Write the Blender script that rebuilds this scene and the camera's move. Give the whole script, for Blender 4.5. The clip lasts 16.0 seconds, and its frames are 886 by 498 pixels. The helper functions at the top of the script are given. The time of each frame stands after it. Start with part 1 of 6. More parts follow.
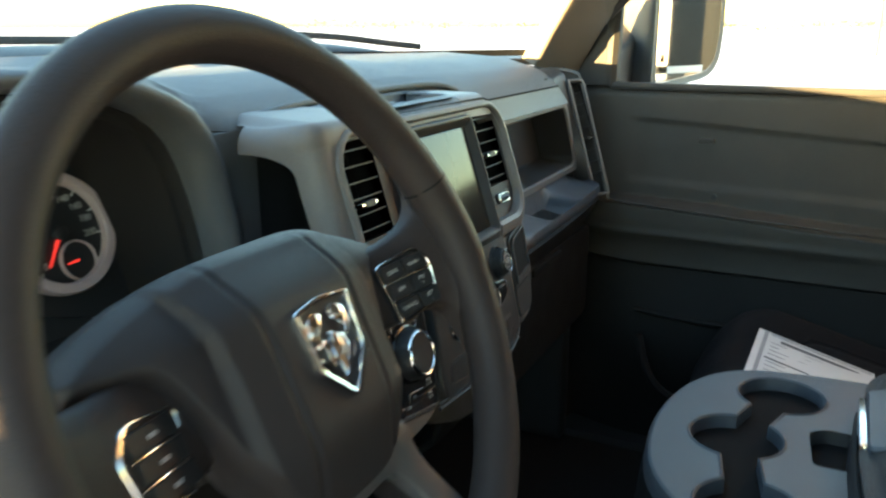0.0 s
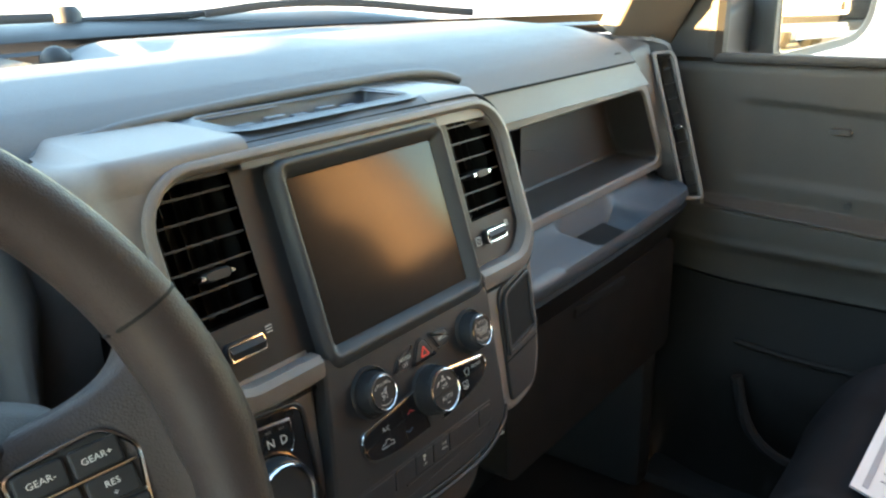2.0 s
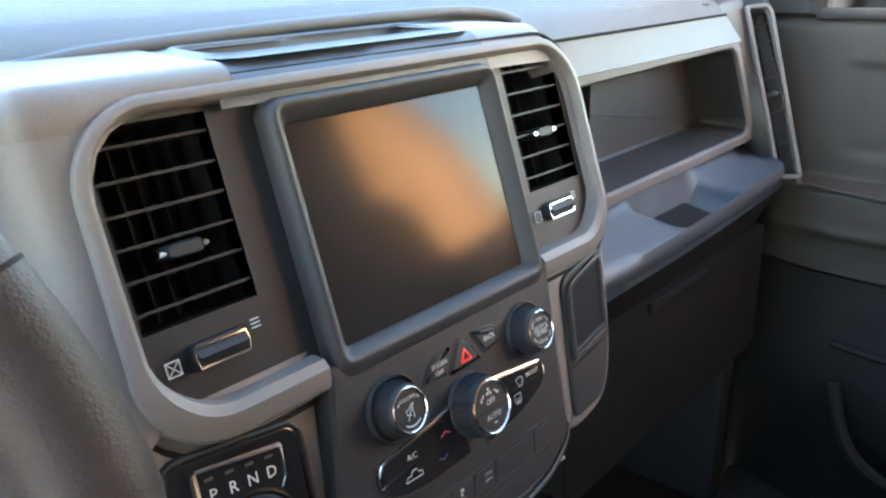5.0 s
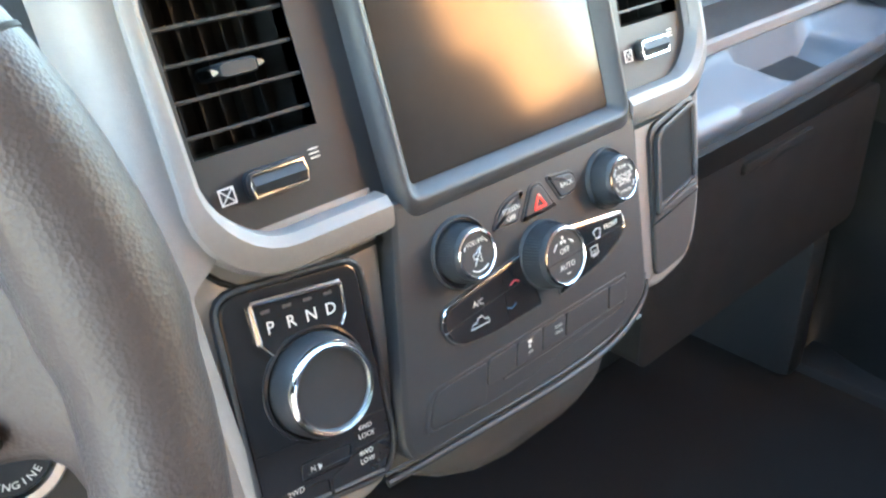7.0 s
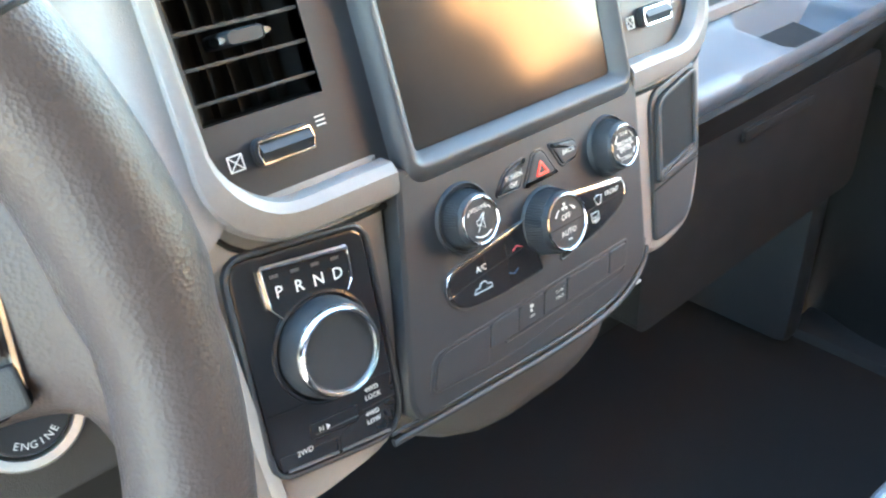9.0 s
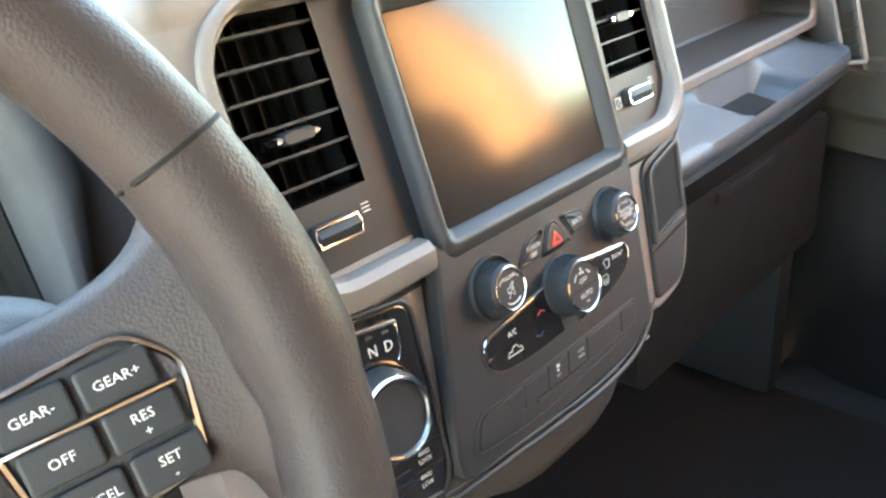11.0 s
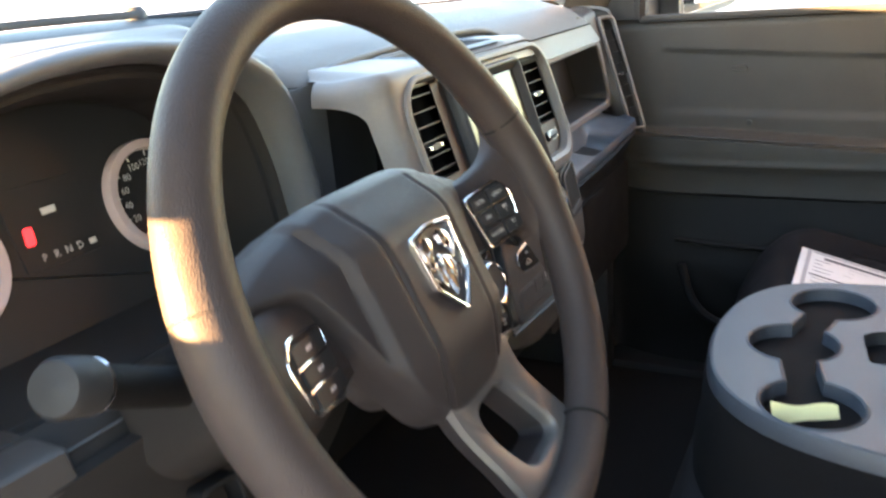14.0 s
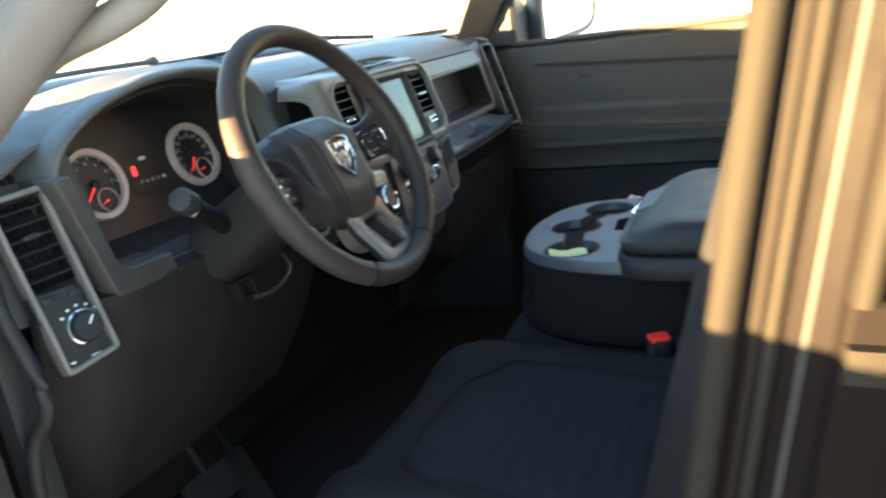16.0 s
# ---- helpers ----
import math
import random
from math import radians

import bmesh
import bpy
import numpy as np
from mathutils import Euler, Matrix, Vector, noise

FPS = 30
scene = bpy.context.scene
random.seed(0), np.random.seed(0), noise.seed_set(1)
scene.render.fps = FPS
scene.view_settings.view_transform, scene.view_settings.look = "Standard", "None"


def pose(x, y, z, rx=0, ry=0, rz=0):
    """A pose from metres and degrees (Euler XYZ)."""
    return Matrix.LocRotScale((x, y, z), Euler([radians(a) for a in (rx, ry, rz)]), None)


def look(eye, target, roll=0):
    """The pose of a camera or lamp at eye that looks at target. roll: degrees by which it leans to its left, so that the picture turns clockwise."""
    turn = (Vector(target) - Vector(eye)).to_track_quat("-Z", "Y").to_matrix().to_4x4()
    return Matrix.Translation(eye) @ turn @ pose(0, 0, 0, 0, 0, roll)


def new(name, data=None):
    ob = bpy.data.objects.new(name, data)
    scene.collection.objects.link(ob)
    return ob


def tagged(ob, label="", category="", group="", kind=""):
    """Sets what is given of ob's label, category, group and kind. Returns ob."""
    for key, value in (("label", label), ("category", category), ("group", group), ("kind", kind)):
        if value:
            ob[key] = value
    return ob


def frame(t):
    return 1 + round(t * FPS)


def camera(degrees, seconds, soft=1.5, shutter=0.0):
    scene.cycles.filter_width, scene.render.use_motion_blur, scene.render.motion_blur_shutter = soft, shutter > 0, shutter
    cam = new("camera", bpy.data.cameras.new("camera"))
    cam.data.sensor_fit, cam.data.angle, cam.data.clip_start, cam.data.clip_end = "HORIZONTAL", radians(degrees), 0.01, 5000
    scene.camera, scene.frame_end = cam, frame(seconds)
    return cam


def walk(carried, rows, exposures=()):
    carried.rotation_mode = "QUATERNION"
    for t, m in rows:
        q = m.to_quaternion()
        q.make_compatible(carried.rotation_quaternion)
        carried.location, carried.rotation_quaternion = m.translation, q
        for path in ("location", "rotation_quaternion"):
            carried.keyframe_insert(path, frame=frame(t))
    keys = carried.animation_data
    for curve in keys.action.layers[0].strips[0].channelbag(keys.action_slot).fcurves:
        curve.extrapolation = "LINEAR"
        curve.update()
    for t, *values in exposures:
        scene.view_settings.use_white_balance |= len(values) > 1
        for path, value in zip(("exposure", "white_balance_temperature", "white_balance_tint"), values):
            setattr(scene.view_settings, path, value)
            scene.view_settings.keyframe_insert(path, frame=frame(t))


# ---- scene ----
cam = camera(58.1, 16.0, soft=2.3, shutter=0.4)
PATH = [
    (0, (-0.83, -0.425, 1.483), (0.894, 0.433, 0.945), -0.1),
    (0.5, (-0.65, -0.423, 1.489), (1.018, 0.516, 0.911), -0.2),
    (1, (-0.491, -0.445, 1.494), (1.059, 0.656, 0.874), -0.9),
    (1.5, (-0.463, -0.45, 1.496), (1.048, 0.696, 0.863), -1.3),
    (2, (-0.467, -0.443, 1.497), (1.027, 0.721, 0.857), -1.7),
    (2.5, (-0.471, -0.444, 1.5), (1.013, 0.73, 0.853), -1.9),
    (3, (-0.475, -0.439, 1.5), (0.998, 0.742, 0.841), -2.3),
    (5.5, (-0.339, -0.352, 1.434), (1.022, 0.953, 0.767), -2.0),
    (6, (-0.342, -0.352, 1.436), (0.98, 0.993, 0.771), -2.3),
    (6.5, (-0.336, -0.348, 1.428), (0.941, 1.014, 0.711), -2.4),
    (7, (-0.332, -0.345, 1.411), (0.823, 0.976, 0.451), -2.7),
    (7.5, (-0.335, -0.345, 1.413), (0.811, 0.963, 0.425), -2.7),
    (8, (-0.336, -0.347, 1.415), (0.797, 0.953, 0.401), -2.6),
    (8.5, (-0.337, -0.348, 1.412), (0.792, 0.952, 0.395), -2.8),
    (9, (-0.339, -0.349, 1.414), (0.788, 0.943, 0.385), -2.8),
    (11.5, (-0.409, -0.343, 1.444), (0.987, 0.852, 0.656), -6.4),
    (12, (-0.438, -0.34, 1.469), (1.125, 0.657, 0.72), -5.1),
    (12.5, (-0.536, -0.339, 1.479), (1.026, 0.682, 0.761), -3.6),
    (13, (-0.643, -0.307, 1.486), (0.942, 0.702, 0.8), -2.6),
    (13.5, (-0.789, -0.337, 1.495), (0.858, 0.588, 0.838), -4.0),
    (14, (-0.901, -0.406, 1.482), (0.766, 0.492, 0.837), -4.8),
    (14.5, (-1.032, -0.507, 1.457), (0.64, 0.381, 0.811), -5.6),
    (15, (-1.198, -0.552, 1.474), (0.488, 0.326, 0.852), -6.7),
    (15.5, (-1.368, -0.599, 1.466), (0.343, 0.252, 0.875), -7.9),
    (16, (-1.444, -0.789, 1.474), (0.281, 0.057, 0.916), -8.2),
]
EXPOSURE = [
    (0.0, 4.88, 5850, 2),
    (0.5, 5.10, 6000, 4),
    (1.0, 5.78, 6300, 6),
    (2.0, 5.70, 6050, 9),
    (2.5, 5.40, 6050, 9),
    (3.0, 5.48, 6000, 11),
    (5.5, 6.45, 5700, 17),
    (6.0, 6.09, 5900, 17),
    (6.5, 6.10, 5800, 16),
    (7.0, 7.70, 5550, 12),
    (7.5, 8.20, 5500, 10),
    (9.0, 7.90, 5500, 10),
    (11.5, 6.95, 6200, 15),
    (12.0, 6.15, 6200, 16),
    (12.5, 5.55, 6200, 18),
    (13.0, 5.67, 6400, 16),
    (14.0, 5.87, 6350, 20),
    (14.5, 6.33, 6350, 20),
    (15.0, 6.55, 7100, 32),
    (15.5, 5.78, 6350, 22),
    (16.0, 5.20, 5550, 8),
]
walk(cam, [(t, look(eye, target, roll)) for t, eye, target, roll in PATH], EXPOSURE)

# ---- world, sun ----
world = bpy.data.worlds.new("sky")
scene.world = world
world.use_nodes = True
wn = world.node_tree.nodes
sky = wn.new("ShaderNodeTexSky")
sky.sky_type = "NISHITA"
sky.sun_disc = False
SUN_FROM = Vector((-0.79, 0.60, 0.075)).normalized()
sky.sun_elevation = math.asin(SUN_FROM.z)
sky.sun_rotation = math.atan2(SUN_FROM.x, SUN_FROM.y)
sky.air_density, sky.dust_density, sky.ozone_density = 1.0, 0.3, 1.0
wn["Background"].inputs["Strength"].default_value = 0.10
world.node_tree.links.new(sky.outputs["Color"], wn["Background"].inputs["Color"])
sun = new("sun", bpy.data.lights.new("sun", "SUN"))
sun.data.energy, sun.data.angle, sun.data.color = 6.0, radians(0.6), (1.0, 0.60, 0.22)
sun.matrix_world = look((0, 0, 0), -SUN_FROM)


# ---- materials ----
def material(name, base, rough=0.5, metal=0.0, grain=0.0, grain_scale=900.0, stain=0.12, stain_scale=14.0, coat=0.0,
             second=None, spec=0.5, cells=False):
    """Procedural surface: large faint blotches and small variation in colour and gloss, and a fine grain in relief."""
    m = bpy.data.materials.new(name)
    m.use_nodes = True
    n, l = m.node_tree.nodes, m.node_tree.links
    b = n["Principled BSDF"]
    co = n.new("ShaderNodeTexCoord")
    big, fine = n.new("ShaderNodeTexNoise"), n.new("ShaderNodeTexNoise")
    big.inputs["Scale"].default_value, big.inputs["Detail"].default_value = stain_scale, 5
    fine.inputs["Scale"].default_value, fine.inputs["Detail"].default_value = stain_scale * 22, 3
    mix = n.new("ShaderNodeMath")
    mix.operation = "MULTIPLY_ADD"
    l.new(co.outputs["Object"], big.inputs["Vector"])
    l.new(co.outputs["Object"], fine.inputs["Vector"])
    l.new(fine.outputs["Fac"], mix.inputs[0])
    mix.inputs[1].default_value = 0.4
    l.new(big.outputs["Fac"], mix.inputs[2])
    ramp = n.new("ShaderNodeValToRGB")
    lo = second or [c * (1 - stain) for c in base]
    hi = [min(1, c * (1 + stain)) for c in base]
    ramp.color_ramp.elements[0].position, ramp.color_ramp.elements[1].position = 0.45, 0.95
    ramp.color_ramp.elements[0].color, ramp.color_ramp.elements[1].color = (*lo, 1), (*hi, 1)
    l.new(mix.outputs[0], ramp.inputs["Fac"])
    l.new(ramp.outputs["Color"], b.inputs["Base Color"])
    rr = n.new("ShaderNodeMapRange")
    rr.inputs["From Min"].default_value, rr.inputs["From Max"].default_value = 0.4, 1.0
    rr.inputs["To Min"].default_value, rr.inputs["To Max"].default_value = max(0.02, rough * 0.88), min(1, rough * 1.12)
    l.new(mix.outputs[0], rr.inputs["Value"])
    l.new(rr.outputs["Result"], b.inputs["Roughness"])
    b.inputs["Metallic"].default_value = metal
    b.inputs["Specular IOR Level"].default_value = spec
    b.inputs["Coat Weight"].default_value = coat
    if grain:
        if cells:
            g = n.new("ShaderNodeTexVoronoi")
            out = g.outputs["Distance"]
        else:
            g = n.new("ShaderNodeTexNoise")
            out = g.outputs["Fac"]
        g.inputs["Scale"].default_value = grain_scale
        l.new(co.outputs["Object"], g.inputs["Vector"])
        bump = n.new("ShaderNodeBump")
        bump.inputs["Strength"].default_value, bump.inputs["Distance"].default_value = grain, 0.001
        l.new(out, bump.inputs["Height"])
        l.new(bump.outputs["Normal"], b.inputs["Normal"])
    return m


def glow(name, color, strength):
    m = bpy.data.materials.new(name)
    m.use_nodes = True
    b = m.node_tree.nodes["Principled BSDF"]
    b.inputs["Base Color"].default_value = (*color, 1)
    b.inputs["Emission Color"].default_value = (*color, 1)
    b.inputs["Emission Strength"].default_value = strength
    return m


def pane_glass(name, tint=(0.94, 0.97, 0.96), rough=0.0):
    m = bpy.data.materials.new(name)
    m.use_nodes = True
    n, l = m.node_tree.nodes, m.node_tree.links
    n.clear()
    out, mix, clear, gloss, fr = (n.new("ShaderNode" + k) for k in ("OutputMaterial", "MixShader", "BsdfTransparent", "BsdfGlossy", "LayerWeight"))
    power = n.new("ShaderNodeMath")
    power.operation = "POWER"
    power.inputs[1].default_value = 5.0
    gain = n.new("ShaderNodeMath")
    gain.operation = "MULTIPLY_ADD"
    gain.inputs[1].default_value, gain.inputs[2].default_value = 0.6, 0.05
    l.new(fr.outputs["Facing"], power.inputs[0])
    l.new(power.outputs[0], gain.inputs[0])
    clear.inputs["Color"].default_value = (*tint, 1)
    gloss.inputs["Roughness"].default_value = rough
    l.new(gain.outputs[0], mix.inputs[0])
    l.new(clear.outputs[0], mix.inputs[1])
    l.new(gloss.outputs[0], mix.inputs[2])
    l.new(mix.outputs[0], out.inputs["Surface"])
    return m


PAD = material("pad_plastic", (0.070, 0.073, 0.078), 0.55, spec=0.32, grain=0.35, grain_scale=1400, cells=True)
TAUPE = material("taupe_plastic", (0.110, 0.100, 0.094), 0.50, spec=0.4, grain=0.2, grain_scale=1600, cells=True)
STRIP = material("dash_strip_plastic", (0.076, 0.073, 0.071), 0.50, spec=0.35, grain=0.2, grain_scale=1600, cells=True)
DARK = material("dark_plastic", (0.024, 0.023, 0.0235), 0.5, spec=0.36, grain=0.25, grain_scale=1500, cells=True)
KNEE = material("knee_plastic", (0.0125, 0.0115, 0.0115), 0.58, spec=0.2, grain=0.25, grain_scale=1500, cells=True)
TRIMDARK = material("dark_trim", (0.029, 0.026, 0.025), 0.5, grain=0.2, grain_scale=1600, cells=True)
SATIN = material("satin_black", (0.0130, 0.0142, 0.0162), 0.50, spec=0.25, grain=0.14, grain_scale=1800)
FRAME = material("screen_frame_plastic", (0.026, 0.0275, 0.030), 0.52, spec=0.30, grain=0.16, grain_scale=1700)
BLACK = material("vent_black", (0.0055, 0.006, 0.0065), 0.8, grain=0.1, spec=0.15)
SLAT = material("vent_slat_plastic", (0.012, 0.0125, 0.013), 0.55, grain=0.1, spec=0.25)
GLOSS = material("gloss_black", (0.010, 0.010, 0.011), 0.16, coat=0.0, spec=0.32, stain=0.06)
SCREEN = material("screen_glass", (0.018, 0.016, 0.015), 0.27, stain=0.1, stain_scale=6, coat=0.0, spec=0.11)
for link in [k for k in SCREEN.node_tree.links if k.to_socket.name == "Roughness"]:
    SCREEN.node_tree.links.remove(link)
SCREEN.node_tree.nodes["Principled BSDF"].inputs["Roughness"].default_value = 0.12
# Tan tint puts the gold of the low sun into the seal colour.
SEAL = material("sun_tinted_seal", (0.0095, 0.0082, 0.0062), 0.75, spec=0.10, grain=0.3, grain_scale=700, stain=0.2)
RIBBED = material("ribbed_seal", (0.0065, 0.0048, 0.0036), 0.7, spec=0.12, grain=0.4, grain_scale=300, stain=0.3)
CHROME = material("chrome", (0.55, 0.55, 0.56), 0.17, metal=1.0, stain=0.05)
SILVER = material("silver_paint", (0.5, 0.5, 0.5), 0.3, metal=0.8)
LEATHER = material("wheel_urethane", (0.0255, 0.0207, 0.0205), 0.5, spec=0.12, grain=0.22, grain_scale=820, cells=True)
HUB = material("hub_plastic", (0.0150, 0.0132, 0.0145), 0.52, spec=0.24, grain=0.3, grain_scale=1300, cells=True)
SPOKE = material("spoke_plastic", (0.046, 0.045, 0.047), 0.42, grain=0.15, grain_scale=1500)
CONSOLE = material("console_plastic", (0.031, 0.037, 0.048), 0.5, grain=0.25, grain_scale=1300, cells=True)
VINYL = material("vinyl", (0.0115, 0.0122, 0.0145), 0.50, spec=0.22, grain=0.6, grain_scale=600, cells=True)
FABRIC = material("seat_cloth", (0.0085, 0.0080, 0.0090), 0.9, grain=0.9, grain_scale=700, stain=0.3, spec=0.12)
FABRIC2 = material("seat_weave", (0.0105, 0.0102, 0.0122), 0.9, grain=1.0, grain_scale=260, cells=True, stain=0.3, spec=0.12)
CARPET = material("carpet", (0.012, 0.0117, 0.012), 0.95, grain=1.0, grain_scale=500, spec=0.1)
DOORMAT = material("door_plastic", (0.033, 0.031, 0.0285), 0.58, spec=0.2, grain=0.35, grain_scale=1200, cells=True)
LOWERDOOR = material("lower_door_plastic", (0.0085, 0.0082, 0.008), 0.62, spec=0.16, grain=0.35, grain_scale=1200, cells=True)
HEAD = material("pillar_trim", (0.150, 0.140, 0.130), 0.75, grain=0.4, grain_scale=900)
# Shaded copy of the pillar trim: the darker colour stands for backlight.
SHADEDPILLAR = material("shaded_pillar_trim", (0.060, 0.055, 0.047), 0.75, grain=0.4, grain_scale=900)
# Tan tint adds orange sunlight to the pillar mirrored in the screen.
PILLAR = material("sun_tinted_pillar_trim", (0.36, 0.27, 0.215), 0.7, grain=0.4, grain_scale=900)
# Base darkened to carry the footwell's shade; also used for stalk and connector.
LOWER = material("darkened_plastic", (0.0045, 0.0045, 0.0050), 0.65, grain=0.25, grain_scale=1300, cells=True, spec=0.14)
COWL = material("cowl_plastic", (0.0085, 0.0098, 0.0110), 0.5, grain=0.3, grain_scale=500, stain=0.4, stain_scale=9)
RUBBER = material("rubber", (0.015, 0.015, 0.016), 0.6, grain=0.2, spec=0.25)
SIDECLOTH = material("console_cloth", (0.0045, 0.0043, 0.0050), 0.9, grain=0.9, grain_scale=700, stain=0.3, spec=0.1)
# Brown tint follows the paint's look in gold sun, not its grey.
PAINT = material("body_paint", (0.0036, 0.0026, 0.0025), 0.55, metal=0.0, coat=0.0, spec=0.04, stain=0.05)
PAPER = material("paper", (0.58, 0.58, 0.57), 0.7, stain=0.04)
YELLOW = material("yellow_paper", (0.60, 0.57, 0.30), 0.7, stain=0.06)
INK = material("ink", (0.28, 0.28, 0.29), 0.7)
GREYINK = material("dark_ink", (0.07, 0.07, 0.075), 0.7)
RED = material("red_plastic", (0.55, 0.03, 0.02), 0.35)
PRINT = material("control_print", (0.40, 0.40, 0.39), 0.6, stain=0.03)
CLIMBLUE = material("blue_print", (0.03, 0.08, 0.16), 0.6, stain=0.03)
WHITE = material("white_print", (0.46, 0.46, 0.45), 0.6, stain=0.03)
DIAL = material("dial_black", (0.0078, 0.0088, 0.0105), 0.5)
DIALRING = material("dial_ring", (0.36, 0.29, 0.29), 0.45, stain=0.05)
NEEDLE = glow("needle_red", (0.65, 0.03, 0.02), 0.06)
TELLTALE = glow("telltale_red", (0.8, 0.02, 0.02), 0.10)
TREE = material("far_foliage", (0.06, 0.065, 0.05), 0.9, stain=0.5, stain_scale=0.4)
LOT = material("lot_surface", (0.48, 0.49, 0.52), 0.8, stain=0.25, stain_scale=0.25, grain=0.4, grain_scale=60)
POLE = material("pole_wood", (0.12, 0.10, 0.08), 0.8)
GLASS = pane_glass("window_glass")
PRIVACY = pane_glass("privacy_glass", (0.16, 0.17, 0.17))
MIRRORCASE = material("mirror_housing", (0.045, 0.045, 0.046), 0.45, spec=0.35, grain=0.1)
MIRROR = material("mirror_glass", (0.62, 0.63, 0.62), 0.02, metal=1.0, stain=0.01)


# ---- builders ----
def place(o, u, v):
    """A frame with origin o, first axis u, second near v, third u x v."""
    u, v = Vector(u).normalized(), Vector(v)
    n = u.cross(v).normalized()
    v = n.cross(u)
    m = Matrix((u, v, n)).transposed().to_4x4()
    m.translation = o
    return m


def thing(name, at, label, category, group="", kind=""):
    ob = new(name)
    ob.location = at
    ob.empty_display_size = 0.05
    return tagged(ob, label, category, group, kind)


def finish(name, bm, mat, m=None, angle=38):
    if m is not None:
        bm.transform(m)
    bmesh.ops.recalc_face_normals(bm, faces=bm.faces[:])
    me = bpy.data.meshes.new(name)
    bm.to_mesh(me)
    bm.free()
    me.polygons.foreach_set("use_smooth", [True] * len(me.polygons))
    me.set_sharp_from_angle(angle=radians(angle))
    me.materials.append(mat)
    return me


def part(name, bm, mat, parent=None, label="", m=None, angle=38):
    """Links a bmesh as one mesh object under a thing or a part."""
    ob = new(name, finish(name, bm, mat, m, angle))
    if parent is not None:
        ob.parent = parent
        if parent.type == "EMPTY":
            ob.matrix_parent_inverse = Matrix.Translation(-parent.location)
    if label:
        tagged(ob, label)
    return ob


def single(name, bm, mat, label, category, kind="", m=None, group="", angle=38):
    return tagged(part(name, bm, mat, None, "", m, angle), label, category, group, kind)


def rrect(x0, x1, y0, y1, r, n=5):
    out = []
    for cx, cy, a in ((x1 - r, y1 - r, 0), (x0 + r, y1 - r, 90), (x0 + r, y0 + r, 180), (x1 - r, y0 + r, 270)):
        out += [(cx + r * math.cos(radians(a + 90 * k / n)), cy + r * math.sin(radians(a + 90 * k / n))) for k in range(n + 1)]
    return out


def soften(pts, r, n=4):
    """Rounds the corners of a polygon."""
    out = []
    k = len(pts)
    for i in range(k):
        p, a, b = Vector(pts[i]), Vector(pts[i - 1]), Vector(pts[(i + 1) % k])
        rr = r[i] if isinstance(r, (list, tuple)) else r
        da, db = (a - p), (b - p)
        q0, q1 = p + da.normalized() * min(rr, da.length * 0.49), p + db.normalized() * min(rr, db.length * 0.49)
        for j in range(n + 1):
            s = j / n
            out.append(tuple(q0 * (1 - s) ** 2 + p * 2 * s * (1 - s) + q1 * s * s))
    return out


def inset(pts, d):
    """A smaller copy of an outline, moved in by about d."""
    k = len(pts)
    area = sum(pts[i - 1][0] * pts[i][1] - pts[i][0] * pts[i - 1][1] for i in range(k))
    s = 1 if area > 0 else -1
    out = []
    for i in range(k):
        a, b = Vector(pts[i - 1]), Vector(pts[(i + 1) % k])
        t = (b - a).normalized()
        out.append((pts[i][0] - s * t.y * d, pts[i][1] + s * t.x * d))
    return out


def loops(rings, cap=True, closed=True):
    """Skins a row of point loops."""
    bm = bmesh.new()
    rows = [[bm.verts.new(p) for p in ring] for ring in rings]
    k = len(rows[0])
    for a, b in zip(rows, rows[1:]):
        for i in range(k if closed else k - 1):
            j = (i + 1) % k
            try:
                bm.faces.new((a[i], a[j], b[j], b[i]))
            except ValueError:
                pass
    if cap and closed:
        if cap != "end":
            bm.faces.new(rows[0])
        bm.faces.new(rows[-1])
    return bm


def rings_flat(ring):
    return [(p[0], p[1]) for p in ring]


def plate(pts, n0, n1, edge=0.002, steps=2):
    """A slab of that outline between depths n0 and n1 with its front edge rounded."""
    rings = [[(x, y, n0) for x, y in pts]]
    for k in range(steps + 1):
        a = radians(90 * k / steps)
        ins = inset(pts, edge * (1 - math.cos(a))) if k else pts
        rings.append([(x, y, n1 - edge + edge * math.sin(a)) for x, y in ins])
    rings.append([(x, y, n1) for x, y in inset(rings_flat(rings[-1]), min(0.0004, edge * 0.5))])
    return loops(rings)


def frame_ring(outer, inner, n0, n1, edge=0.002, inner_n0=None):
    """A frame between two outlines of as many points, rounded towards the front."""
    inner_n0 = n0 if inner_n0 is None else inner_n0
    rings = [[(x, y, n0) for x, y in outer]]
    for k in range(3):
        a = radians(45 * k)
        rings.append([(x, y, n1 - edge + edge * math.sin(a)) for x, y in inset(outer, edge * (1 - math.cos(a)))])
    for k in range(3):
        a = radians(90 - 45 * k)
        rings.append([(x, y, n1 - edge + edge * math.sin(a)) for x, y in inset(inner, -edge * (1 - math.cos(a)))])
    rings.append([(x, y, inner_n0) for x, y in inner])
    return loops(rings, cap=False)


def lathe(profile, n=32, cap=True):
    rings = [[(r * math.cos(2 * math.pi * i / n), r * math.sin(2 * math.pi * i / n), z) for i in range(n)] for r, z in profile]
    return loops(rings, cap)


def box(x0, x1, y0, y1, z0, z1, bevel=0.0, seg=2):
    bm = bmesh.new()
    bmesh.ops.create_cube(bm, size=1)
    for v in bm.verts:
        v.co = (x0 + (v.co.x + 0.5) * (x1 - x0), y0 + (v.co.y + 0.5) * (y1 - y0), z0 + (v.co.z + 0.5) * (z1 - z0))
    if bevel:
        bmesh.ops.bevel(bm, geom=bm.edges[:], offset=bevel, segments=seg, affect="EDGES", profile=0.6)
    return bm


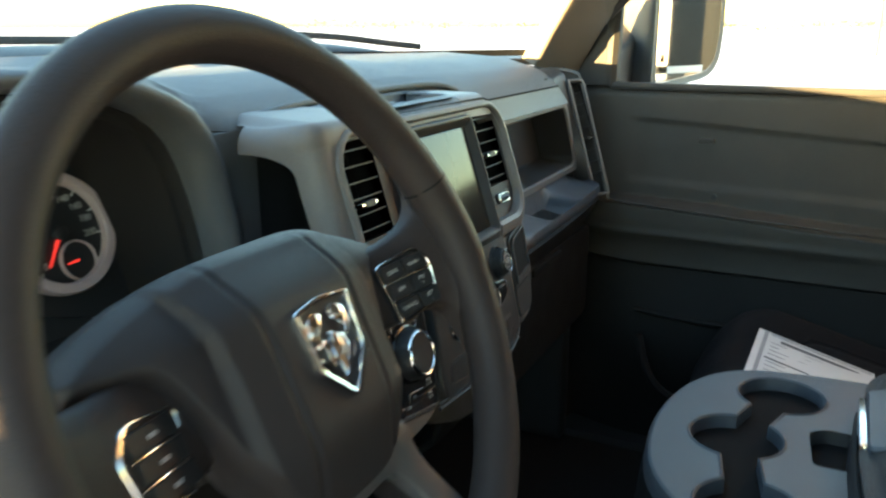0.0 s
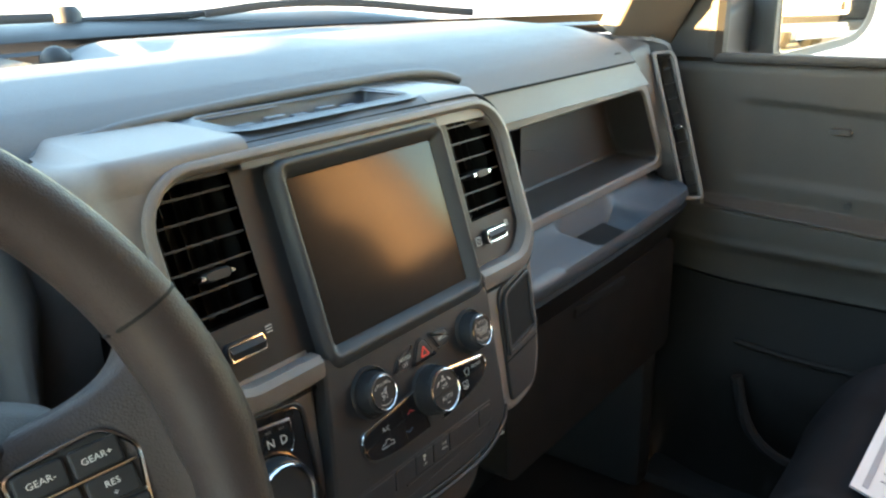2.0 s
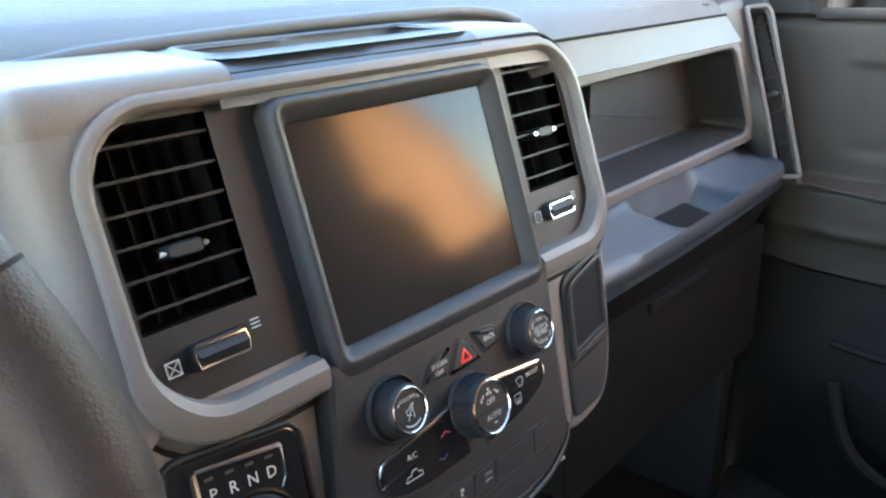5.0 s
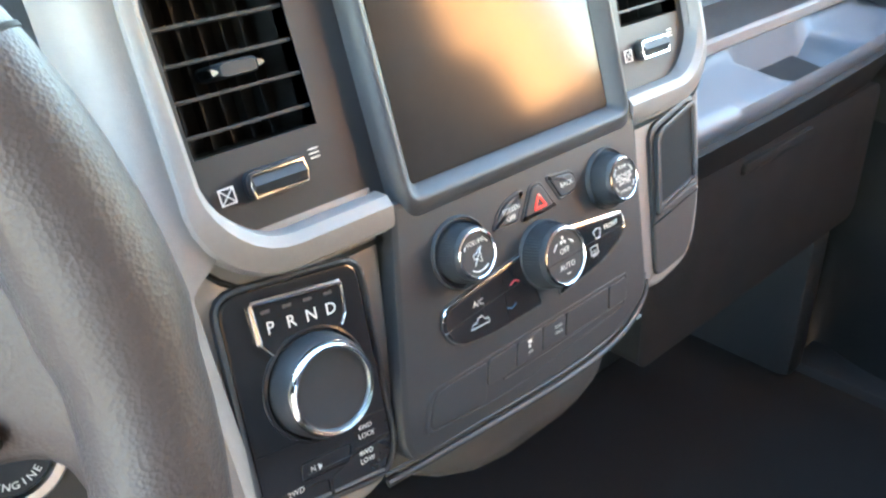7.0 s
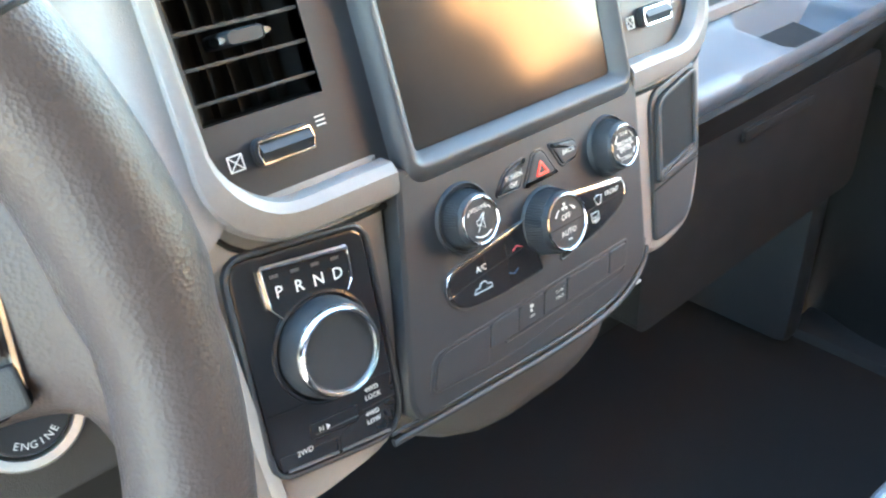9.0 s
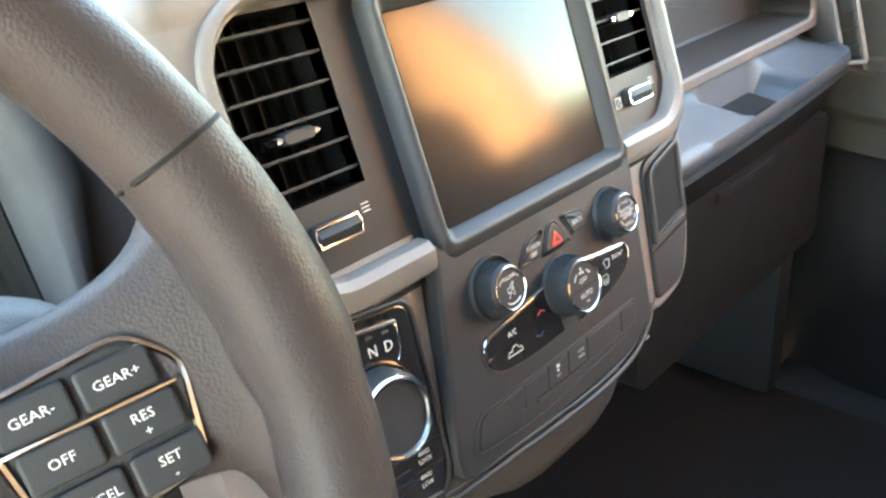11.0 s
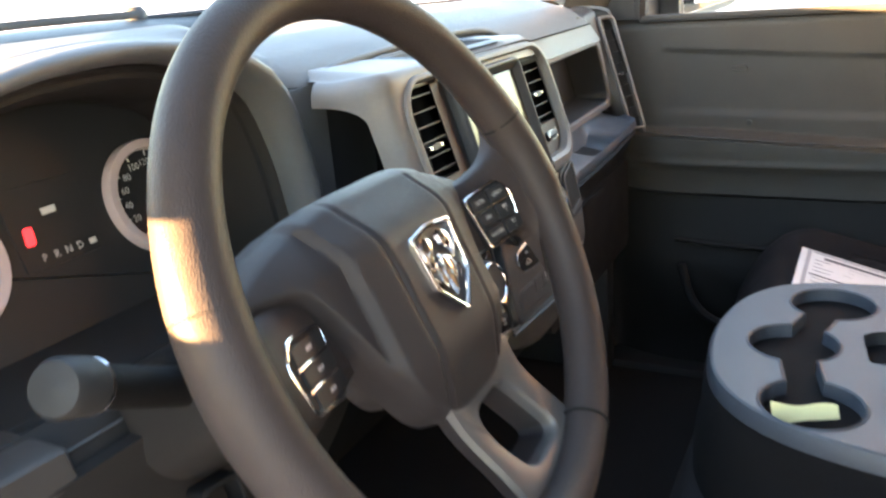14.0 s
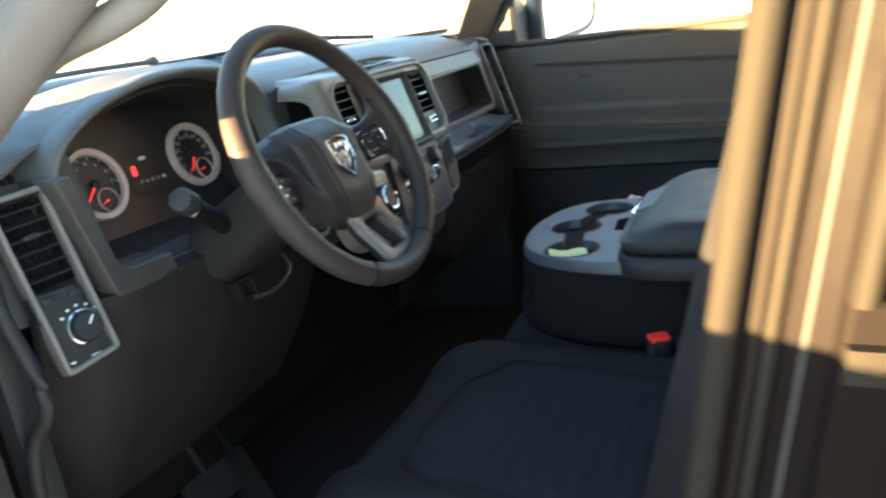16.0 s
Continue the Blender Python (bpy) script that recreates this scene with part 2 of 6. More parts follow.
def spline(pts, n=8, closed=False):
    """Catmull-Rom through points."""
    pts = [Vector(p) for p in pts]
    k, out = len(pts), []
    for i in range(k if closed else k - 1):
        p = [pts[(i + d) % k] if closed else pts[min(max(i + d, 0), k - 1)] for d in (-1, 0, 1, 2)]
        for j in range(n):
            s = j / n
            out.append(0.5 * (2 * p[1] + (p[2] - p[0]) * s + (2 * p[0] - 5 * p[1] + 4 * p[2] - p[3]) * s * s + (3 * p[1] - p[0] - 3 * p[2] + p[3]) * s ** 3))
    if not closed:
        out.append(pts[-1])
    return out


def tube(path, r, n=10, closed=False, flat=1.0):
    path = [Vector(p) for p in path]
    rings, k = [], len(path)
    up = Vector((0.13, 0.21, 0.97)).normalized()
    for i, p in enumerate(path):
        t = (path[(i + 1) % k] - path[i - 1]) if closed else (path[min(i + 1, k - 1)] - path[max(i - 1, 0)])
        t.normalize()
        a = t.cross(up).normalized()
        b = a.cross(t)
        rr = r[i] if isinstance(r, (list, tuple)) else r
        rings.append([p + rr * (math.cos(2 * math.pi * j / n) * a + flat * math.sin(2 * math.pi * j / n) * b) for j in range(n)])
    if closed:
        rings.append(rings[0])
    bm = loops(rings, cap=not closed)
    if closed:
        bmesh.ops.remove_doubles(bm, verts=bm.verts[:], dist=1e-6)
    return bm


def grid(f, us, vs, thick=0.0):
    """A sheet f(u, v), thickened downwards along its normals if asked."""
    bm = bmesh.new()
    rows = [[bm.verts.new(f(u, v)) for v in vs] for u in us]
    for a, b in zip(rows, rows[1:]):
        for i in range(len(vs) - 1):
            bm.faces.new((a[i], a[i + 1], b[i + 1], b[i]))
    if thick:
        bmesh.ops.recalc_face_normals(bm, faces=bm.faces[:])
        bmesh.ops.solidify(bm, geom=bm.faces[:], thickness=thick)
    return bm


def holed(x0, x1, y0, y1, holes, n0, n1, back=None):
    """A plate with rectangular openings, whose walls go back to the depth `back`."""
    back = n0 if back is None else back
    xs = sorted({x0, x1, *(h[0] for h in holes), *(h[1] for h in holes)})
    ys = sorted({y0, y1, *(h[2] for h in holes), *(h[3] for h in holes)})
    bm = bmesh.new()
    v = {(x, y): bm.verts.new((x, y, n1)) for x in xs for y in ys}
    for i in range(len(xs) - 1):
        for j in range(len(ys) - 1):
            cx, cy = (xs[i] + xs[i + 1]) / 2, (ys[j] + ys[j + 1]) / 2
            if not any(h[0] < cx < h[1] and h[2] < cy < h[3] for h in holes):
                bm.faces.new((v[xs[i], ys[j]], v[xs[i + 1], ys[j]], v[xs[i + 1], ys[j + 1]], v[xs[i], ys[j + 1]]))
    edges = [e for e in bm.edges if e.is_boundary]
    new_geom = bmesh.ops.extrude_edge_only(bm, edges=edges)["geom"]
    for g in new_geom:
        if isinstance(g, bmesh.types.BMVert):
            on_rim = g.co.x in (x0, x1) or g.co.y in (y0, y1)
            rim = abs(g.co.x - x0) < 1e-6 or abs(g.co.x - x1) < 1e-6 or abs(g.co.y - y0) < 1e-6 or abs(g.co.y - y1) < 1e-6
            g.co.z = n0 if rim else back
    return bm


def lettering(name, text, size, mat, m, parent, align="CENTER"):
    """Printed characters lying on the plane of m."""
    cu = bpy.data.curves.new(name, "FONT")
    cu.body, cu.size, cu.align_x, cu.align_y = text, size, align, "CENTER"
    cu.resolution_u = 2
    tmp = new("tmp", cu)
    me = bpy.data.meshes.new_from_object(tmp.evaluated_get(bpy.context.evaluated_depsgraph_get()))
    bpy.data.objects.remove(tmp)
    bpy.data.curves.remove(cu)
    me.transform(m)
    me.materials.clear()
    me.materials.append(mat)
    ob = new(name, me)
    ob.parent = parent
    if parent.type == "EMPTY":
        ob.matrix_parent_inverse = Matrix.Translation(-parent.location)
    return ob


def T(x, y, z=0.0, rz=0.0):
    return Matrix.Translation((x, y, z)) @ Matrix.Rotation(radians(rz), 4, "Z")


def joined(*bms):
    out = bmesh.new()
    for b in bms:
        me = bpy.data.meshes.new("t")
        b.to_mesh(me)
        b.free()
        out.from_mesh(me)
        bpy.data.meshes.remove(me)
    return out


def step(x, a, b):
    s = min(1, max(0, (x - a) / (b - a)))
    return s * s * (3 - 2 * s)


# ---- ground and distance ----
single("ground", grid(lambda u, v: Vector((u, v, 0.0)), [-900, -60, -20, 20, 60, 900], [-900, -60, -20, 20, 60, 900]), LOT,
       "pale bright lot surface in low sun", "ground", "structure")
rng = random.Random(4)


def far_trees(cx, cy, width, height, turn):
    """A low ragged far belt of bare trees made of many small clumps."""
    bm = bmesh.new()
    for k in range(1500):
        u = rng.uniform(-0.5, 0.5)
        crown = height * (0.45 + 0.35 * noise.noise(Vector((u * 14, cx, 0))) + 0.3 * noise.noise(Vector((u * 60, cy, 1))))
        h = crown * rng.uniform(0, 1) ** 0.6
        s = height * rng.uniform(0.03, 0.09)
        c = Vector((u * width, rng.uniform(-3, 3), h))
        a = [bm.verts.new(c + s * Vector((rng.uniform(-2, 2), rng.uniform(-1, 1), rng.uniform(-1, 1)))) for _ in range(4)]
        for q in ((0, 1, 2), (0, 1, 3), (0, 2, 3), (1, 2, 3)):
            bm.faces.new([a[i] for i in q])
    return single("tree_belt", bm, TREE, "distant low grey-green tree belt on the horizon", "trees", "stuff",
                  pose(cx, cy, 0, 0, 0, turn), angle=180)


far_trees(260, 60, 320, 6, -75)
far_trees(260, -120, 260, 5, -110)


def utility_pole(x, y, h):
    ob = thing("utility_pole", (x, y, 0), "tall thin dark wooden utility pole beside the lot", "pole", "utility poles")
    part("post", lathe([(0.16, 0), (0.15, h * 0.5), (0.11, h)], 10), POLE, ob, m=T(x, y))
    part("crossarm", box(x - 1.0, x + 1.0, y - 0.06, y + 0.06, h - 0.9, h - 0.75, 0.02), POLE, ob)


tr_ = thing("parked_trailer", (7.3, -12.4, 0.0), "white box trailer parked in the lot behind", "trailer")
part("body", box(5.95, 7.62, -16.5, -12.4, 0.75, 3.0, 0.05), PAPER, tr_)
part("chassis", box(6.05, 7.50, -16.3, -12.5, 0.55, 0.745, 0.02), RUBBER, tr_)
part("bumper", box(6.0, 7.58, -12.42, -12.34, 0.50, 0.62, 0.02), SILVER, tr_)
part("tail_lamp", box(7.44, 7.56, -12.43, -12.40, 0.80, 0.98, 0.01), RED, tr_)
for wx in (6.08, 7.36):
    part("wheel", lathe([(0.36, -0.10), (0.40, -0.07), (0.40, 0.07), (0.36, 0.10), (0.20, 0.09), (0.0, 0.07)], 24), RUBBER, tr_, m=place((wx + 0.06, -14.6, 0.40), (0, 1, 0), (0, 0, 1)))
van = thing("parked_van", (9.0, -13.4, 0.0), "dark grey box van parked beside the trailer", "van")
part("body", box(7.85, 11.6, -18.5, -13.4, 0.45, 3.3, 0.08), RUBBER, van)
part("rear_door", box(7.98, 9.70, -13.42, -13.36, 0.62, 3.1, 0.03), SATIN, van)
part("rear_door", box(9.74, 11.45, -13.42, -13.36, 0.62, 3.1, 0.03), SATIN, van)
part("bumper", box(7.9, 11.55, -13.40, -13.22, 0.42, 0.60, 0.03), MIRRORCASE, van)
for wx in (7.88, 11.45):
    part("tail_lamp", box(wx, wx + 0.12, -13.43, -13.35, 1.0, 1.35, 0.02), RED, van)
for wx in (7.95, 11.35):
    for wy in (-14.6, -17.4):
        part("wheel", lathe([(0.34, -0.12), (0.38, -0.09), (0.38, 0.09), (0.34, 0.12), (0.20, 0.10), (0.0, 0.08)], 24), BLACK, van, m=place((wx + 0.08, wy, 0.38), (0, 1, 0), (0, 0, 1)))
far_trees(60, -75, 120, 9, 120)
utility_pole(46, -1.5, 9)
utility_pole(60, 90, 9)
utility_pole(25, 120, 9)

# ---- cab shell ----
WS_Y = lambda x: 0.66 - 0.66 * x * x


def windshield(u, v):
    x = u * (0.86 - 0.12 * v)
    base, top = Vector((x, WS_Y(x), 1.425)), Vector((x, -0.16 - 0.22 * x * x, 1.82))
    p = base.lerp(top, v)
    return p + Vector((0, 0.05, 0.05)) * math.sin(math.pi * v)


US = [k / 12 - 1 for k in range(25)]
ws = single("window_1", grid(windshield, US, [k / 8 for k in range(9)]), GLASS, "clear raked windshield with slightly dusty glass", "windshield", "structure")
ws.visible_shadow = False
single("trim_windshield_band", grid(lambda u, v: windshield(u, v) + Vector((0, -0.004, -0.003)), US, [0.0, 0.012, 0.024], 0.001), SATIN, "black ceramic band along the windshield foot", "trim", "structure")


def pillar():
    """Passenger A-pillar trim from the end of the dash up to the roof."""
    base, top = Vector((0.86, 0.16, 1.40)), Vector((0.735, -0.30, 1.84))
    rings = []
    for k in range(9):
        s = k / 8
        c = base.lerp(top, s) + Vector((0, 0.04, 0.035)) * math.sin(math.pi * s)
        w = 0.045 - 0.008 * s
        rings.append([c + Vector((dx, dy, dy * 0.4)) for dx, dy in soften([(-0.072, 0.006), (-0.046, 0.046), (w, 0.05), (w, -0.050), (0.040, -0.050)], [0.008, 0.01, 0.01, 0.003, 0.003], 3)])
    return loops(rings)


single("trim_a_pillar_passenger", pillar(), SHADEDPILLAR, "grained windshield pillar cover in a shaded copy of the pillar trim", "pillar trim", "structure")
pil = thing("windshield_pillar_cover", (-0.84, 0.15, 1.395), "light grey plastic windshield pillar cover with grab handle", "pillar trim", kind="structure")
rings = []
for k in range(9):
    c = Vector((-0.842, 0.150, 1.392)).lerp(Vector((-0.715, -0.40, 1.84)), -0.18 + 1.18 * k / 8)
    # Front corners stretched forward, out of view, to block sun on the rim.
    rings.append([c + Vector((-dx, dy, dy * 0.55)) for dx, dy in soften([(-0.052, -0.018), (-0.030, 0.140), (0.045, 0.150), (0.050, -0.030), (-0.010, -0.050)], 0.022, 3)])
part("cover", loops(rings), HEAD, pil)
grip = spline([(-0.800, 0.150, 1.425), (-0.785, 0.075, 1.462), (-0.765, 0.0, 1.496), (-0.750, -0.07, 1.515), (-0.735, -0.13, 1.540), (-0.722, -0.18, 1.585), (-0.722, -0.21, 1.64), (-0.745, -0.235, 1.70)], 6)
part("grab_handle", tube(grip, [0.030 - 0.010 * min(1, i / 12) for i in range(len(grip))], 12), HEAD, pil, "moulded grey grab handle")
tag = thing("airbag_tag", (-0.75, 0.18, 1.41), "small white and red paper tag at the pillar foot", "tag")
TG = place((-0.756, 0.176, 1.410), (0.75, -0.5, 0.12), (0.30, 0.35, 1))
part("sheet", plate(rrect(-0.010, 0.010, 0.0, 0.024, 0.002), -0.0006, 0.0006, 0.0002), PAPER, tag, m=TG)
part("printed_band", box(-0.009, 0.009, 0.014, 0.022, 0.0007, 0.0010), RED, tag, m=TG)

# roof, rear wall, floor, firewall
single("ceiling", grid(lambda u, v: Vector((u * 0.78, -0.16 - 0.22 * (u * 0.78) ** 2 - v * 1.35, 1.84 + 0.05 * (1 - u * u) * math.sin(math.pi * (0.15 + 0.85 * v)))), US, [k / 8 for k in range(9)], 0.03), HEAD,
       "pale grey cloth headliner", "ceiling", "structure")
single("floor", box(-0.86, 0.86, -1.6, 0.55, 0.50, 0.54, 0.01), CARPET, "black carpet floor of the cab", "floor", "structure")
single("wall_front", box(-0.86, 0.86, 0.50, 0.54, 0.54, 1.36, 0.01), CARPET, "dark carpeted firewall below the dashboard", "wall", "structure")
single("wall_rear", holed(-0.84, 0.84, 0.6, 1.86, [(-0.6, 0.6, 1.42, 1.74)], -0.04, 0.0), DARK, "dark rear cab wall with an opening for the back window", "wall", "structure",
       m=place((0, -1.62, 0), (1, 0, 0), (0, 0, 1)))
single("window_4", box(-0.60, 0.60, -1.645, -1.64, 1.42, 1.74), PRIVACY, "dark tinted rear cab window", "window", "structure")


def side_shell(side):
    """Sill, B-pillar, roof rail and rear door wall of one side."""
    x0, x1 = sorted((side * 0.84, side * 0.93))
    single("trim_roof_rail", box(*sorted((side * 0.75, side * 0.86)), -1.6, -0.32, 1.74, 1.86, 0.02), HEAD, "pale grey roof rail trim", "trim", "structure")
    single("trim_sill", box(x0, x1, -0.75, 0.10, 0.46, 0.56, 0.015), RUBBER, "black door sill", "sill", "structure")
    single("wall_side_rear", box(x0, x1, -1.62, -0.98, 0.5, 1.36, 0.02), DOORMAT, "dark rear door panel", "wall", "structure")
    g = single("window_rear_side", box(side * 0.88 - 0.002, side * 0.88 + 0.002, -1.60, -0.98, 1.36, 1.78), PRIVACY, "dark tinted rear side window", "window", "structure")


side_shell(1)
side_shell(-1)
# Added post closes the gap where outside light leaked onto the door.
single("trim_gap_blocker", box(0.855, 0.965, 0.122, 0.17, 0.50, 1.40, 0.004), RUBBER, "dark post added behind the passenger door hinge to stop stray light", "pillar", "structure")
single("trim_kick_panel", box(0.80, 0.86, 0.08, 0.52, 0.54, 1.38, 0.02), RUBBER, "dark kick panel of the passenger footwell", "kick panel", "structure")
single("trim_b_pillar_passenger", loops([[(x, y + d if y > -0.9 else y, z) for x, y in soften([(0.80, -0.735), (0.93, -0.735), (0.93, -0.965), (0.80, -0.965)], 0.02, 3)] for z, d in ((0.5, 0.0), (1.0, 0.0), (1.30, 0.0), (1.40, -0.005), (1.50, -0.018), (1.58, -0.042), (1.66, -0.085), (1.72, -0.13), (1.80, -0.16))]), PILLAR, "pillar cover beside the passenger seat, tinted with orange sunlight", "pillar trim", "structure")

# driver's B-pillar seen from outside: jamb, weatherstrips, rear door edge
bp = thing("door_pillar", (-0.86, -0.86, 0.5), "grey painted door pillar with black rubber seals", "pillar", kind="structure")
lean = lambda z: -0.165 * (z - 1.265)
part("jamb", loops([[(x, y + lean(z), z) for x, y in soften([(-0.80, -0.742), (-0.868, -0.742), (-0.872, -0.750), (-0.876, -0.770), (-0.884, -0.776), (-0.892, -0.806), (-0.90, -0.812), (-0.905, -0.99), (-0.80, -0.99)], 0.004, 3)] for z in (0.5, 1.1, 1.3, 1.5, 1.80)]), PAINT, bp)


def pillar_strip(name, y0, y1, x, proud, mat, label, z0=0.5, bulge=0.5):
    """Upright moulding on the outer face of the pillar, leaning back with it."""
    w, c = (y1 - y0) / 2, (y0 + y1) / 2
    prof = [(x + 0.01, -w), (x - proud * 0.3, -w), (x - proud * 0.8, -w * 0.75), (x - proud, -w * bulge * 0.5), (x - proud, w * bulge * 0.5), (x - proud * 0.8, w * 0.75), (x - proud * 0.3, w), (x + 0.01, w)]
    return part(name, loops([[(a, c + b + lean(z), z) for a, b in prof] for z in [z0 + (1.80 - z0) * k / 12 for k in range(13)]]), mat, bp, label, angle=60)


pillar_strip("weatherstrip", -0.746, -0.720, -0.868, 0.016, SEAL, "soft door seal in a sun-gold tint")
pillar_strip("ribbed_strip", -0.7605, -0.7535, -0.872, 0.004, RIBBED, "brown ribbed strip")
pillar_strip("flat_moulding", -0.774, -0.7615, -0.874, 0.010, SEAL, "flat moulding in a sun-gold tint")
pillar_strip("window_channel", -0.829, -0.8085, -0.90, 0.020, SEAL, "window channel in a sun-gold tint", 1.262)
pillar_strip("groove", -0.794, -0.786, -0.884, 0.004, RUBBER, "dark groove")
part("channel_foot", loops([[(x, y + lean(z), z) for x, y in soften([(-0.895, -0.812), (-0.912, -0.814), (-0.914, -0.86), (-0.895, -0.86)], 0.004, 2)] for z in (1.205, 1.225, 1.230)]), SEAL, bp, "capping in a sun-gold tint")
part("inner_trim", box(-0.81, -0.77, -0.96, -0.80, 0.9, 1.80, 0.015), HEAD, bp, "pale grey inner trim")
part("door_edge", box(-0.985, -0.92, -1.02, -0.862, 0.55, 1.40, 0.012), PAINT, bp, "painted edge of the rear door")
part("striker", tube([(-0.938, -0.86, 1.02), (-0.965, -0.86, 1.02), (-0.965, -0.86, 0.97), (-0.938, -0.86, 0.97)], 0.005, 8), CHROME, bp, "steel latch striker")

# driver's A-pillar jamb and hinge post below it
jamb = thing("hinge_pillar", (-0.88, 0.14, 0.5), "dark painted hinge pillar with a rubber door seal", "pillar", kind="structure")
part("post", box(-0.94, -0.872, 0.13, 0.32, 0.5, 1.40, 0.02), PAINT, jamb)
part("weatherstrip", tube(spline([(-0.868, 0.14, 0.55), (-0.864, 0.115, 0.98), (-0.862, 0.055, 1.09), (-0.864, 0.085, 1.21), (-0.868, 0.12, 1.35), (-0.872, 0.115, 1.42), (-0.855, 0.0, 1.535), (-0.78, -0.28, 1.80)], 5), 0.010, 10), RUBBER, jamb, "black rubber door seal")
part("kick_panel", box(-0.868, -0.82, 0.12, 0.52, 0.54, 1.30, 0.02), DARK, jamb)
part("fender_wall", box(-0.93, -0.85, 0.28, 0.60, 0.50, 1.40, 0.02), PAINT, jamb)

# driver's door, wide open
dd = thing("driver_door", (-0.93, 0.12, 0.5), "open dark driver door with a clear window", "door")
DM = Matrix.Translation((-0.94, 0.12, 0)) @ Matrix.Rotation(radians(-62), 4, "Z")
door_side = soften([(0.0, 0.55), (0.0, 1.372), (-0.16, 1.370), (-0.30, 1.305), (-1.08, 1.272), (-1.08, 0.55)], [0.02, 0.01, 0.03, 0.05, 0.03, 0.02], 3)
part("panel", loops([[(x, y, z) for y, z in inset(door_side, d)] for x, d in ((-0.05, 0.004), (0.04, 0.0), (0.05, 0.008))]), DOORMAT, dd, m=DM)
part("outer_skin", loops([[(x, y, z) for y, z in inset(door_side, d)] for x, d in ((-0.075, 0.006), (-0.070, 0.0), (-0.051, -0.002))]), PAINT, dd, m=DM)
# Frame bent low, out of view, to cut the sun patch on the rim.
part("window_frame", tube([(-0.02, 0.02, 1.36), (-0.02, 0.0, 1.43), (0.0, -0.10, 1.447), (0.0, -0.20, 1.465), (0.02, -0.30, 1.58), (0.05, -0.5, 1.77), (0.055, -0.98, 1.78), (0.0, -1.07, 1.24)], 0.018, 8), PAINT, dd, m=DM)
# Added unseen plate that keeps sun off the upper wheel rim.
part("hidden_sun_blocker", loops([[(x, y, z) for y, z in soften([(0.03, 1.425), (0.03, 1.62), (-0.30, 1.72), (-0.30, 1.47), (-0.20, 1.445), (-0.06, 1.425)], 0.01, 2)] for x in (-0.012, 0.012)]), PAINT, dd, m=DM)
g = part("window_glass", grid(lambda u, v: Vector((0.0 + 0.04 * v, 0.01 - 1.05 * u, (1.36 - 0.085 * min(1, u * 4)) + (0.40 + 0.085 * min(1, u * 4)) * v * min(1, 0.25 + u * 1.9))), [0, .2, .4, .6, .8, 1], [0, .5, 1]), GLASS, dd, m=DM)
g.visible_shadow = False

# passenger door
pd = thing("door_1", (0.92, -0.35, 0.5), "closed dark grey passenger door with moulded armrest", "door", kind="structure")


def door_face(u, v):
    """Inner skin: a framed recess above, a crisp armrest ledge, a lower step and the map pocket swelling."""
    y = 0.12 - u * 1.0
    z = 0.54 + v * 0.82
    ledge = 1.116 - 0.03 * step(-y, 0.0, 0.66)
    out = 0.052 * step(-z, -ledge - 0.010, -ledge + 0.008) * (1 - 0.85 * math.exp(-((y - 0.12) / 0.10) ** 2))
    out -= 0.020 * step(-z, -1.085, -0.985)
    out -= 0.010 * step(-z, -0.984, -0.976)
    out += 0.006 * math.exp(-((z - 1.050) / 0.010) ** 2)
    out += 0.035 * math.exp(-((z - 0.80) / 0.12) ** 2)
    edge = step(-y, 0.015, 0.035) * (1 - step(-y, 0.625, 0.645)) * step(z, 1.150 - 0.03 * max(0, -y), 1.172 - 0.03 * max(0, -y)) * (1 - step(z, 1.285 - 0.06 * max(0, -y), 1.300 - 0.06 * max(0, -y)))
    rim = math.exp(-((y + 0.655) / 0.012) ** 2) * step(z, 1.08, 1.12) * (1 - step(z, 1.26, 1.29))
    lip = 0.02 * max(0, (z - 1.335) / 0.025) ** 2
    return Vector((0.905 - out - 0.008 * rim + 0.006 * edge + min(lip, 0.02), y, z))


part("panel", grid(door_face, [k / 70 for k in range(71)], [0.54 + 0.46 * k / 110 for k in range(111)]), DOORMAT, pd)
# Lower part of the skin gets a darker colour than the upper.
part("lower_panel", grid(door_face, [k / 40 for k in range(41)], [0.54 * k / 60 for k in range(61)]), LOWERDOOR, pd, "lower door panel, darker than the upper")
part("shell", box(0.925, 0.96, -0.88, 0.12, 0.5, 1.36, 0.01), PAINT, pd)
part("belt_seal", box(0.90, 0.925, -0.88, 0.035, 1.352, 1.367, 0.005), RUBBER, pd)
part("pull_handle", loops([[(0.907 - d, y, 1.250 + h) for y, h in rrect(-0.192 + 0.3 * d, -0.160 - 0.3 * d, -0.0045 + d * 0.3, 0.0045 - d * 0.3, 0.004 - d * 0.3)] for d in (-0.02, 0.0, 0.002)]), DOORMAT, pd, "dark inner door handle")
part("window_frame_front", tube([(0.915, 0.035, 1.36), (0.905, 0.028, 1.54), (0.84, -0.10, 1.68)], 0.017, 8), RUBBER, pd)
part("window_frame_top", tube([(0.89, 0.06, 1.50), (0.84, -0.12, 1.67), (0.80, -0.32, 1.78), (0.79, -0.85, 1.79)], 0.022, 8), RUBBER, pd)
part("sail_panel", loops([[(x, y, z) for y, z in ((0.15, 1.36), (0.03, 1.36), (0.022, 1.55), (-0.03, 1.63), (0.03, 1.60), (0.11, 1.50))] for x in (0.90, 0.925)]), RUBBER, pd)
g = part("window_glass", grid(lambda u, v: Vector((0.925 - 0.12 * v, 0.03 - u * 0.88, 1.36 + 0.43 * v * min(1, 0.45 + 1.6 * u))), [0, .2, .4, .6, .8, 1], [0, .5, 1]), GLASS, pd)
g.visible_shadow = False

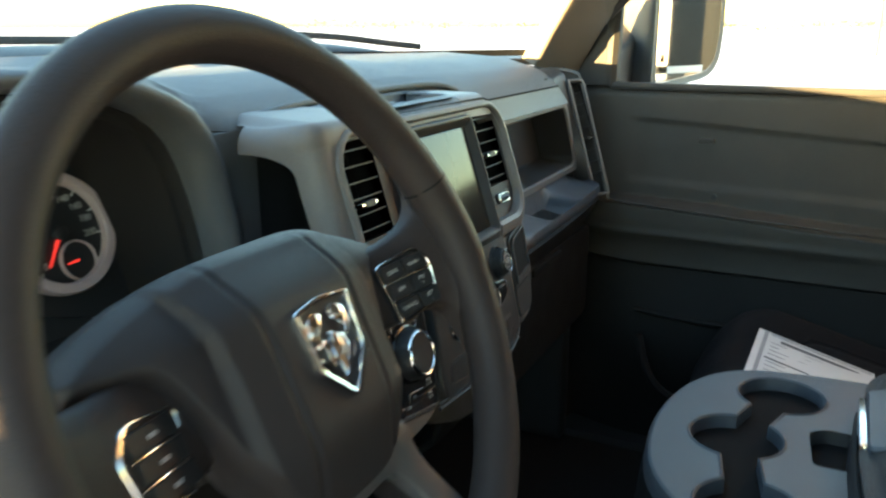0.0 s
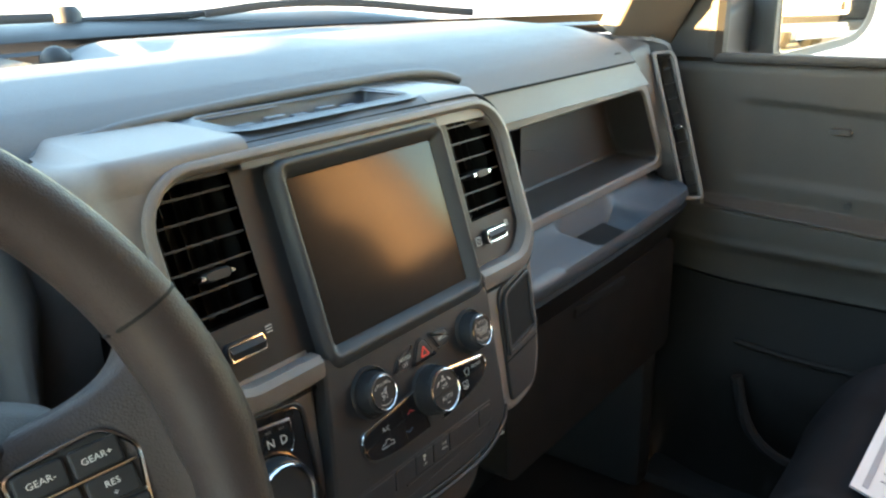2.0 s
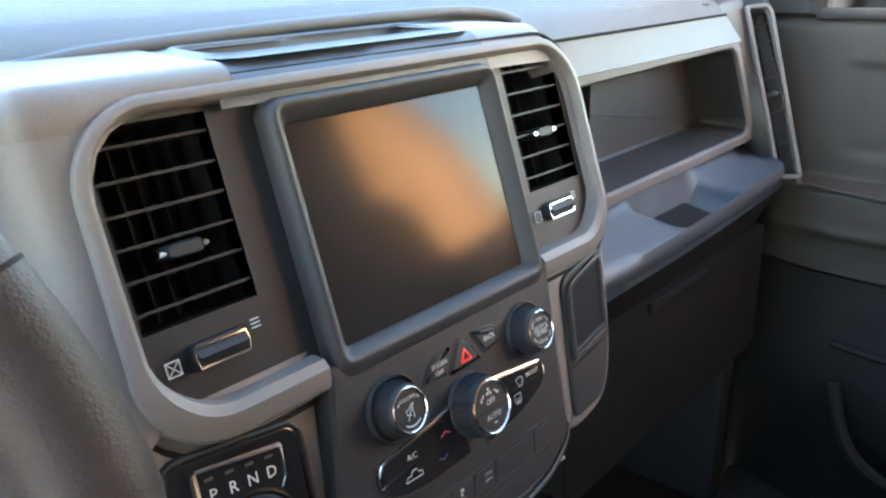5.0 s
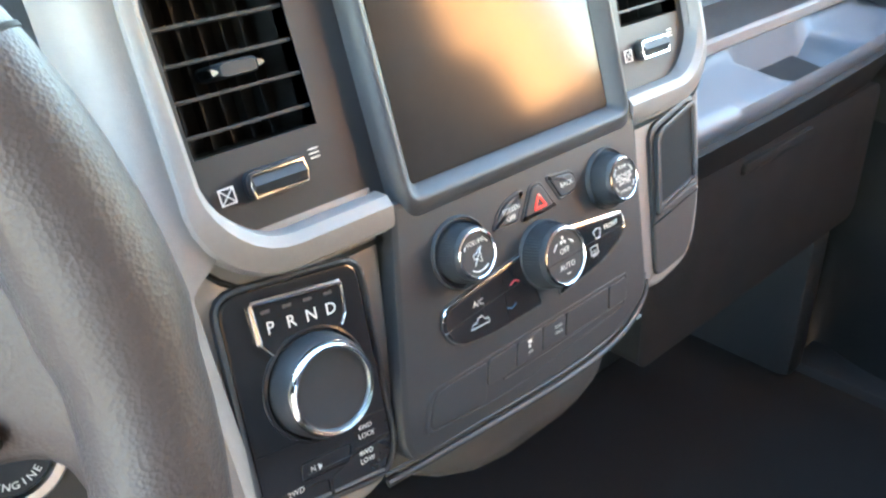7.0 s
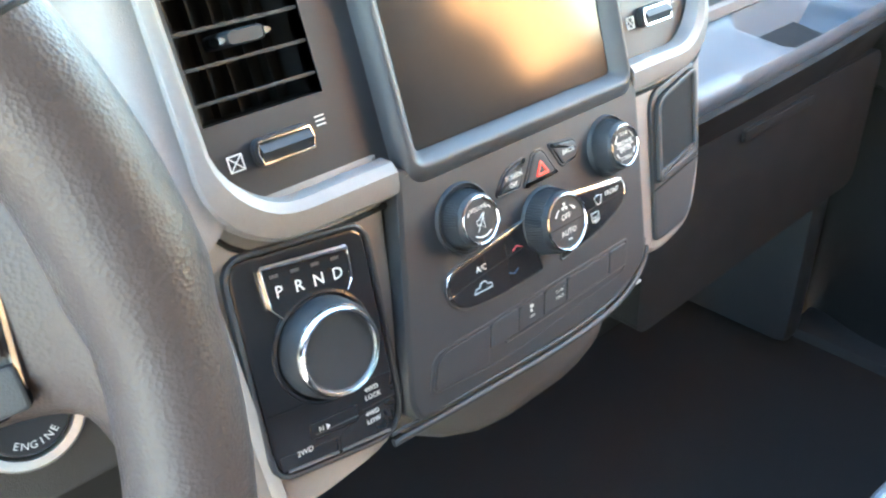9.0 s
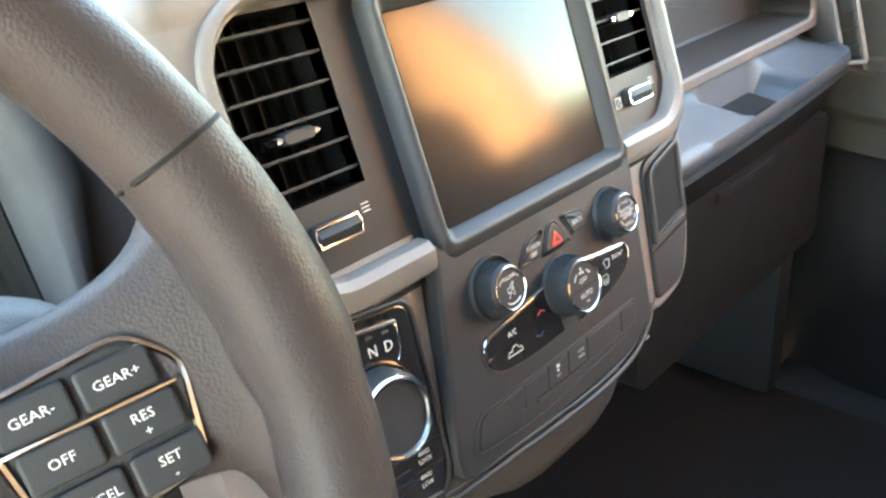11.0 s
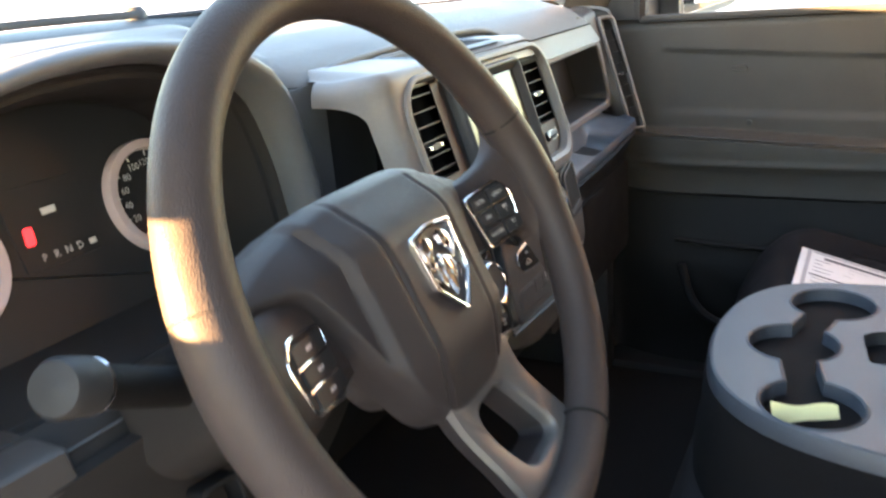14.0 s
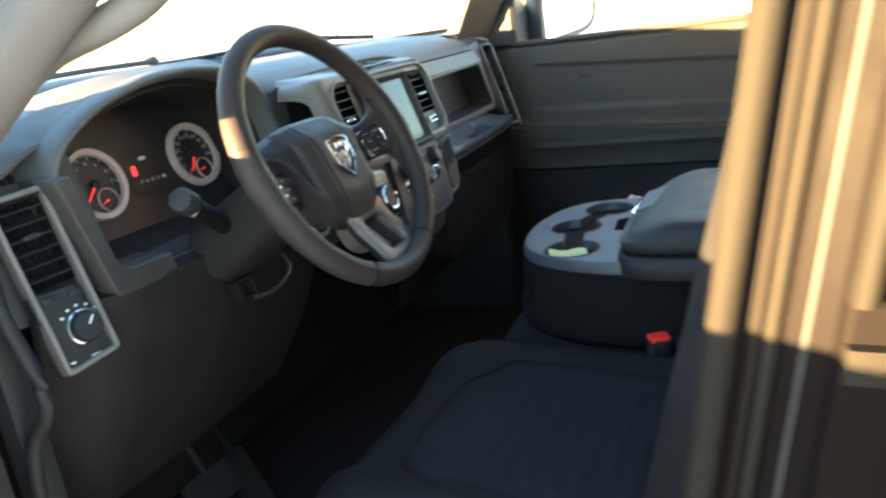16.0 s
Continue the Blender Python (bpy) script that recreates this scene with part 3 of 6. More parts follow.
part("armrest_edge", tube(spline([(0.866, 0.02, 1.119), (0.855, -0.08, 1.113), (0.853, -0.30, 1.103), (0.853, -0.66, 1.088)], 5), 0.0030, 8), DOORMAT, pd)
part("ledge_screw", lathe([(0.006, 0), (0.006, 0.004), (0.003, 0.005)], 10), SATIN, pd, m=place((0.884, -0.204, 1.138), (0, 1, 0), (0, 0, 1)))
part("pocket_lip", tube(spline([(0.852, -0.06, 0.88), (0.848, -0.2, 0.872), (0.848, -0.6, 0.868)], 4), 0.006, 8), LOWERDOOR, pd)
single("trim_carpet_edge", tube(spline([(0.80, -0.085, 0.84), (0.795, -0.11, 0.76), (0.79, -0.16, 0.715), (0.785, -0.25, 0.70)], 5), 0.010, 8), CARPET, "black moulded edge of the footwell carpet", "trim", "structure")

# passenger mirror
mi = thing("wing_mirror", (1.02, 0.0, 1.40), "large dark passenger wing mirror outside the window", "mirror")
MM = place((1.145, -0.078, 1.465), (0.88, -0.42, 0), (0, 0, 1))
mo = soften([(-0.126, -0.122), (0.085, -0.098), (0.124, -0.062), (0.131, 0.02), (0.127, 0.15), (-0.126, 0.15)], [0.03, 0.035, 0.03, 0.03, 0.035, 0.03], 4)
part("housing", loops([[(x * s_, y * s_, n) for x, y in mo] for s_, n in ((0.5, -0.12), (0.88, -0.10), (1.06, -0.04), (1.07, 0.0), (1.04, 0.007), (0.94, 0.004))]), MIRRORCASE, mi, m=MM)
part("mirror_glass", plate(inset(mo, 0.010), 0.003, 0.006, 0.001), MIRROR, mi, m=MM)
part("warning_print", box(-0.075, 0.062, -0.088, -0.072, 0.0062, 0.0066), WHITE, mi, m=MM)
part("neck", loops([[(x, y, z) for y, z in soften([(0.16 - 0.5 * (x - 0.94), 1.350), (0.035 - 0.12 * (x - 0.94), 1.345), (0.03 - 0.12 * (x - 0.94), 1.43 + 0.25 * (x - 0.94)), (0.13 - 0.4 * (x - 0.94), 1.45 + 0.3 * (x - 0.94))], 0.015, 3)] for x in (0.928, 0.96, 1.0, 1.05, 1.09)]), MIRRORCASE, mi)

# cowl, wipers and hood in front of the glass
single("truck_hood", grid(lambda u, v: Vector((u * 0.92, WS_Y(u * 0.92 * 0.9) + 0.22 + v * 1.1, 1.24 - 0.06 * u * u + 0.03 * math.exp(-((abs(u) - 0.4) / 0.2) ** 2) - 0.08 * v * v)), US, [k / 8 for k in range(9)], 0.02), PAINT,
       "grey painted truck hood beyond the windshield", "hood")
single("trim_cowl", grid(lambda u, v: Vector((u * 0.9, WS_Y(u * 0.86) + 0.02 + v * 0.22, 1.414 + 0.040 * (1 - 0.85 * step(abs(u), 0.60, 0.90)) * math.sin(math.pi * min(1, v)) ** 0.6 - 0.10 * max(0, v - 1))), [k / 24 - 1 for k in range(49)], [k / 10 for k in range(11)] + [1.3], 0.015), COWL,
       "black plastic cowl below the windshield", "cowl", "structure")


def wiper(pts, pivot):
    ob = thing("wiper", pivot, "black windshield wiper resting on the cowl", "wiper", "wipers")
    part("arm", tube(spline(pts, 6), [0.007 - 0.004 * k / (6 * (len(pts) - 1)) for k in range(6 * (len(pts) - 1) + 1)], 8), SATIN, ob)
    part("pivot_cap", lathe([(0.02, 0), (0.02, 0.025), (0.012, 0.035)], 12), SATIN, ob, m=T(*pivot))
    part("blade", tube([Vector(p) + Vector((0.0, -0.03, 0.0)) for p in spline(pts[1:], 5)], 0.004, 6, flat=1.8), RUBBER, ob)


wiper([(0.18, 0.755, 1.452), (0.34, 0.675, 1.456), (0.45, 0.615, 1.467), (0.56, 0.545, 1.463), (0.66, 0.475, 1.449), (0.72, 0.43, 1.441)], (0.18, 0.76, 1.440))
wiper([(-0.55, 0.60, 1.448), (-0.35, 0.675, 1.460), (-0.1, 0.725, 1.464), (0.12, 0.72, 1.462)], (-0.55, 0.60, 1.436))

# ---- dashboard ----
dash = thing("dashboard", (0, 0.3, 0.9), "wide dark grey moulded dashboard with taupe trim", "dashboard")


def lerp_profile(a, b, s):
    return [(p[0] * (1 - s) + q[0] * s, p[1] * (1 - s) + q[1] * s) for p, q in zip(a, b)]


opening = soften([(-0.702, 1.192), (-0.268, 1.185), (-0.276, 1.32), (-0.298, 1.402), (-0.40, 1.436), (-0.52, 1.434), (-0.64, 1.406), (-0.715, 1.362), (-0.734, 1.32)], [0.015, 0.02, 0.03, 0.05, 0.05, 0.05, 0.05, 0.03, 0.03])


def rim_outline(d):
    """Outline of the gauge hood rim moved out by -d, more so on the side towards the stack."""
    return [(x0 + (x1 - x0) * w, z0 + (z1 - z0) * min(w, 1.25)) for (x0, z0), (x1, z1) in zip(opening, inset(opening, d))
            for w in [(1 + 1.3 * step(x0, -0.40, -0.29)) * (0.12 + 0.88 * step(z0, 1.19, 1.23))]]


def rim_top(x):
    """Height of the gauge hood rim at x."""
    o = rim_outline(-0.020)
    zs = [o[i][1] + (o[(i + 1) % len(o)][1] - o[i][1]) * (x - o[i][0]) / (o[(i + 1) % len(o)][0] - o[i][0]) for i in range(len(o))
          if (o[i][0] - x) * (o[(i + 1) % len(o)][0] - x) <= 0 and o[i][0] != o[(i + 1) % len(o)][0]]
    return max(zs) if zs else 0.0


# pad profiles from the rear edge forwards: (y, z)
PASS = [(0.082, 1.370), (0.086, 1.374), (0.098, 1.390), (0.125, 1.410), (0.18, 1.426), (0.30, 1.434), (0.45, 1.43)]
MID = [(0.105, 1.385), (0.108, 1.390), (0.118, 1.402), (0.14, 1.416), (0.20, 1.432), (0.30, 1.440), (0.45, 1.435)]
HOOD = [(0.104, 1.440), (0.096, 1.444), (0.094, 1.449), (0.104, 1.454), (0.16, 1.460), (0.28, 1.456), (0.45, 1.435)]
LEFT = [(0.136, 1.356), (0.133, 1.362), (0.136, 1.371), (0.155, 1.386), (0.20, 1.400), (0.30, 1.411), (0.42, 1.416)]


def pad_point(x, k):
    prof = lerp_profile(HOOD, MID, step(x, -0.33, -0.225))
    prof = lerp_profile(prof, PASS, step(x, 0.14, 0.26))
    arch = step(-x, 0.50, 0.78)
    prof = lerp_profile(prof, LEFT, arch)
    prof = prof + [(WS_Y(x) * 0.72 + 0.12, 1.432), (WS_Y(x) - 0.005, 1.424)]
    limit = WS_Y(x) - 0.01
    y, z = prof[k]
    y = min(y, limit - 0.006 * (len(prof) - 1 - k))
    if k < 5 and -0.79 < x < -0.222:
        t = max(rim_top(x), 1.388)
        f = (1 - step(x, -0.285, -0.222)) * step(x, -0.790, -0.712)
        z += f * ((t - 0.007, t - 0.001, t + 0.001, (z + 2 * max(z, t)) / 3, max(z, t - 0.002))[k] - z)
        y += f * ((0.128, 0.130, 0.136, 0.150, max(y, 0.175))[k] - y)
    low = 1 - step(x + 0.35 * max(0, 0.42 - y), 0.06, 0.13)
    z -= low * (0.006 if k == 5 else 0.022 if k > 5 else 0.0)
    y += 0.055 * step(x, 0.715, 0.785) if k < 4 else 0.0
    drop = 0.035 * step(x, 0.62, 0.86) + 0.01 * step(-x, 0.7, 0.86)
    return Vector((x, y, z - drop))


XS = [-0.86 + 1.72 * k / 172 for k in range(173)]
part("top_pad", grid(pad_point, XS, list(range(9)), 0.01), PAD, dash, "dark grey grained top pad")
gx = [-0.46 + 0.42 * k / 24 for k in range(25)]
part("defrost_grille", grid(lambda u, v: Vector((u, WS_Y(u) - 0.24 + 0.20 * v, 1.4205 - 0.004 * v)), gx, [0, 0.5, 1], 0.004), SATIN, dash, "black windshield defroster grille")
ribs = bmesh.new()
for k in range(64):
    x = -0.458 + 0.0065 * k
    a, b = Vector((x, WS_Y(x) - 0.235, 1.4222)), Vector((x + 0.05, WS_Y(x + 0.05) - 0.045, 1.4185))
    vs = [ribs.verts.new(p + d) for p in (a, b) for d in (Vector((-0.0012, 0, -0.002)), Vector((-0.0012, 0, 0.002)), Vector((0.0012, 0, 0.002)), Vector((0.0012, 0, -0.002)))]
    for q in ((0, 1, 5, 4), (1, 2, 6, 5), (2, 3, 7, 6), (0, 3, 2, 1), (4, 5, 6, 7)):
        ribs.faces.new([vs[i] for i in q])
tagged(part("grille_ribs", ribs, DARK, dash), kind="stuff")
part("light_sensor", lathe([(0.02, 0), (0.019, 0.008), (0.011, 0.017), (0.003, 0.02)], 16), SATIN, dash, "small domed sensor", m=T(0.06, 0.585, 1.411))
part("airbag_mark", box(0.655, 0.672, 0.094, 0.099, 1.3835, 1.3860, 0.0004), SATIN, dash, "small embossed mark on the pad")

# passenger side: trim strip, recess, shelf, lower box
def end_x(z):
    """Right end of the passenger trim, slanting outwards as it goes down."""
    return 0.700 + (1.333 - z) * 0.55


part("trim_strip", grid(lambda u, v: Vector((0.19 + u * (end_x(1.333 + 0.037 * v) + 0.012 - 0.19), 0.064 + 0.016 * v, 1.336 + 0.033 * v)), [k / 8 for k in range(9)], [0, 0.3, 0.7, 1], 0.01), STRIP, dash, "taupe plastic trim strip")
bo = soften([(0.20, 1.185), (end_x(1.185) + 0.014, 1.192), (end_x(1.34) + 0.012, 1.342), (0.20, 1.336)], [0.01, 0.03, 0.02, 0.01])
bi = soften([(0.22, 1.202), (end_x(1.20) - 0.004, 1.207), (end_x(1.333) - 0.004, 1.328), (0.22, 1.322)], [0.01, 0.025, 0.016, 0.01])


def upright(pts, y, rake=0.03):
    return [(x, y + rake * (z - 1.2), z) for x, z in pts]


part("bin_frame", loops([upright(bo, 0.085), upright(bo, 0.066), upright(inset(bo, 0.003), 0.062), upright(inset(bi, -0.003), 0.062), upright(bi, 0.066), upright(bi, 0.10)], cap=False), TAUPE, dash, "taupe frame round the recess")
part("bin_liner", loops([upright(bi, 0.066), upright(inset(bi, 0.002), 0.100), upright(inset(bi, 0.006), 0.132), upright(inset(bi, 0.012), 0.137)], cap=False), DARK, dash, "dark sides of the recess")
part("recess_face", plate(inset(bi, 0.008), -0.004, 0.0, 0.001), DARK, dash, "dark back of the open storage bin", m=place((0, 0.1345 - 0.036, 0), (1, 0, 0), (0, 0.03, 1)))
part("bin_divider", grid(lambda u, v: Vector((0.40 + 0.004 * u, 0.098 + 0.036 * u, 1.206 + 0.118 * v)), [0, 0.5, 1], [0, 0.5, 1], 0.003), DARK, dash, "upright rib in the bin")


sp = [(0.075, 1.186), (0.064, 1.174), (0.012, 1.166), (0.001, 1.160), (-0.002, 1.150), (0.004, 1.138), (0.03, 1.09), (0.05, 1.05), (0.06, 0.98), (0.09, 0.86), (0.16, 0.80)]


def shelf(u, k):
    x = 0.17 + u * 0.625
    y, z = sp[k]
    lift = 0.030 * (x - 0.27) * (1 if k > 2 else 0.25)
    y += 0.045 * step(u, 0.86, 1.0) ** 2 * (1 if k < 7 else 0.5)
    if 1 <= k <= 4:
        d = step(x, 0.425, 0.44) * (1 - step(x, 0.565, 0.60))
        if k in (1, 2):
            z -= 0.028 * d
        y += (0.012 * d if k == 2 else 0)
    return Vector((x, y - 0.008 * math.sin(u * math.pi), z + lift))


part("shelf", grid(shelf, [k / 90 for k in range(91)], list(range(7)), 0.010), CONSOLE, dash, "blue-grey shelf ledge with a finger recess", angle=50)
part("lower_dash", grid(lambda u, k: shelf(u, k) + Vector((0, 0.004, 0)), [k / 30 for k in range(31)], list(range(5, len(sp))), 0.010), LOWER, dash, "lower dashboard below the shelf, darkened as in shade", angle=50)
# Thin dark sheet lies in the finger recess and stands for its shade.
part("recess_shade_sheet", grid(lambda u, v: Vector((0.446 + 0.113 * u, 0.022 + 0.036 * v, 1.1425 + 0.0075 * v + 0.0012 + 0.0075 * 0.25)), [0, 0.5, 1], [0, 0.5, 1], 0.001), LOWER, dash, "dark sheet laid in the finger recess as its shade")
part("lower_glovebox_door", loops([[(x, y + 0.0, z) for x, z in rrect(0.24, 0.74, 0.90, 1.09, 0.02)] for y in (0.06, 0.022, 0.018)]), LOWER, dash, "glovebox door, darkened as in shade")
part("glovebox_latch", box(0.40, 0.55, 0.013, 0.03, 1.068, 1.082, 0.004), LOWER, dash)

part("trim_joint", tube([(0.25 + 0.055 * k, 0.0795, 1.3705) for k in range(9)], 0.0018, 6), BLACK, dash, "thin dark joint under the pad")

# end column and vent on the passenger side
PV = place((0.778, 0.050, 1.259), (0.6065, -0.731, 0.216), (0.03, 0.32, 1.0))


def end_column(u, v):
    """Skin from the end of the trim out to the vent, round its far side and forwards to the door."""
    z = 1.135 + (0.236 + 0.014 * min(u, 1.0)) * min(v, 1.0)
    a, b = PV @ Vector((-0.007, z - 1.259, -0.004)), PV @ Vector((0.029, z - 1.259, -0.004))
    e = Vector((end_x(z) + 0.006, 0.082 + 0.10 * (z - 1.26), z))
    if u <= 1:
        p = e.lerp(a, u) + Vector((0, 0.010 * math.sin(u * math.pi), 0))
    elif u <= 2:
        p = a.lerp(b, u - 1)
    else:
        q = u - 2
        p = b + Vector((0.018 * math.sin(q * math.pi / 2), 0.12 * (1 - math.cos(q * math.pi / 2)), 0))
    p.z = z
    if v > 1:
        w = (v - 1) * math.pi / 2
        p += Vector((0, 0.05 * (1 - math.cos(w)), 0.014 * math.sin(w)))
    return p


for us in ([k / 8 for k in range(9)], [2 + k / 8 for k in range(9)]):
    part("end_column", grid(end_column, us, [k / 16 for k in range(17)] + [1.25, 1.5, 1.75, 2.0], 0.006), TRIMDARK, dash, "dark grey end of the dashboard", angle=60)


def louvre_vent(name, m, w, h, depth, count, parent, tab=True, mat=BLACK, tab_y=None, blade=0.0, slat_mat=SLAT):
    """Box behind an opening with horizontal slats and a sliding tab."""
    v = part(name, joined(loops([[(x, y, n) for x, y in ((-w, -h), (w, -h), (w, h), (-w, h))] for n in (0.0, -depth)], cap=False),
                          box(-w, w, -h, h, -depth - 0.004, -depth)), mat, parent, "black air vent", m)
    for k in range(count):
        y = -h + (k + 0.6) * 2 * h / (count + 0.2)
        part("slat", loops([[(s * w * 0.995, y + dy, dn) for dy, dn in ((-0.0006 + 0.6 * blade, -0.0082 - blade), (0.0004 + 0.6 * blade, -0.0085 - blade), (0.0010, -0.003), (0.0008, -0.0012), (-0.0006, -0.001), (-0.0008, -0.006))] for s in (-1, 1)]), slat_mat, v, m=m)
        part("slat_edge", box(-w * 0.99, w * 0.99, y + 0.0002, y + 0.0009, -0.0018, -0.0008), SATIN, v, m=m)
    for k in range(5):
        x = -w + (k + 1) * 2 * w / 6
        part("vane", box(x - 0.0008, x + 0.0008, -h, h, -depth + 0.002, -0.024), mat, v, m=m)
    if tab:
        y = -h + (count // 2 + 0.6) * 2 * h / (count + 0.2) if tab_y is None else tab_y
        t = part("tab", loops([[(sx * w * 0.34 * q, y + sy * 0.0038 * q + 0.001, n) for sx, sy in soften([(-1, -1), (1, -1), (1, 1), (-1, 1)], 0.5, 3)] for q, n in ((1.0, -0.02), (1.0, 0.001), (0.8, 0.004))]), SATIN, v, m=m)
        for s in (-1, 1):
            part("tab_end", loops([[(s * (w * 0.36) + dx * q, y + 0.001 + dy * q, n) for dx, dy in soften([(-0.0025, -0.0025), (0.0025, -0.001), (0.0025, 0.001), (-0.0025, 0.0025)], 0.0015, 2)] for q, n in ((1, -0.01), (1, 0.002), (0.7, 0.0035))]), CHROME, v, "bright metal tip", m=m)
    return v


pvo = soften([(-0.008, -0.120), (0.026, -0.126), (0.031, 0.110), (0.026, 0.120), (-0.005, 0.125)], [0.008, 0.008, 0.006, 0.006, 0.005])
part("end_vent_bezel", frame_ring(pvo, inset(pvo, 0.0055), -0.02, 0.005, 0.002), TAUPE, dash, "taupe bezel round the end vent", m=PV)
louvre_vent("end_vent", PV @ T(0.0110, -0.003, 0.0, 1.0), 0.0120, 0.111, 0.03, 9, dash, True)

# driver side: vent and headlamp panel, binnacle, knee bolster
LP = place((-0.779, 0.084, 1.222), (1, -0.28, 0.0), (-0.02, 0.26, 1))
lo = soften([(-0.032, -0.122), (0.044, -0.110), (0.025, 0.121), (-0.051, 0.115)], 0.008)
lp = thing("headlamp_switch_panel", (-0.785, 0.086, 1.10), "black switch panel with air vent in a taupe bezel", "switch panel")
part("bezel", frame_ring(lo, inset(lo, 0.0075), -0.02, 0.008, 0.003), TAUPE, lp, "taupe bezel", m=LP)
part("plate", plate([(x, min(y, -0.012)) for x, y in inset(lo, 0.006)], -0.02, 0.0, 0.001), SATIN, lp, m=LP)
louvre_vent("vent", LP @ T(-0.009, 0.050, -0.002, 3.5), 0.029, 0.056, 0.03, 6, lp, blade=0.012, slat_mat=SATIN)
kn = part("headlamp_knob", lathe([(0.021, 0.0), (0.0205, 0.012), (0.0175, 0.016), (0.0, 0.016)], 32), SATIN, lp, m=LP @ T(0.010, -0.068))
part("ring", lathe([(0.0235, 0.0), (0.0235, 0.006), (0.0212, 0.008), (0.0205, 0.004)], 32, False), CHROME, kn, "chrome ring", m=LP @ T(0.010, -0.068))
part("pointer", box(-0.0012, 0.0012, 0.002, 0.015, 0.0158, 0.0168), WHITE, kn, m=LP @ T(0.010, -0.068, 0, -40))
for k in range(5):
    a = radians(40 + 25 * k)
    part("symbol", box(-0.002, 0.002, -0.0015, 0.0015, 0.0004, 0.0008), WHITE, lp, m=LP @ T(0.010 + 0.029 * math.cos(a), -0.068 + 0.029 * math.sin(a)))
for k in (0, 1):
    part("dimmer_wheel", box(-0.028 + 0.034 * k, -0.010 + 0.034 * k, -0.028, -0.018, -0.002, 0.004, 0.002), SATIN, lp, m=LP)
    part("symbol", box(-0.022 + 0.028 * k, -0.016 + 0.036 * k, -0.108, -0.1055, 0.0004, 0.0008), WHITE, lp, m=LP)


def left_face(u, v):
    """Dark skin behind the switch panel, curving back to the door."""
    x = -0.86 + u * 0.20
    z = 1.168 + v * 0.206
    y = 0.068 + 0.26 * (z - 1.10) + 0.06 * (1 - u) ** 2 + 0.012 * u
    return Vector((x, min(y, 0.150 + 0.06 * (1 - u) ** 2), z))


part("left_end", grid(left_face, [k / 40 for k in range(41)], [k / 30 for k in range(31)], 0.006), DARK, dash, "dark grey end of the dashboard")

for k in range(8):
    x = -0.830 + 0.0105 * k
    y = left_face((x + 0.86) / 0.20, (1.350 - 1.168) / 0.206).y
    part("demister_slot", box(x, x + 0.006, y - 0.0075, y + 0.010, 1.343, 1.355, 0.0005), BLACK, dash, "black demister slot")
# binnacle: opening round the gauges with walls going forward


def binn(y, d=0.0, rake=0.12):
    return [(x, y + rake * (z - 1.2), z) for x, z in inset(opening, d)]


part("binnacle", loops([binn(0.13, -0.003), binn(0.104, -0.002), binn(0.102, 0.001), binn(0.106, 0.004), binn(0.112, 0.006), binn(0.114, 0.011), binn(0.13, 0.016), binn(0.16, 0.024), binn(0.22, 0.032), binn(0.28, 0.036)], cap=False), KNEE, dash, "dark hooded surround of the gauges")

def rim_ring(y, d):
    """Ring of the hood rim, wider on the side towards the stack."""
    return [(x, y + 0.012 * max(0, step(x, -0.29, -0.235)) * abs(d) / 0.02 + 0.12 * (z - 1.2), z) for x, z in rim_outline(d)]


part("binnacle_rim", loops([rim_ring(0.20, -0.020), rim_ring(0.105, -0.020), rim_ring(0.084, -0.0195), rim_ring(0.073, -0.0178), rim_ring(0.068, -0.0150), rim_ring(0.068, -0.011), rim_ring(0.073, -0.007), rim_ring(0.083, -0.003), rim_ring(0.098, -0.0005), rim_ring(0.125, 0.0)], cap=False), PAD, dash, "smooth grey rim of the gauge hood", angle=60)
foot = soften([(-0.758, 1.345), (-0.722, 1.172), (-0.606, 1.172), (-0.609, 1.203), (-0.702, 1.208), (-0.730, 1.345)], [0.006, 0.02, 0.005, 0.005, 0.02, 0.006])
part("binnacle_trim", loops([[(x, 0.115 + 0.12 * (z - 1.2), z) for x, z in foot], [(x, 0.055 + 0.12 * (z - 1.2), z) for x, z in foot], [(x, 0.051 + 0.12 * (z - 1.2), z) for x, z in inset(foot, 0.003)]]), TRIMDARK, dash, "dark taupe corner trim")
part("binnacle_sill", grid(lambda u, v: Vector((-0.70 + 0.44 * u, 0.056 + 0.034 * v ** 2, 1.160 + 0.046 * v)), [k / 8 for k in range(9)], [k / 8 for k in range(9)], 0.01), KNEE, dash, "dark sloping sill under the gauges")
part("side_recess", box(-0.27, -0.19, 0.105, 0.135, 1.10, 1.385, 0.002), PAD, dash, "dark recess beside the gauges")
part("recess_panel", box(-0.188, -0.09, 0.112, 0.135, 1.10, 1.380, 0.002), SATIN, dash, "dark panel deep in the recess")
part("knee_bolster", grid(lambda u, v: Vector((-0.82 + 0.60 * u, 0.062 + 0.034 * (1 - step(u, 0.085, 0.165)) + 0.18 * (v ** 1.6) + 0.006 * math.cos(u * 6), 1.180 - 0.368 * v)), [k / 16 for k in range(17)], [k / 12 for k in range(13)], 0.012), KNEE, dash, "dark knee panel")
part("knee_seam", tube(spline([(-0.675, 0.0655, 1.168), (-0.658, 0.070, 1.135), (-0.652, 0.078, 1.10), (-0.654, 0.091, 1.05), (-0.665, 0.128, 0.96)], 5), 0.0022, 6), BLACK, dash)

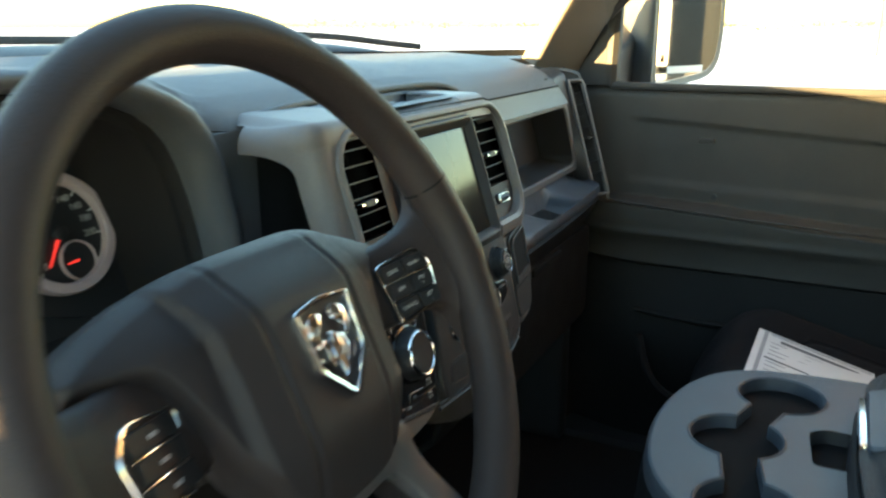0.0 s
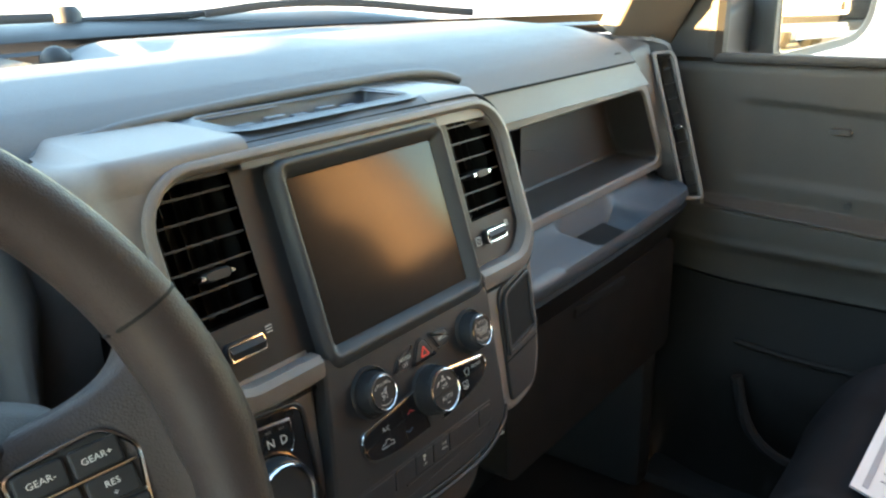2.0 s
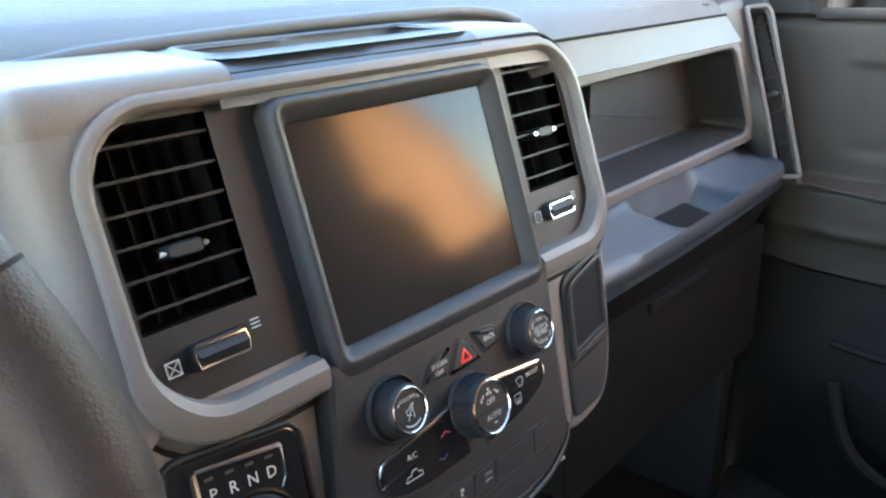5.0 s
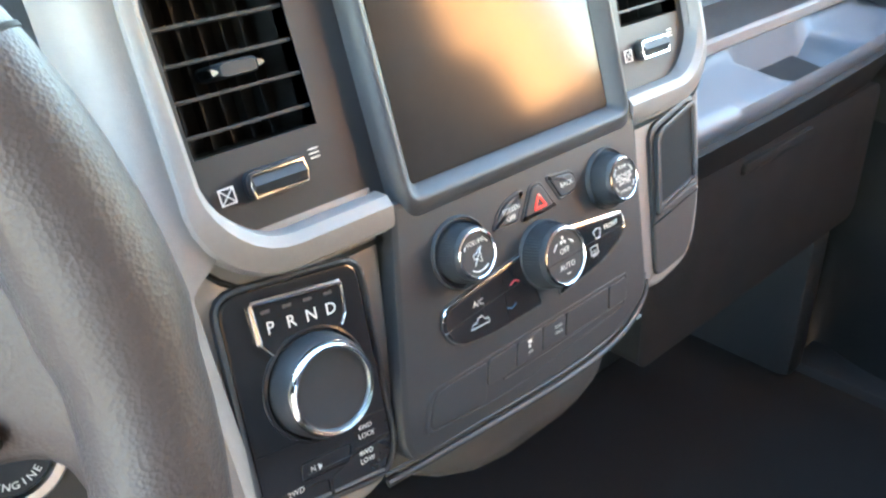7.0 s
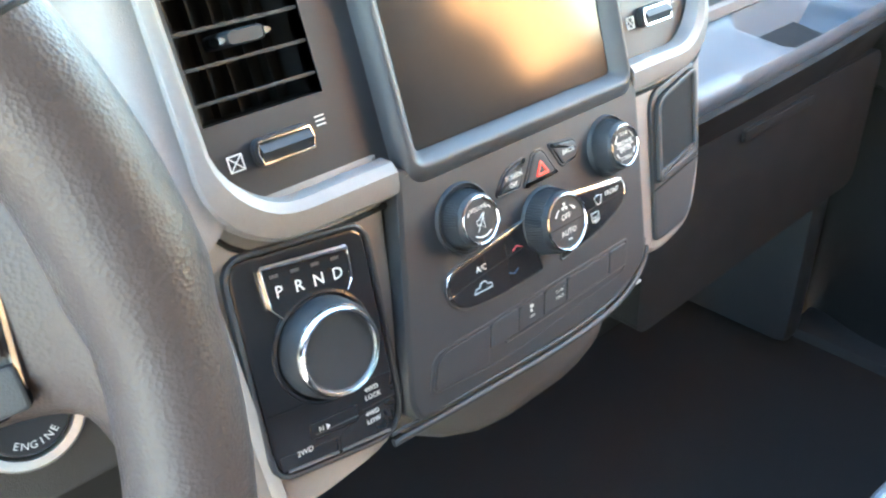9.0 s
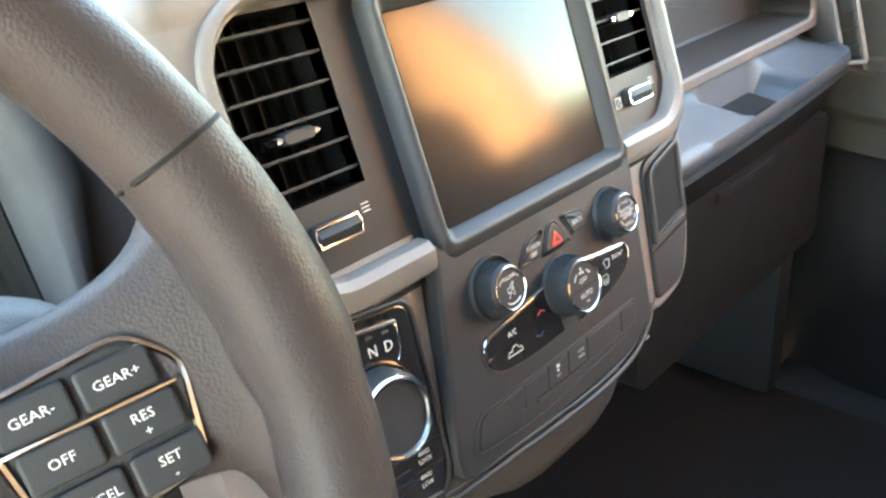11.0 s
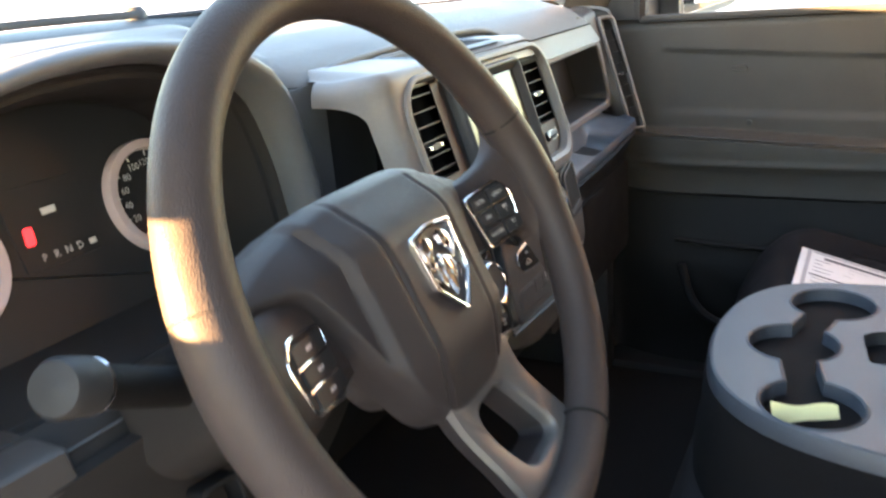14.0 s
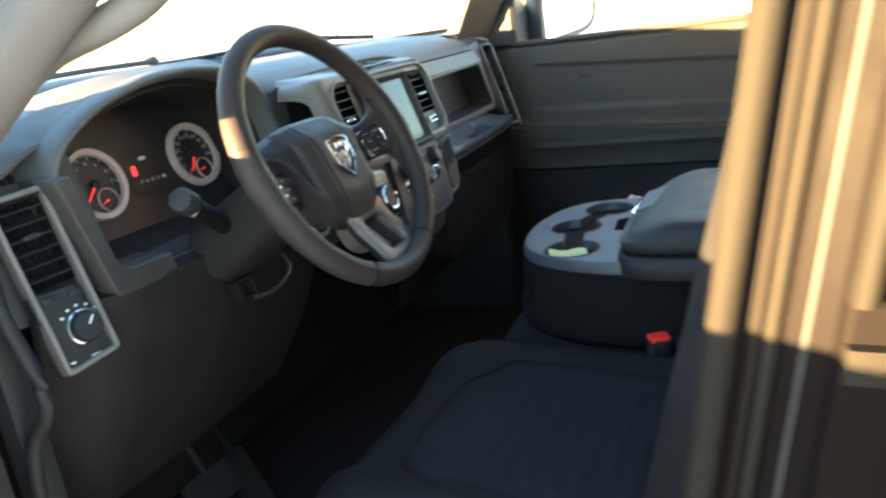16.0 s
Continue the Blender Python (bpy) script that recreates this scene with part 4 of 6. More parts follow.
# ---- instrument cluster ----
cl = thing("instrument_cluster", (-0.467, 0.21, 1.22), "instrument cluster with two round gauges and red needles", "gauge cluster")
CL = place((-0.467, 0.207, 1.30), (1, 0, 0), (0, 0.30, 1))
part("face", plate([(x + 0.467, (z - 1.30) * 1.044) for x, z in inset(opening, 0.014)], -0.02, 0.0, 0.001), DIAL, cl, m=CL)


def gauge(cx, numbers, needle, sub, start=215, sweep_by=220, size=0.0095):
    G = CL @ T(cx, 0.0)
    g = part("gauge", lathe([(0.047, 0.0), (0.047, 0.002), (0.0, 0.002)], 40), DIAL, cl, m=G)
    part("ring", lathe([(0.0462, 0.0), (0.0465, 0.009), (0.0478, 0.0105), (0.0555, 0.0105), (0.057, 0.008), (0.0572, 0.0)], 48, False), DIALRING, g, "pale metal gauge ring", m=G)
    for k, s in enumerate(numbers):
        a = radians(start - sweep_by * k / (len(numbers) - 1))
        lettering("numeral", s, size, WHITE, G @ T(0.034 * math.cos(a), 0.034 * math.sin(a), 0.0028), g)
    for k in range(41):
        a = radians(start - sweep_by * k / 40)
        if k % 5 == 0:
            part("tick", box(0.0405, 0.046, -0.0006, 0.0006, 0.0022, 0.003), WHITE, g, m=G @ T(0, 0, 0, math.degrees(a)))
    part("needle", loops([[(0.004, -0.0014, n), (0.034, -0.0006, n), (0.034, 0.0006, n), (0.004, 0.0014, n)] for n in (0.005, 0.0062)]), NEEDLE, g, "red needle", m=G @ T(0, 0, 0, needle))
    part("needle_hub", lathe([(0.007, 0.002), (0.007, 0.008), (0.005, 0.0095), (0, 0.0095)], 20), SATIN, g, m=G)
    S = G @ T(0.012, -0.028)
    part("sub_ring", lathe([(0.0175, 0.002), (0.0175, 0.005), (0.0185, 0.0055), (0.0195, 0.002)], 32, False), DIALRING, g, m=S)
    part("sub_needle", loops([[(0.001, -0.0012, n), (0.013, -0.0005, n), (0.013, 0.0005, n), (0.001, 0.0012, n)] for n in (0.004, 0.005)]), NEEDLE, g, m=S @ T(0, 0, 0, sub))


gauge(-0.112, ["0", "1", "2", "3", "4", "5", "6", "7"], 222, 195)
gauge(0.112, [str(20 * k) for k in range(11)], 234, 185, 230, 240, 0.0092)
part("display", plate(rrect(-0.042, 0.036, -0.028, 0.045, 0.004), 0.0, 0.001, 0.0005), DIAL, cl, m=CL)
part("warning_light", plate(soften([(-0.033, -0.006), (-0.024, -0.006), (-0.022, 0.010), (-0.031, 0.010)], 0.003), 0.001, 0.002, 0.0004), TELLTALE, cl, "lit red seat belt light", m=CL)
part("readout", box(-0.008, 0.006, 0.016, 0.022, 0.0012, 0.0018), WHITE, cl, m=CL)
for k, s in enumerate("PRND"):
    lettering("gear_letter", s, 0.0095, WHITE, CL @ T(-0.022 + 0.012 * k, -0.019, 0.0016), cl)
part("gear_bar", box(0.024, 0.031, -0.0215, -0.0165, 0.0012, 0.0018), WHITE, cl, m=CL)

# ---- centre stack ----
st = thing("centre_stack", (0, 0, 1.08), "taupe and dark grey centre stack with touchscreen", "centre stack")
ST = place((0, 0, 1.36), (1, 0, 0), (0, 0.31, 1))

# housing: front skin with rounded sides running forward to the dash


def housing(u, v):
    """Front skin: flat in the middle, swept back on the driver's side, tucked in on the other."""
    vv = 0.030 - 0.185 * v
    s = u * 2 - 1
    flare = step(vv, -0.03, 0.022)
    if abs(s) < 0.72:
        x, n = s / 0.72 * 0.197, -0.012
    elif s < 0:
        x, n = -0.197 - 0.010 * (-s - 0.72) / 0.28, -0.012
    else:
        q = (s - 0.72) / 0.28
        a = radians(75 * min(q * 1.6, 1))
        x, n = 0.197 + 0.020 * math.sin(a) + 0.020 * q * flare, -0.012 - 0.030 * (1 - math.cos(a)) - 0.02 * q
    return ST @ Vector((x, vv, n))


part("housing", grid(housing, [0.858 + 0.142 * k / 20 for k in range(21)], [k / 6 for k in range(7)], 0.004), TAUPE, st, "taupe stack housing")


SWEEP = [tuple(p) for p in spline([(0.0, -0.195, -0.012), (0.02, -0.215, -0.010), (0.035, -0.226, -0.001), (0.05, -0.2325, 0.016), (0.075, -0.2355, 0.044), (0.105, -0.2335, 0.078)], 5)]


def sweep(s, z):
    """Skin on the driver's side, turning from the front face to run forwards along the recess."""
    for a, b in zip(SWEEP, SWEEP[1:]):
        if s <= b[0] or b is SWEEP[-1]:
            f = (s - a[0]) / (b[0] - a[0])
            f = min(1, max(-3, f))
            return Vector((a[1] + (b[1] - a[1]) * f, a[2] + (b[2] - a[2]) * f + 0.012 + 0.31 * (z - 1.36), z))


def brow_drop(s):
    """How far the top of the brow falls away round the corner."""
    return 0.010 * step(s, 0.020, 0.100)


def brow_point(s, z):
    z = z if z < 1.34 else 1.34 + (z - 1.34) * (0.049 - brow_drop(s)) / 0.049
    return sweep(s, z) if s > 0 else Vector((-0.195 - s, 0.31 * (z - 1.36), z))


def brow_mesh():
    """Column beside the vent that widens at the top into a brow over the recess."""
    rows = []
    for k in range(101):
        z = 1.075 + (1.3745 - 1.075) * k / 100
        f = min(1, max(0, (z - 1.348) / 0.024))
        reach = 0.052 + 0.053 * (1 - math.sqrt(max(0, 1 - f * f)))
        h = (z - 1.36) / 0.955 + 0.018
        edge = -0.161 - math.sqrt(max(0, 0.042 ** 2 - h * h)) if h > 0 else -0.203
        first = max(-0.034, -(edge + 0.197)) if z > 1.24 else 0.004 + 0.017 * (1 - step(z, 1.222, 1.24))
        rows.append([brow_point(first + (reach - first) * j / 18, z) for j in range(19)])
    bm = bmesh.new()
    vs = [[bm.verts.new(p) for p in r] for r in rows]
    for a, b in zip(vs, vs[1:]):
        for i in range(18):
            bm.faces.new((a[i], a[i + 1], b[i + 1], b[i]))
    bmesh.ops.recalc_face_normals(bm, faces=bm.faces[:])
    bmesh.ops.solidify(bm, geom=bm.faces[:], thickness=0.006)
    return bm


part("brow", brow_mesh(), TAUPE, st, "taupe column widening into a rounded brow", angle=70)


def wing_mesh():
    """Flat taupe top of the brow: a rolled edge round the corner and a level top running back under the pad."""
    rows = []
    for k in range(61):
        s = -0.0862 + (0.105 + 0.0862) * k / 60
        low = 1.3745 + 0.0105 * (1 - step(s, -0.036, 0.004))
        p, a, b = brow_point(s, low), brow_point(s - 0.004, low), brow_point(s + 0.004, low)
        t = Vector((b.x - a.x, b.y - a.y, 0)).normalized()
        inward = Vector((t.y, -t.x, 0))
        q = max(0.0, s / 0.105)
        row = [p + Vector((0, -0.0002, -0.003)), p]
        row += [p + inward * (0.013 * (1 - math.cos(w))) + Vector((0, 0, (0.022 - (low - 1.3745)) * math.sin(w))) for w in [math.pi / 2 * j / 9 for j in range(1, 10)]]
        back = Vector((-0.195 - s if s < 0 else -0.195 - 0.020 * q, 0.122 - 0.012 * q, row[-1].z + 0.003 * (1 - q)))
        row += [row[10].lerp(back, j / 6) for j in range(1, 7)]
        rows.append(row)
    bm = bmesh.new()
    vs = [[bm.verts.new(p) for p in r] for r in rows]
    for a, b in zip(vs, vs[1:]):
        for i in range(len(a) - 1):
            bm.faces.new((a[i], a[i + 1], b[i + 1], b[i]))
    return bm


part("hood_wing", wing_mesh(), TAUPE, st, "taupe end of the stack hood", angle=70)


def hood(u, v):
    """Rolled top of the stack, level towards the back."""
    s = u * 2 - 1
    if v < 0:
        return hood(u, 0.0) + Vector((0, -0.0036, -0.0115))
    if s < 0:
        return Vector((s / 0.7 * 0.195, 0.008 + 0.114 * v, 1.3855 + 0.0115 * (1 - (1 - min(1, v / 0.25)) ** 2)))
    x = s * (0.222 + 0.016 * v)
    side = step(abs(s), 0.80, 1.0)
    y = -0.004 + 0.115 * v
    roll = 0.016 * (1 - min(1, v / 0.22)) ** 2
    return Vector((x, y + 0.012 * (1 - v) + 0.035 * side * (1 - v), 1.3985 - roll - 0.022 * side * (1 - 0.6 * v) - 0.004 * s * s))


TRAY = [(-0.104, 0.028), (0.099, 0.028), (0.112, 0.100), (-0.092, 0.100)]


def hood_mesh(u0, u1):
    us = [u0 + (u1 - u0) * k / 24 for k in range(25)]
    vs = [-1, 0, 0.05, 0.1, 0.15, 0.2, 0.3, 0.45, 0.6, 0.75, 0.85, 1.0]
    bm = bmesh.new()
    g = [[bm.verts.new(hood(u, v)) for v in vs] for u in us]
    for i in range(len(us) - 1):
        for j in range(len(vs) - 1):
            c = (g[i][j].co + g[i + 1][j + 1].co) / 2
            if not (-0.098 < c.x < 0.098 and 0.033 < c.y < 0.095):
                bm.faces.new((g[i][j], g[i][j + 1], g[i + 1][j + 1], g[i + 1][j]))
    return bm


part("hood", hood_mesh(0.286, 0.735), CONSOLE, st, "dark blue-grey rolled hood")
part("hood_wing", hood_mesh(0.7365, 1.0), TAUPE, st, "taupe end of the stack hood")
to = soften(TRAY, [0.020, 0.014, 0.012, 0.012], 5)
tray = part("tray", loops([[(x, y, z) for x, y in inset(to, d)] for d, z in ((-0.010, 1.3972), (-0.004, 1.3980), (-0.001, 1.3996), (0.0008, 1.3990), (0.003, 1.3940), (0.006, 1.3830), (0.012, 1.3800))], cap="end"), CONSOLE, st, "shallow open tray")
lip = spline([(-0.222, 0.112, 1.3835), (-0.200, 0.110, 1.3905), (-0.160, 0.110, 1.3965), (-0.12, 0.1105, 1.4000), (0.0, 0.112, 1.4035), (0.12, 0.111, 1.4045), (0.19, 0.109, 1.4035), (0.235, 0.104, 1.3990), (0.262, 0.096, 1.3900)], 6)
part("pad_lip", tube(lip, 0.0052, 10), PAD, dash, "grey rolled edge of the top pad behind the tray")
for k in range(5):
    part("raised_shape", box(-0.060 + 0.030 * k, -0.042 + 0.030 * k + 0.004 * (k % 2), 0.078, 0.086, 1.3795, 1.3900 + 0.002 * (k % 2), 0.0025), CONSOLE, tray, "raised plain block")

# surround ring
def arc_path(half_w, v0, v1, r, tip):
    """Path of the surround from one ledge tip round over the top to the other."""
    pts = [(-tip, v0)]
    for cx, cy, a0 in ((-half_w + r, v0 + r, 270), (-half_w + r, v1 - r, 180), (half_w - r, v1 - r, 90), (half_w - r, v0 + r, 0)):
        pts += [(cx + r * math.cos(radians(a0 - 90 * k / 8)), cy + r * math.sin(radians(a0 - 90 * k / 8))) for k in range(9)]
    return pts + [(tip, v0)]


def surround_mesh():
    """A rounded lip: wide and flat along the bottom ledges, narrow elsewhere."""
    path = arc_path(0.203, -0.138, 0.024, 0.042, 0.104)
    rings = []
    k = len(path)
    for i, (x, y) in enumerate(path):
        a, b = path[max(i - 1, 0)], path[min(i + 1, k - 1)]
        t = Vector((b[0] - a[0], b[1] - a[1])).normalized()
        o = Vector((-t.y, t.x))
        low = step(-y, 0.085, 0.13)
        w = 0.0048 + 0.006 * low
        ring = []
        for du, dn in ((1.0, -0.016), (1.0, -0.002), (0.8, 0.003), (0.35, 0.0045 + 0.001 * low), (-0.3, 0.0045 + 0.0025 * low), (-0.8, 0.002 + 0.002 * low), (-1.0, -0.004), (-1.0, -0.016)):
            q = Vector((x, y)) + o * w * du
            ring.append((q.x, q.y, dn))
        rings.append(ring)
    return loops(rings)


part("surround", surround_mesh(), TAUPE, st, "taupe rounded surround", m=ST)
part("surround_line", tube([(x * 1.045, y * 1.0 + (0.0085 if y > -0.05 else -0.0145), -0.006) for x, y in arc_path(0.204, -0.138, 0.024, 0.042, 0.104)], 0.0016, 6), BLACK, st, "thin dark joint", m=ST)
VW, VH, VC = 0.0335, 0.0505, -0.034
part("face_panel", holed(-0.197, 0.197, -0.132, 0.020, [(-0.1595 - VW, -0.1595 + VW, VC - VH, VC + VH), (0.1575 - VW, 0.1575 + VW, VC - VH, VC + VH), (-0.082, 0.082, -0.130, 0.001)], -0.02, -0.0072, -0.02), SATIN, st, "dark satin face panel", m=ST)
part("surround_backing", frame_ring(rrect(-0.2065, 0.2065, -0.148, 0.0285, 0.042), rrect(-0.1965, 0.1965, -0.142, 0.0195, 0.038), -0.03, -0.0025, 0.001), TAUPE, st, "taupe panel behind the surround", m=ST)
louvre_vent("vent", ST @ T(-0.1595, VC, -0.008), VW, VH, 0.035, 6, st, tab_y=-0.016)
louvre_vent("vent", ST @ T(0.1575, VC, -0.008), VW, VH, 0.035, 6, st, tab_y=-0.010)
bez_o, bez_r, bez_i = rrect(-0.098, 0.1035, -0.148, 0.0165, 0.012), rrect(-0.0925, 0.0990, -0.1385, 0.0120, 0.008), rrect(-0.0830, 0.0885, -0.1300, 0.0010, 0.003)
part("screen_bezel", loops([[(x, y, n) for x, y in inset(src, d)] for src, d, n in ((bez_o, 0, -0.010), (bez_o, 0.0, -0.001), (bez_o, 0.0015, 0.004), (bez_r, -0.0022, 0.0060), (bez_r, -0.0005, 0.0072), (bez_r, 0.0012, 0.0070), (bez_r, 0.0026, 0.0058), (bez_i, -0.0012, -0.0008), (bez_i, 0.0, -0.0040))], cap=False), FRAME, st, "dark grey screen frame", m=ST, angle=60)
part("screen", plate(rrect(-0.0835, 0.0890, -0.1305, 0.0015, 0.003), -0.012, -0.0018, 0.0008), SCREEN, st, "dark glossy touchscreen, switched off", m=ST)


def vent_slider(cx):
    s = part("vent_slider", plate(rrect(cx - 0.017, cx + 0.017, -0.110, -0.096, 0.005), -0.006, -0.002, 0.001), SATIN, st, m=ST)
    part("rocker", loops([[(cx - 0.0145, y, n) for y, n in RK], [(cx + 0.0145, y, n) for y, n in RK]]), SATIN, s, m=ST)
    part("bright_edge", tube([(cx - 0.0145, -0.1085, -0.0005), (cx + 0.0145, -0.1085, -0.0005), (cx + 0.0155, -0.103, -0.0005), (cx + 0.0145, -0.0978, -0.0005), (cx - 0.0145, -0.0978, -0.0005), (cx - 0.0155, -0.103, -0.0005)], 0.0007, 6, True), CHROME, s, m=ST)
    for k in range(3):
        part("symbol", box(cx + 0.021, cx + 0.0265, -0.1 + 0.0022 * k, -0.0994 + 0.0022 * k, -0.0048, -0.0044), WHITE, s, m=ST)
    x = cx - 0.0265
    part("symbol", joined(frame_ring([(x - 0.004, -0.108), (x + 0.004, -0.108), (x + 0.004, -0.1), (x - 0.004, -0.1)], [(x - 0.0034, -0.1074), (x + 0.0034, -0.1074), (x + 0.0034, -0.1006), (x - 0.0034, -0.1006)], -0.0049, -0.0044, 0.0001),
                          tube([(x - 0.0034, -0.1074, -0.0046), (x + 0.0034, -0.1006, -0.0046)], 0.0003, 4), tube([(x + 0.0034, -0.1074, -0.0046), (x - 0.0034, -0.1006, -0.0046)], 0.0003, 4)), WHITE, s, m=ST)


RK = [(-0.108, -0.004), (-0.1075, -0.001), (-0.103, 0.002), (-0.0985, -0.001), (-0.098, -0.004)]
vent_slider(-0.1575)
vent_slider(0.150)

# lower control panel
cp = soften([(-0.104, -0.135), (-0.136, -0.262), (-0.132, -0.276), (-0.008, -0.281), (0.052, -0.279), (0.088, -0.264), (0.110, -0.135)], [0.004, 0.008, 0.006, 0.05, 0.03, 0.012, 0.004])
part("control_panel", plate(cp, -0.06, 0.004, 0.004), SATIN, st, "satin black control panel", m=ST)


def turned(bm, deg, x, y):
    """Turns a shape in its plane about a point."""
    bm.transform(T(x, y, 0, deg) @ T(-x, -y))
    return bm


def knob(name, x, v, r0, r1, rc, h, words, mat=SATIN):
    """Rotary knob: collar, ribbed skirt tapering towards the front, bright ring and flat cap."""
    K = ST @ T(x, v, 0.004)
    k = part(name, lathe([(r0, 0.0), (r0, h * 0.15), (r0 - (r0 - r1) * 0.55, h * 0.80), (r1 * 1.03, h * 0.97), (r1 * 0.97, h), (r1 * 0.90, h), (r1 * 0.88, h * 0.965), (0, h * 0.965)], 48), mat, st, "ribbed black rotary knob", m=K)
    part("ring", lathe([(r1 * 1.015, h * 0.95), (r1 * 1.02, h * 1.01), (r1 * 0.97, h * 1.05), (r1 * 0.935, h * 1.02), (r1 * 0.915, h * 0.96)], 48, False), CHROME, k, "chrome ring", m=K)
    part("collar", lathe([(rc, -0.002), (rc * 0.985, 0.0015), (rc * 0.95, 0.0025), (rc * 0.91, 0.0012), (rc * 0.88, 0.0012), (rc * 0.86, 0.0026), (r0 * 1.01, 0.001)], 48, False), SATIN, k, m=K)
    ribs = bmesh.new()
    for j in range(72):
        a = 2 * math.pi * j / 72
        c, s_ = math.cos(a), math.sin(a)
        row = []
        for f in (0.16, 0.80):
            rr = (r0 - (r0 - r1) * 0.55 * (f - 0.15) / 0.65)
            for w, dr in ((-0.00032, -0.0002), (0.0, 0.0004), (0.00032, -0.0002)):
                row.append(ribs.verts.new(((rr + dr) * c - w * s_, (rr + dr) * s_ + w * c, h * f)))
        ribs.faces.new((row[0], row[1], row[4], row[3]))
        ribs.faces.new((row[1], row[2], row[5], row[4]))
    tagged(part("grip_ribs", ribs, mat, k, m=K, angle=5), kind="stuff")
    for text, dx, dy, size in words:
        lettering("lettering", text, size, PRINT, K @ T(dx, dy, h * 0.965 + 0.0004), k)
    return k, K, h * 0.965 + 0.0004


def arc_mark(r, a0, a1, z, w=0.0004):
    return tube([(r * math.cos(radians(a0 + (a1 - a0) * j / 8)), r * math.sin(radians(a0 + (a1 - a0) * j / 8)), z) for j in range(9)], w, 4)


k, K, top = knob("volume_knob", -0.0665, -0.1755, 0.0172, 0.0136, 0.0214, 0.0150, [("VOLUME", 0, 0.0068, 0.0034)])
part("symbol", tube([(-0.0032, -0.0014, top), (-0.0012, -0.0014, top), (0.002, -0.0042, top), (0.002, 0.0042, top), (-0.0012, 0.0014, top), (-0.0032, 0.0014, top)], 0.0003, 4, True), PRINT, k, m=K @ T(0.0, -0.001))
part("symbol", tube([(-0.0034, -0.0048, top), (0.0036, 0.0046, top)], 0.0003, 4), PRINT, k, m=K @ T(0.0, -0.001))
for a0, a1 in ((232, 308), (28, 42), (138, 152)):
    part("symbol", arc_mark(0.0098, a0, a1, top), PRINT, k, m=K)
k, K, top = knob("tune_knob", 0.0665, -0.1738, 0.0172, 0.0136, 0.0208, 0.0150, [("BROWSE", 0, 0.0021, 0.0041), ("ENTER", 0, -0.0023, 0.0041), ("TUNE", 0, 0.0077, 0.0033), ("SCROLL", 0, -0.0080, 0.0033)])
part("divider", box(-0.0085, 0.0085, -0.00025, 0.00005, top - 0.0003, top + 0.0001), PRINT, k, m=K)
for a0, a1 in ((20, 52), (128, 160), (200, 222), (318, 340)):
    part("symbol", arc_mark(0.0100, a0, a1, top), PRINT, k, m=K)
k, K, top = knob("fan_knob", -0.0035, -0.2005, 0.0208, 0.0176, 0.0222, 0.0185, [("OFF", 0, 0.0035, 0.0050), ("AUTO", 0, -0.0062, 0.0050)])
part("divider", box(-0.0155, 0.0155, -0.0016, -0.0012, top - 0.0006, top - 0.0001), BLACK, k, m=K)
for q in range(3):
    part("symbol", plate(soften([(-0.0004, 0.0004), (0.0004, 0.0004), (0.0013, 0.0026), (-0.0009, 0.0026)], 0.0006, 2), top - 0.0002, top + 0.0002, 0.0001), PRINT, k, m=K @ T(0, 0.0098, 0, 120 * q))
part("symbol", tube([(0.0105 * math.cos(radians(a)), 0.0105 * math.sin(radians(a)), top) for a in range(38, 66, 6)], [0.0009 - 0.00016 * j for j in range(5)], 5), PRINT, k, m=K)
part("symbol", arc_mark(0.0105, 118, 148, top, 0.0005), PRINT, k, m=K)
part("symbol", box(-0.0016, 0.0016, -0.0112, -0.0106, top - 0.0002, top + 0.0001), PRINT, k, m=K)

# hard keys between the knobs, each in its own moulded recess
for name, outline, radii, words in (
        ("screen_off_button", [(-0.0395, -0.1728), (-0.0190, -0.1740), (-0.0105, -0.1572), (-0.0285, -0.1595)], [0.003, 0.002, 0.002, 0.008], (("SCREEN", -0.0232, -0.1648, 0.0042), ("OFF", -0.0246, -0.1697, 0.0042))),
        ("hazard_button", [(-0.0155, -0.1752), (0.0150, -0.1748), (0.0058, -0.1566), (-0.0030, -0.1566)], [0.002, 0.002, 0.004, 0.004], ()),
        ("back_button", [(0.0205, -0.1728), (0.0372, -0.1715), (0.0372, -0.1590), (0.0120, -0.1560)], [0.003, 0.007, 0.006, 0.002], (("BACK", 0.0272, -0.1645, 0.0046),))):
    o = soften(outline, radii)
    b = part(name, plate(inset(o, 0.0009), 0.0, 0.0056, 0.0012), SATIN, st, m=ST)
    part("recess", frame_ring(inset(o, -0.0010), inset(o, 0.0006), 0.003, 0.0048, 0.0006, 0.002), SATIN, b, m=ST)
    for text, x, y, size in words:
        lettering("lettering", text, size, PRINT, ST @ T(x, y, 0.0059), b)
    if name == "hazard_button":
        part("triangle", frame_ring(soften([(-0.0052, -0.1722), (0.0072, -0.1720), (0.0012, -0.1622)], 0.001, 1), soften([(-0.0026, -0.1706), (0.0046, -0.1705), (0.0011, -0.1648)], 0.0006, 1), 0.005, 0.0061, 0.0002), RED, b, "red warning triangle", m=ST)

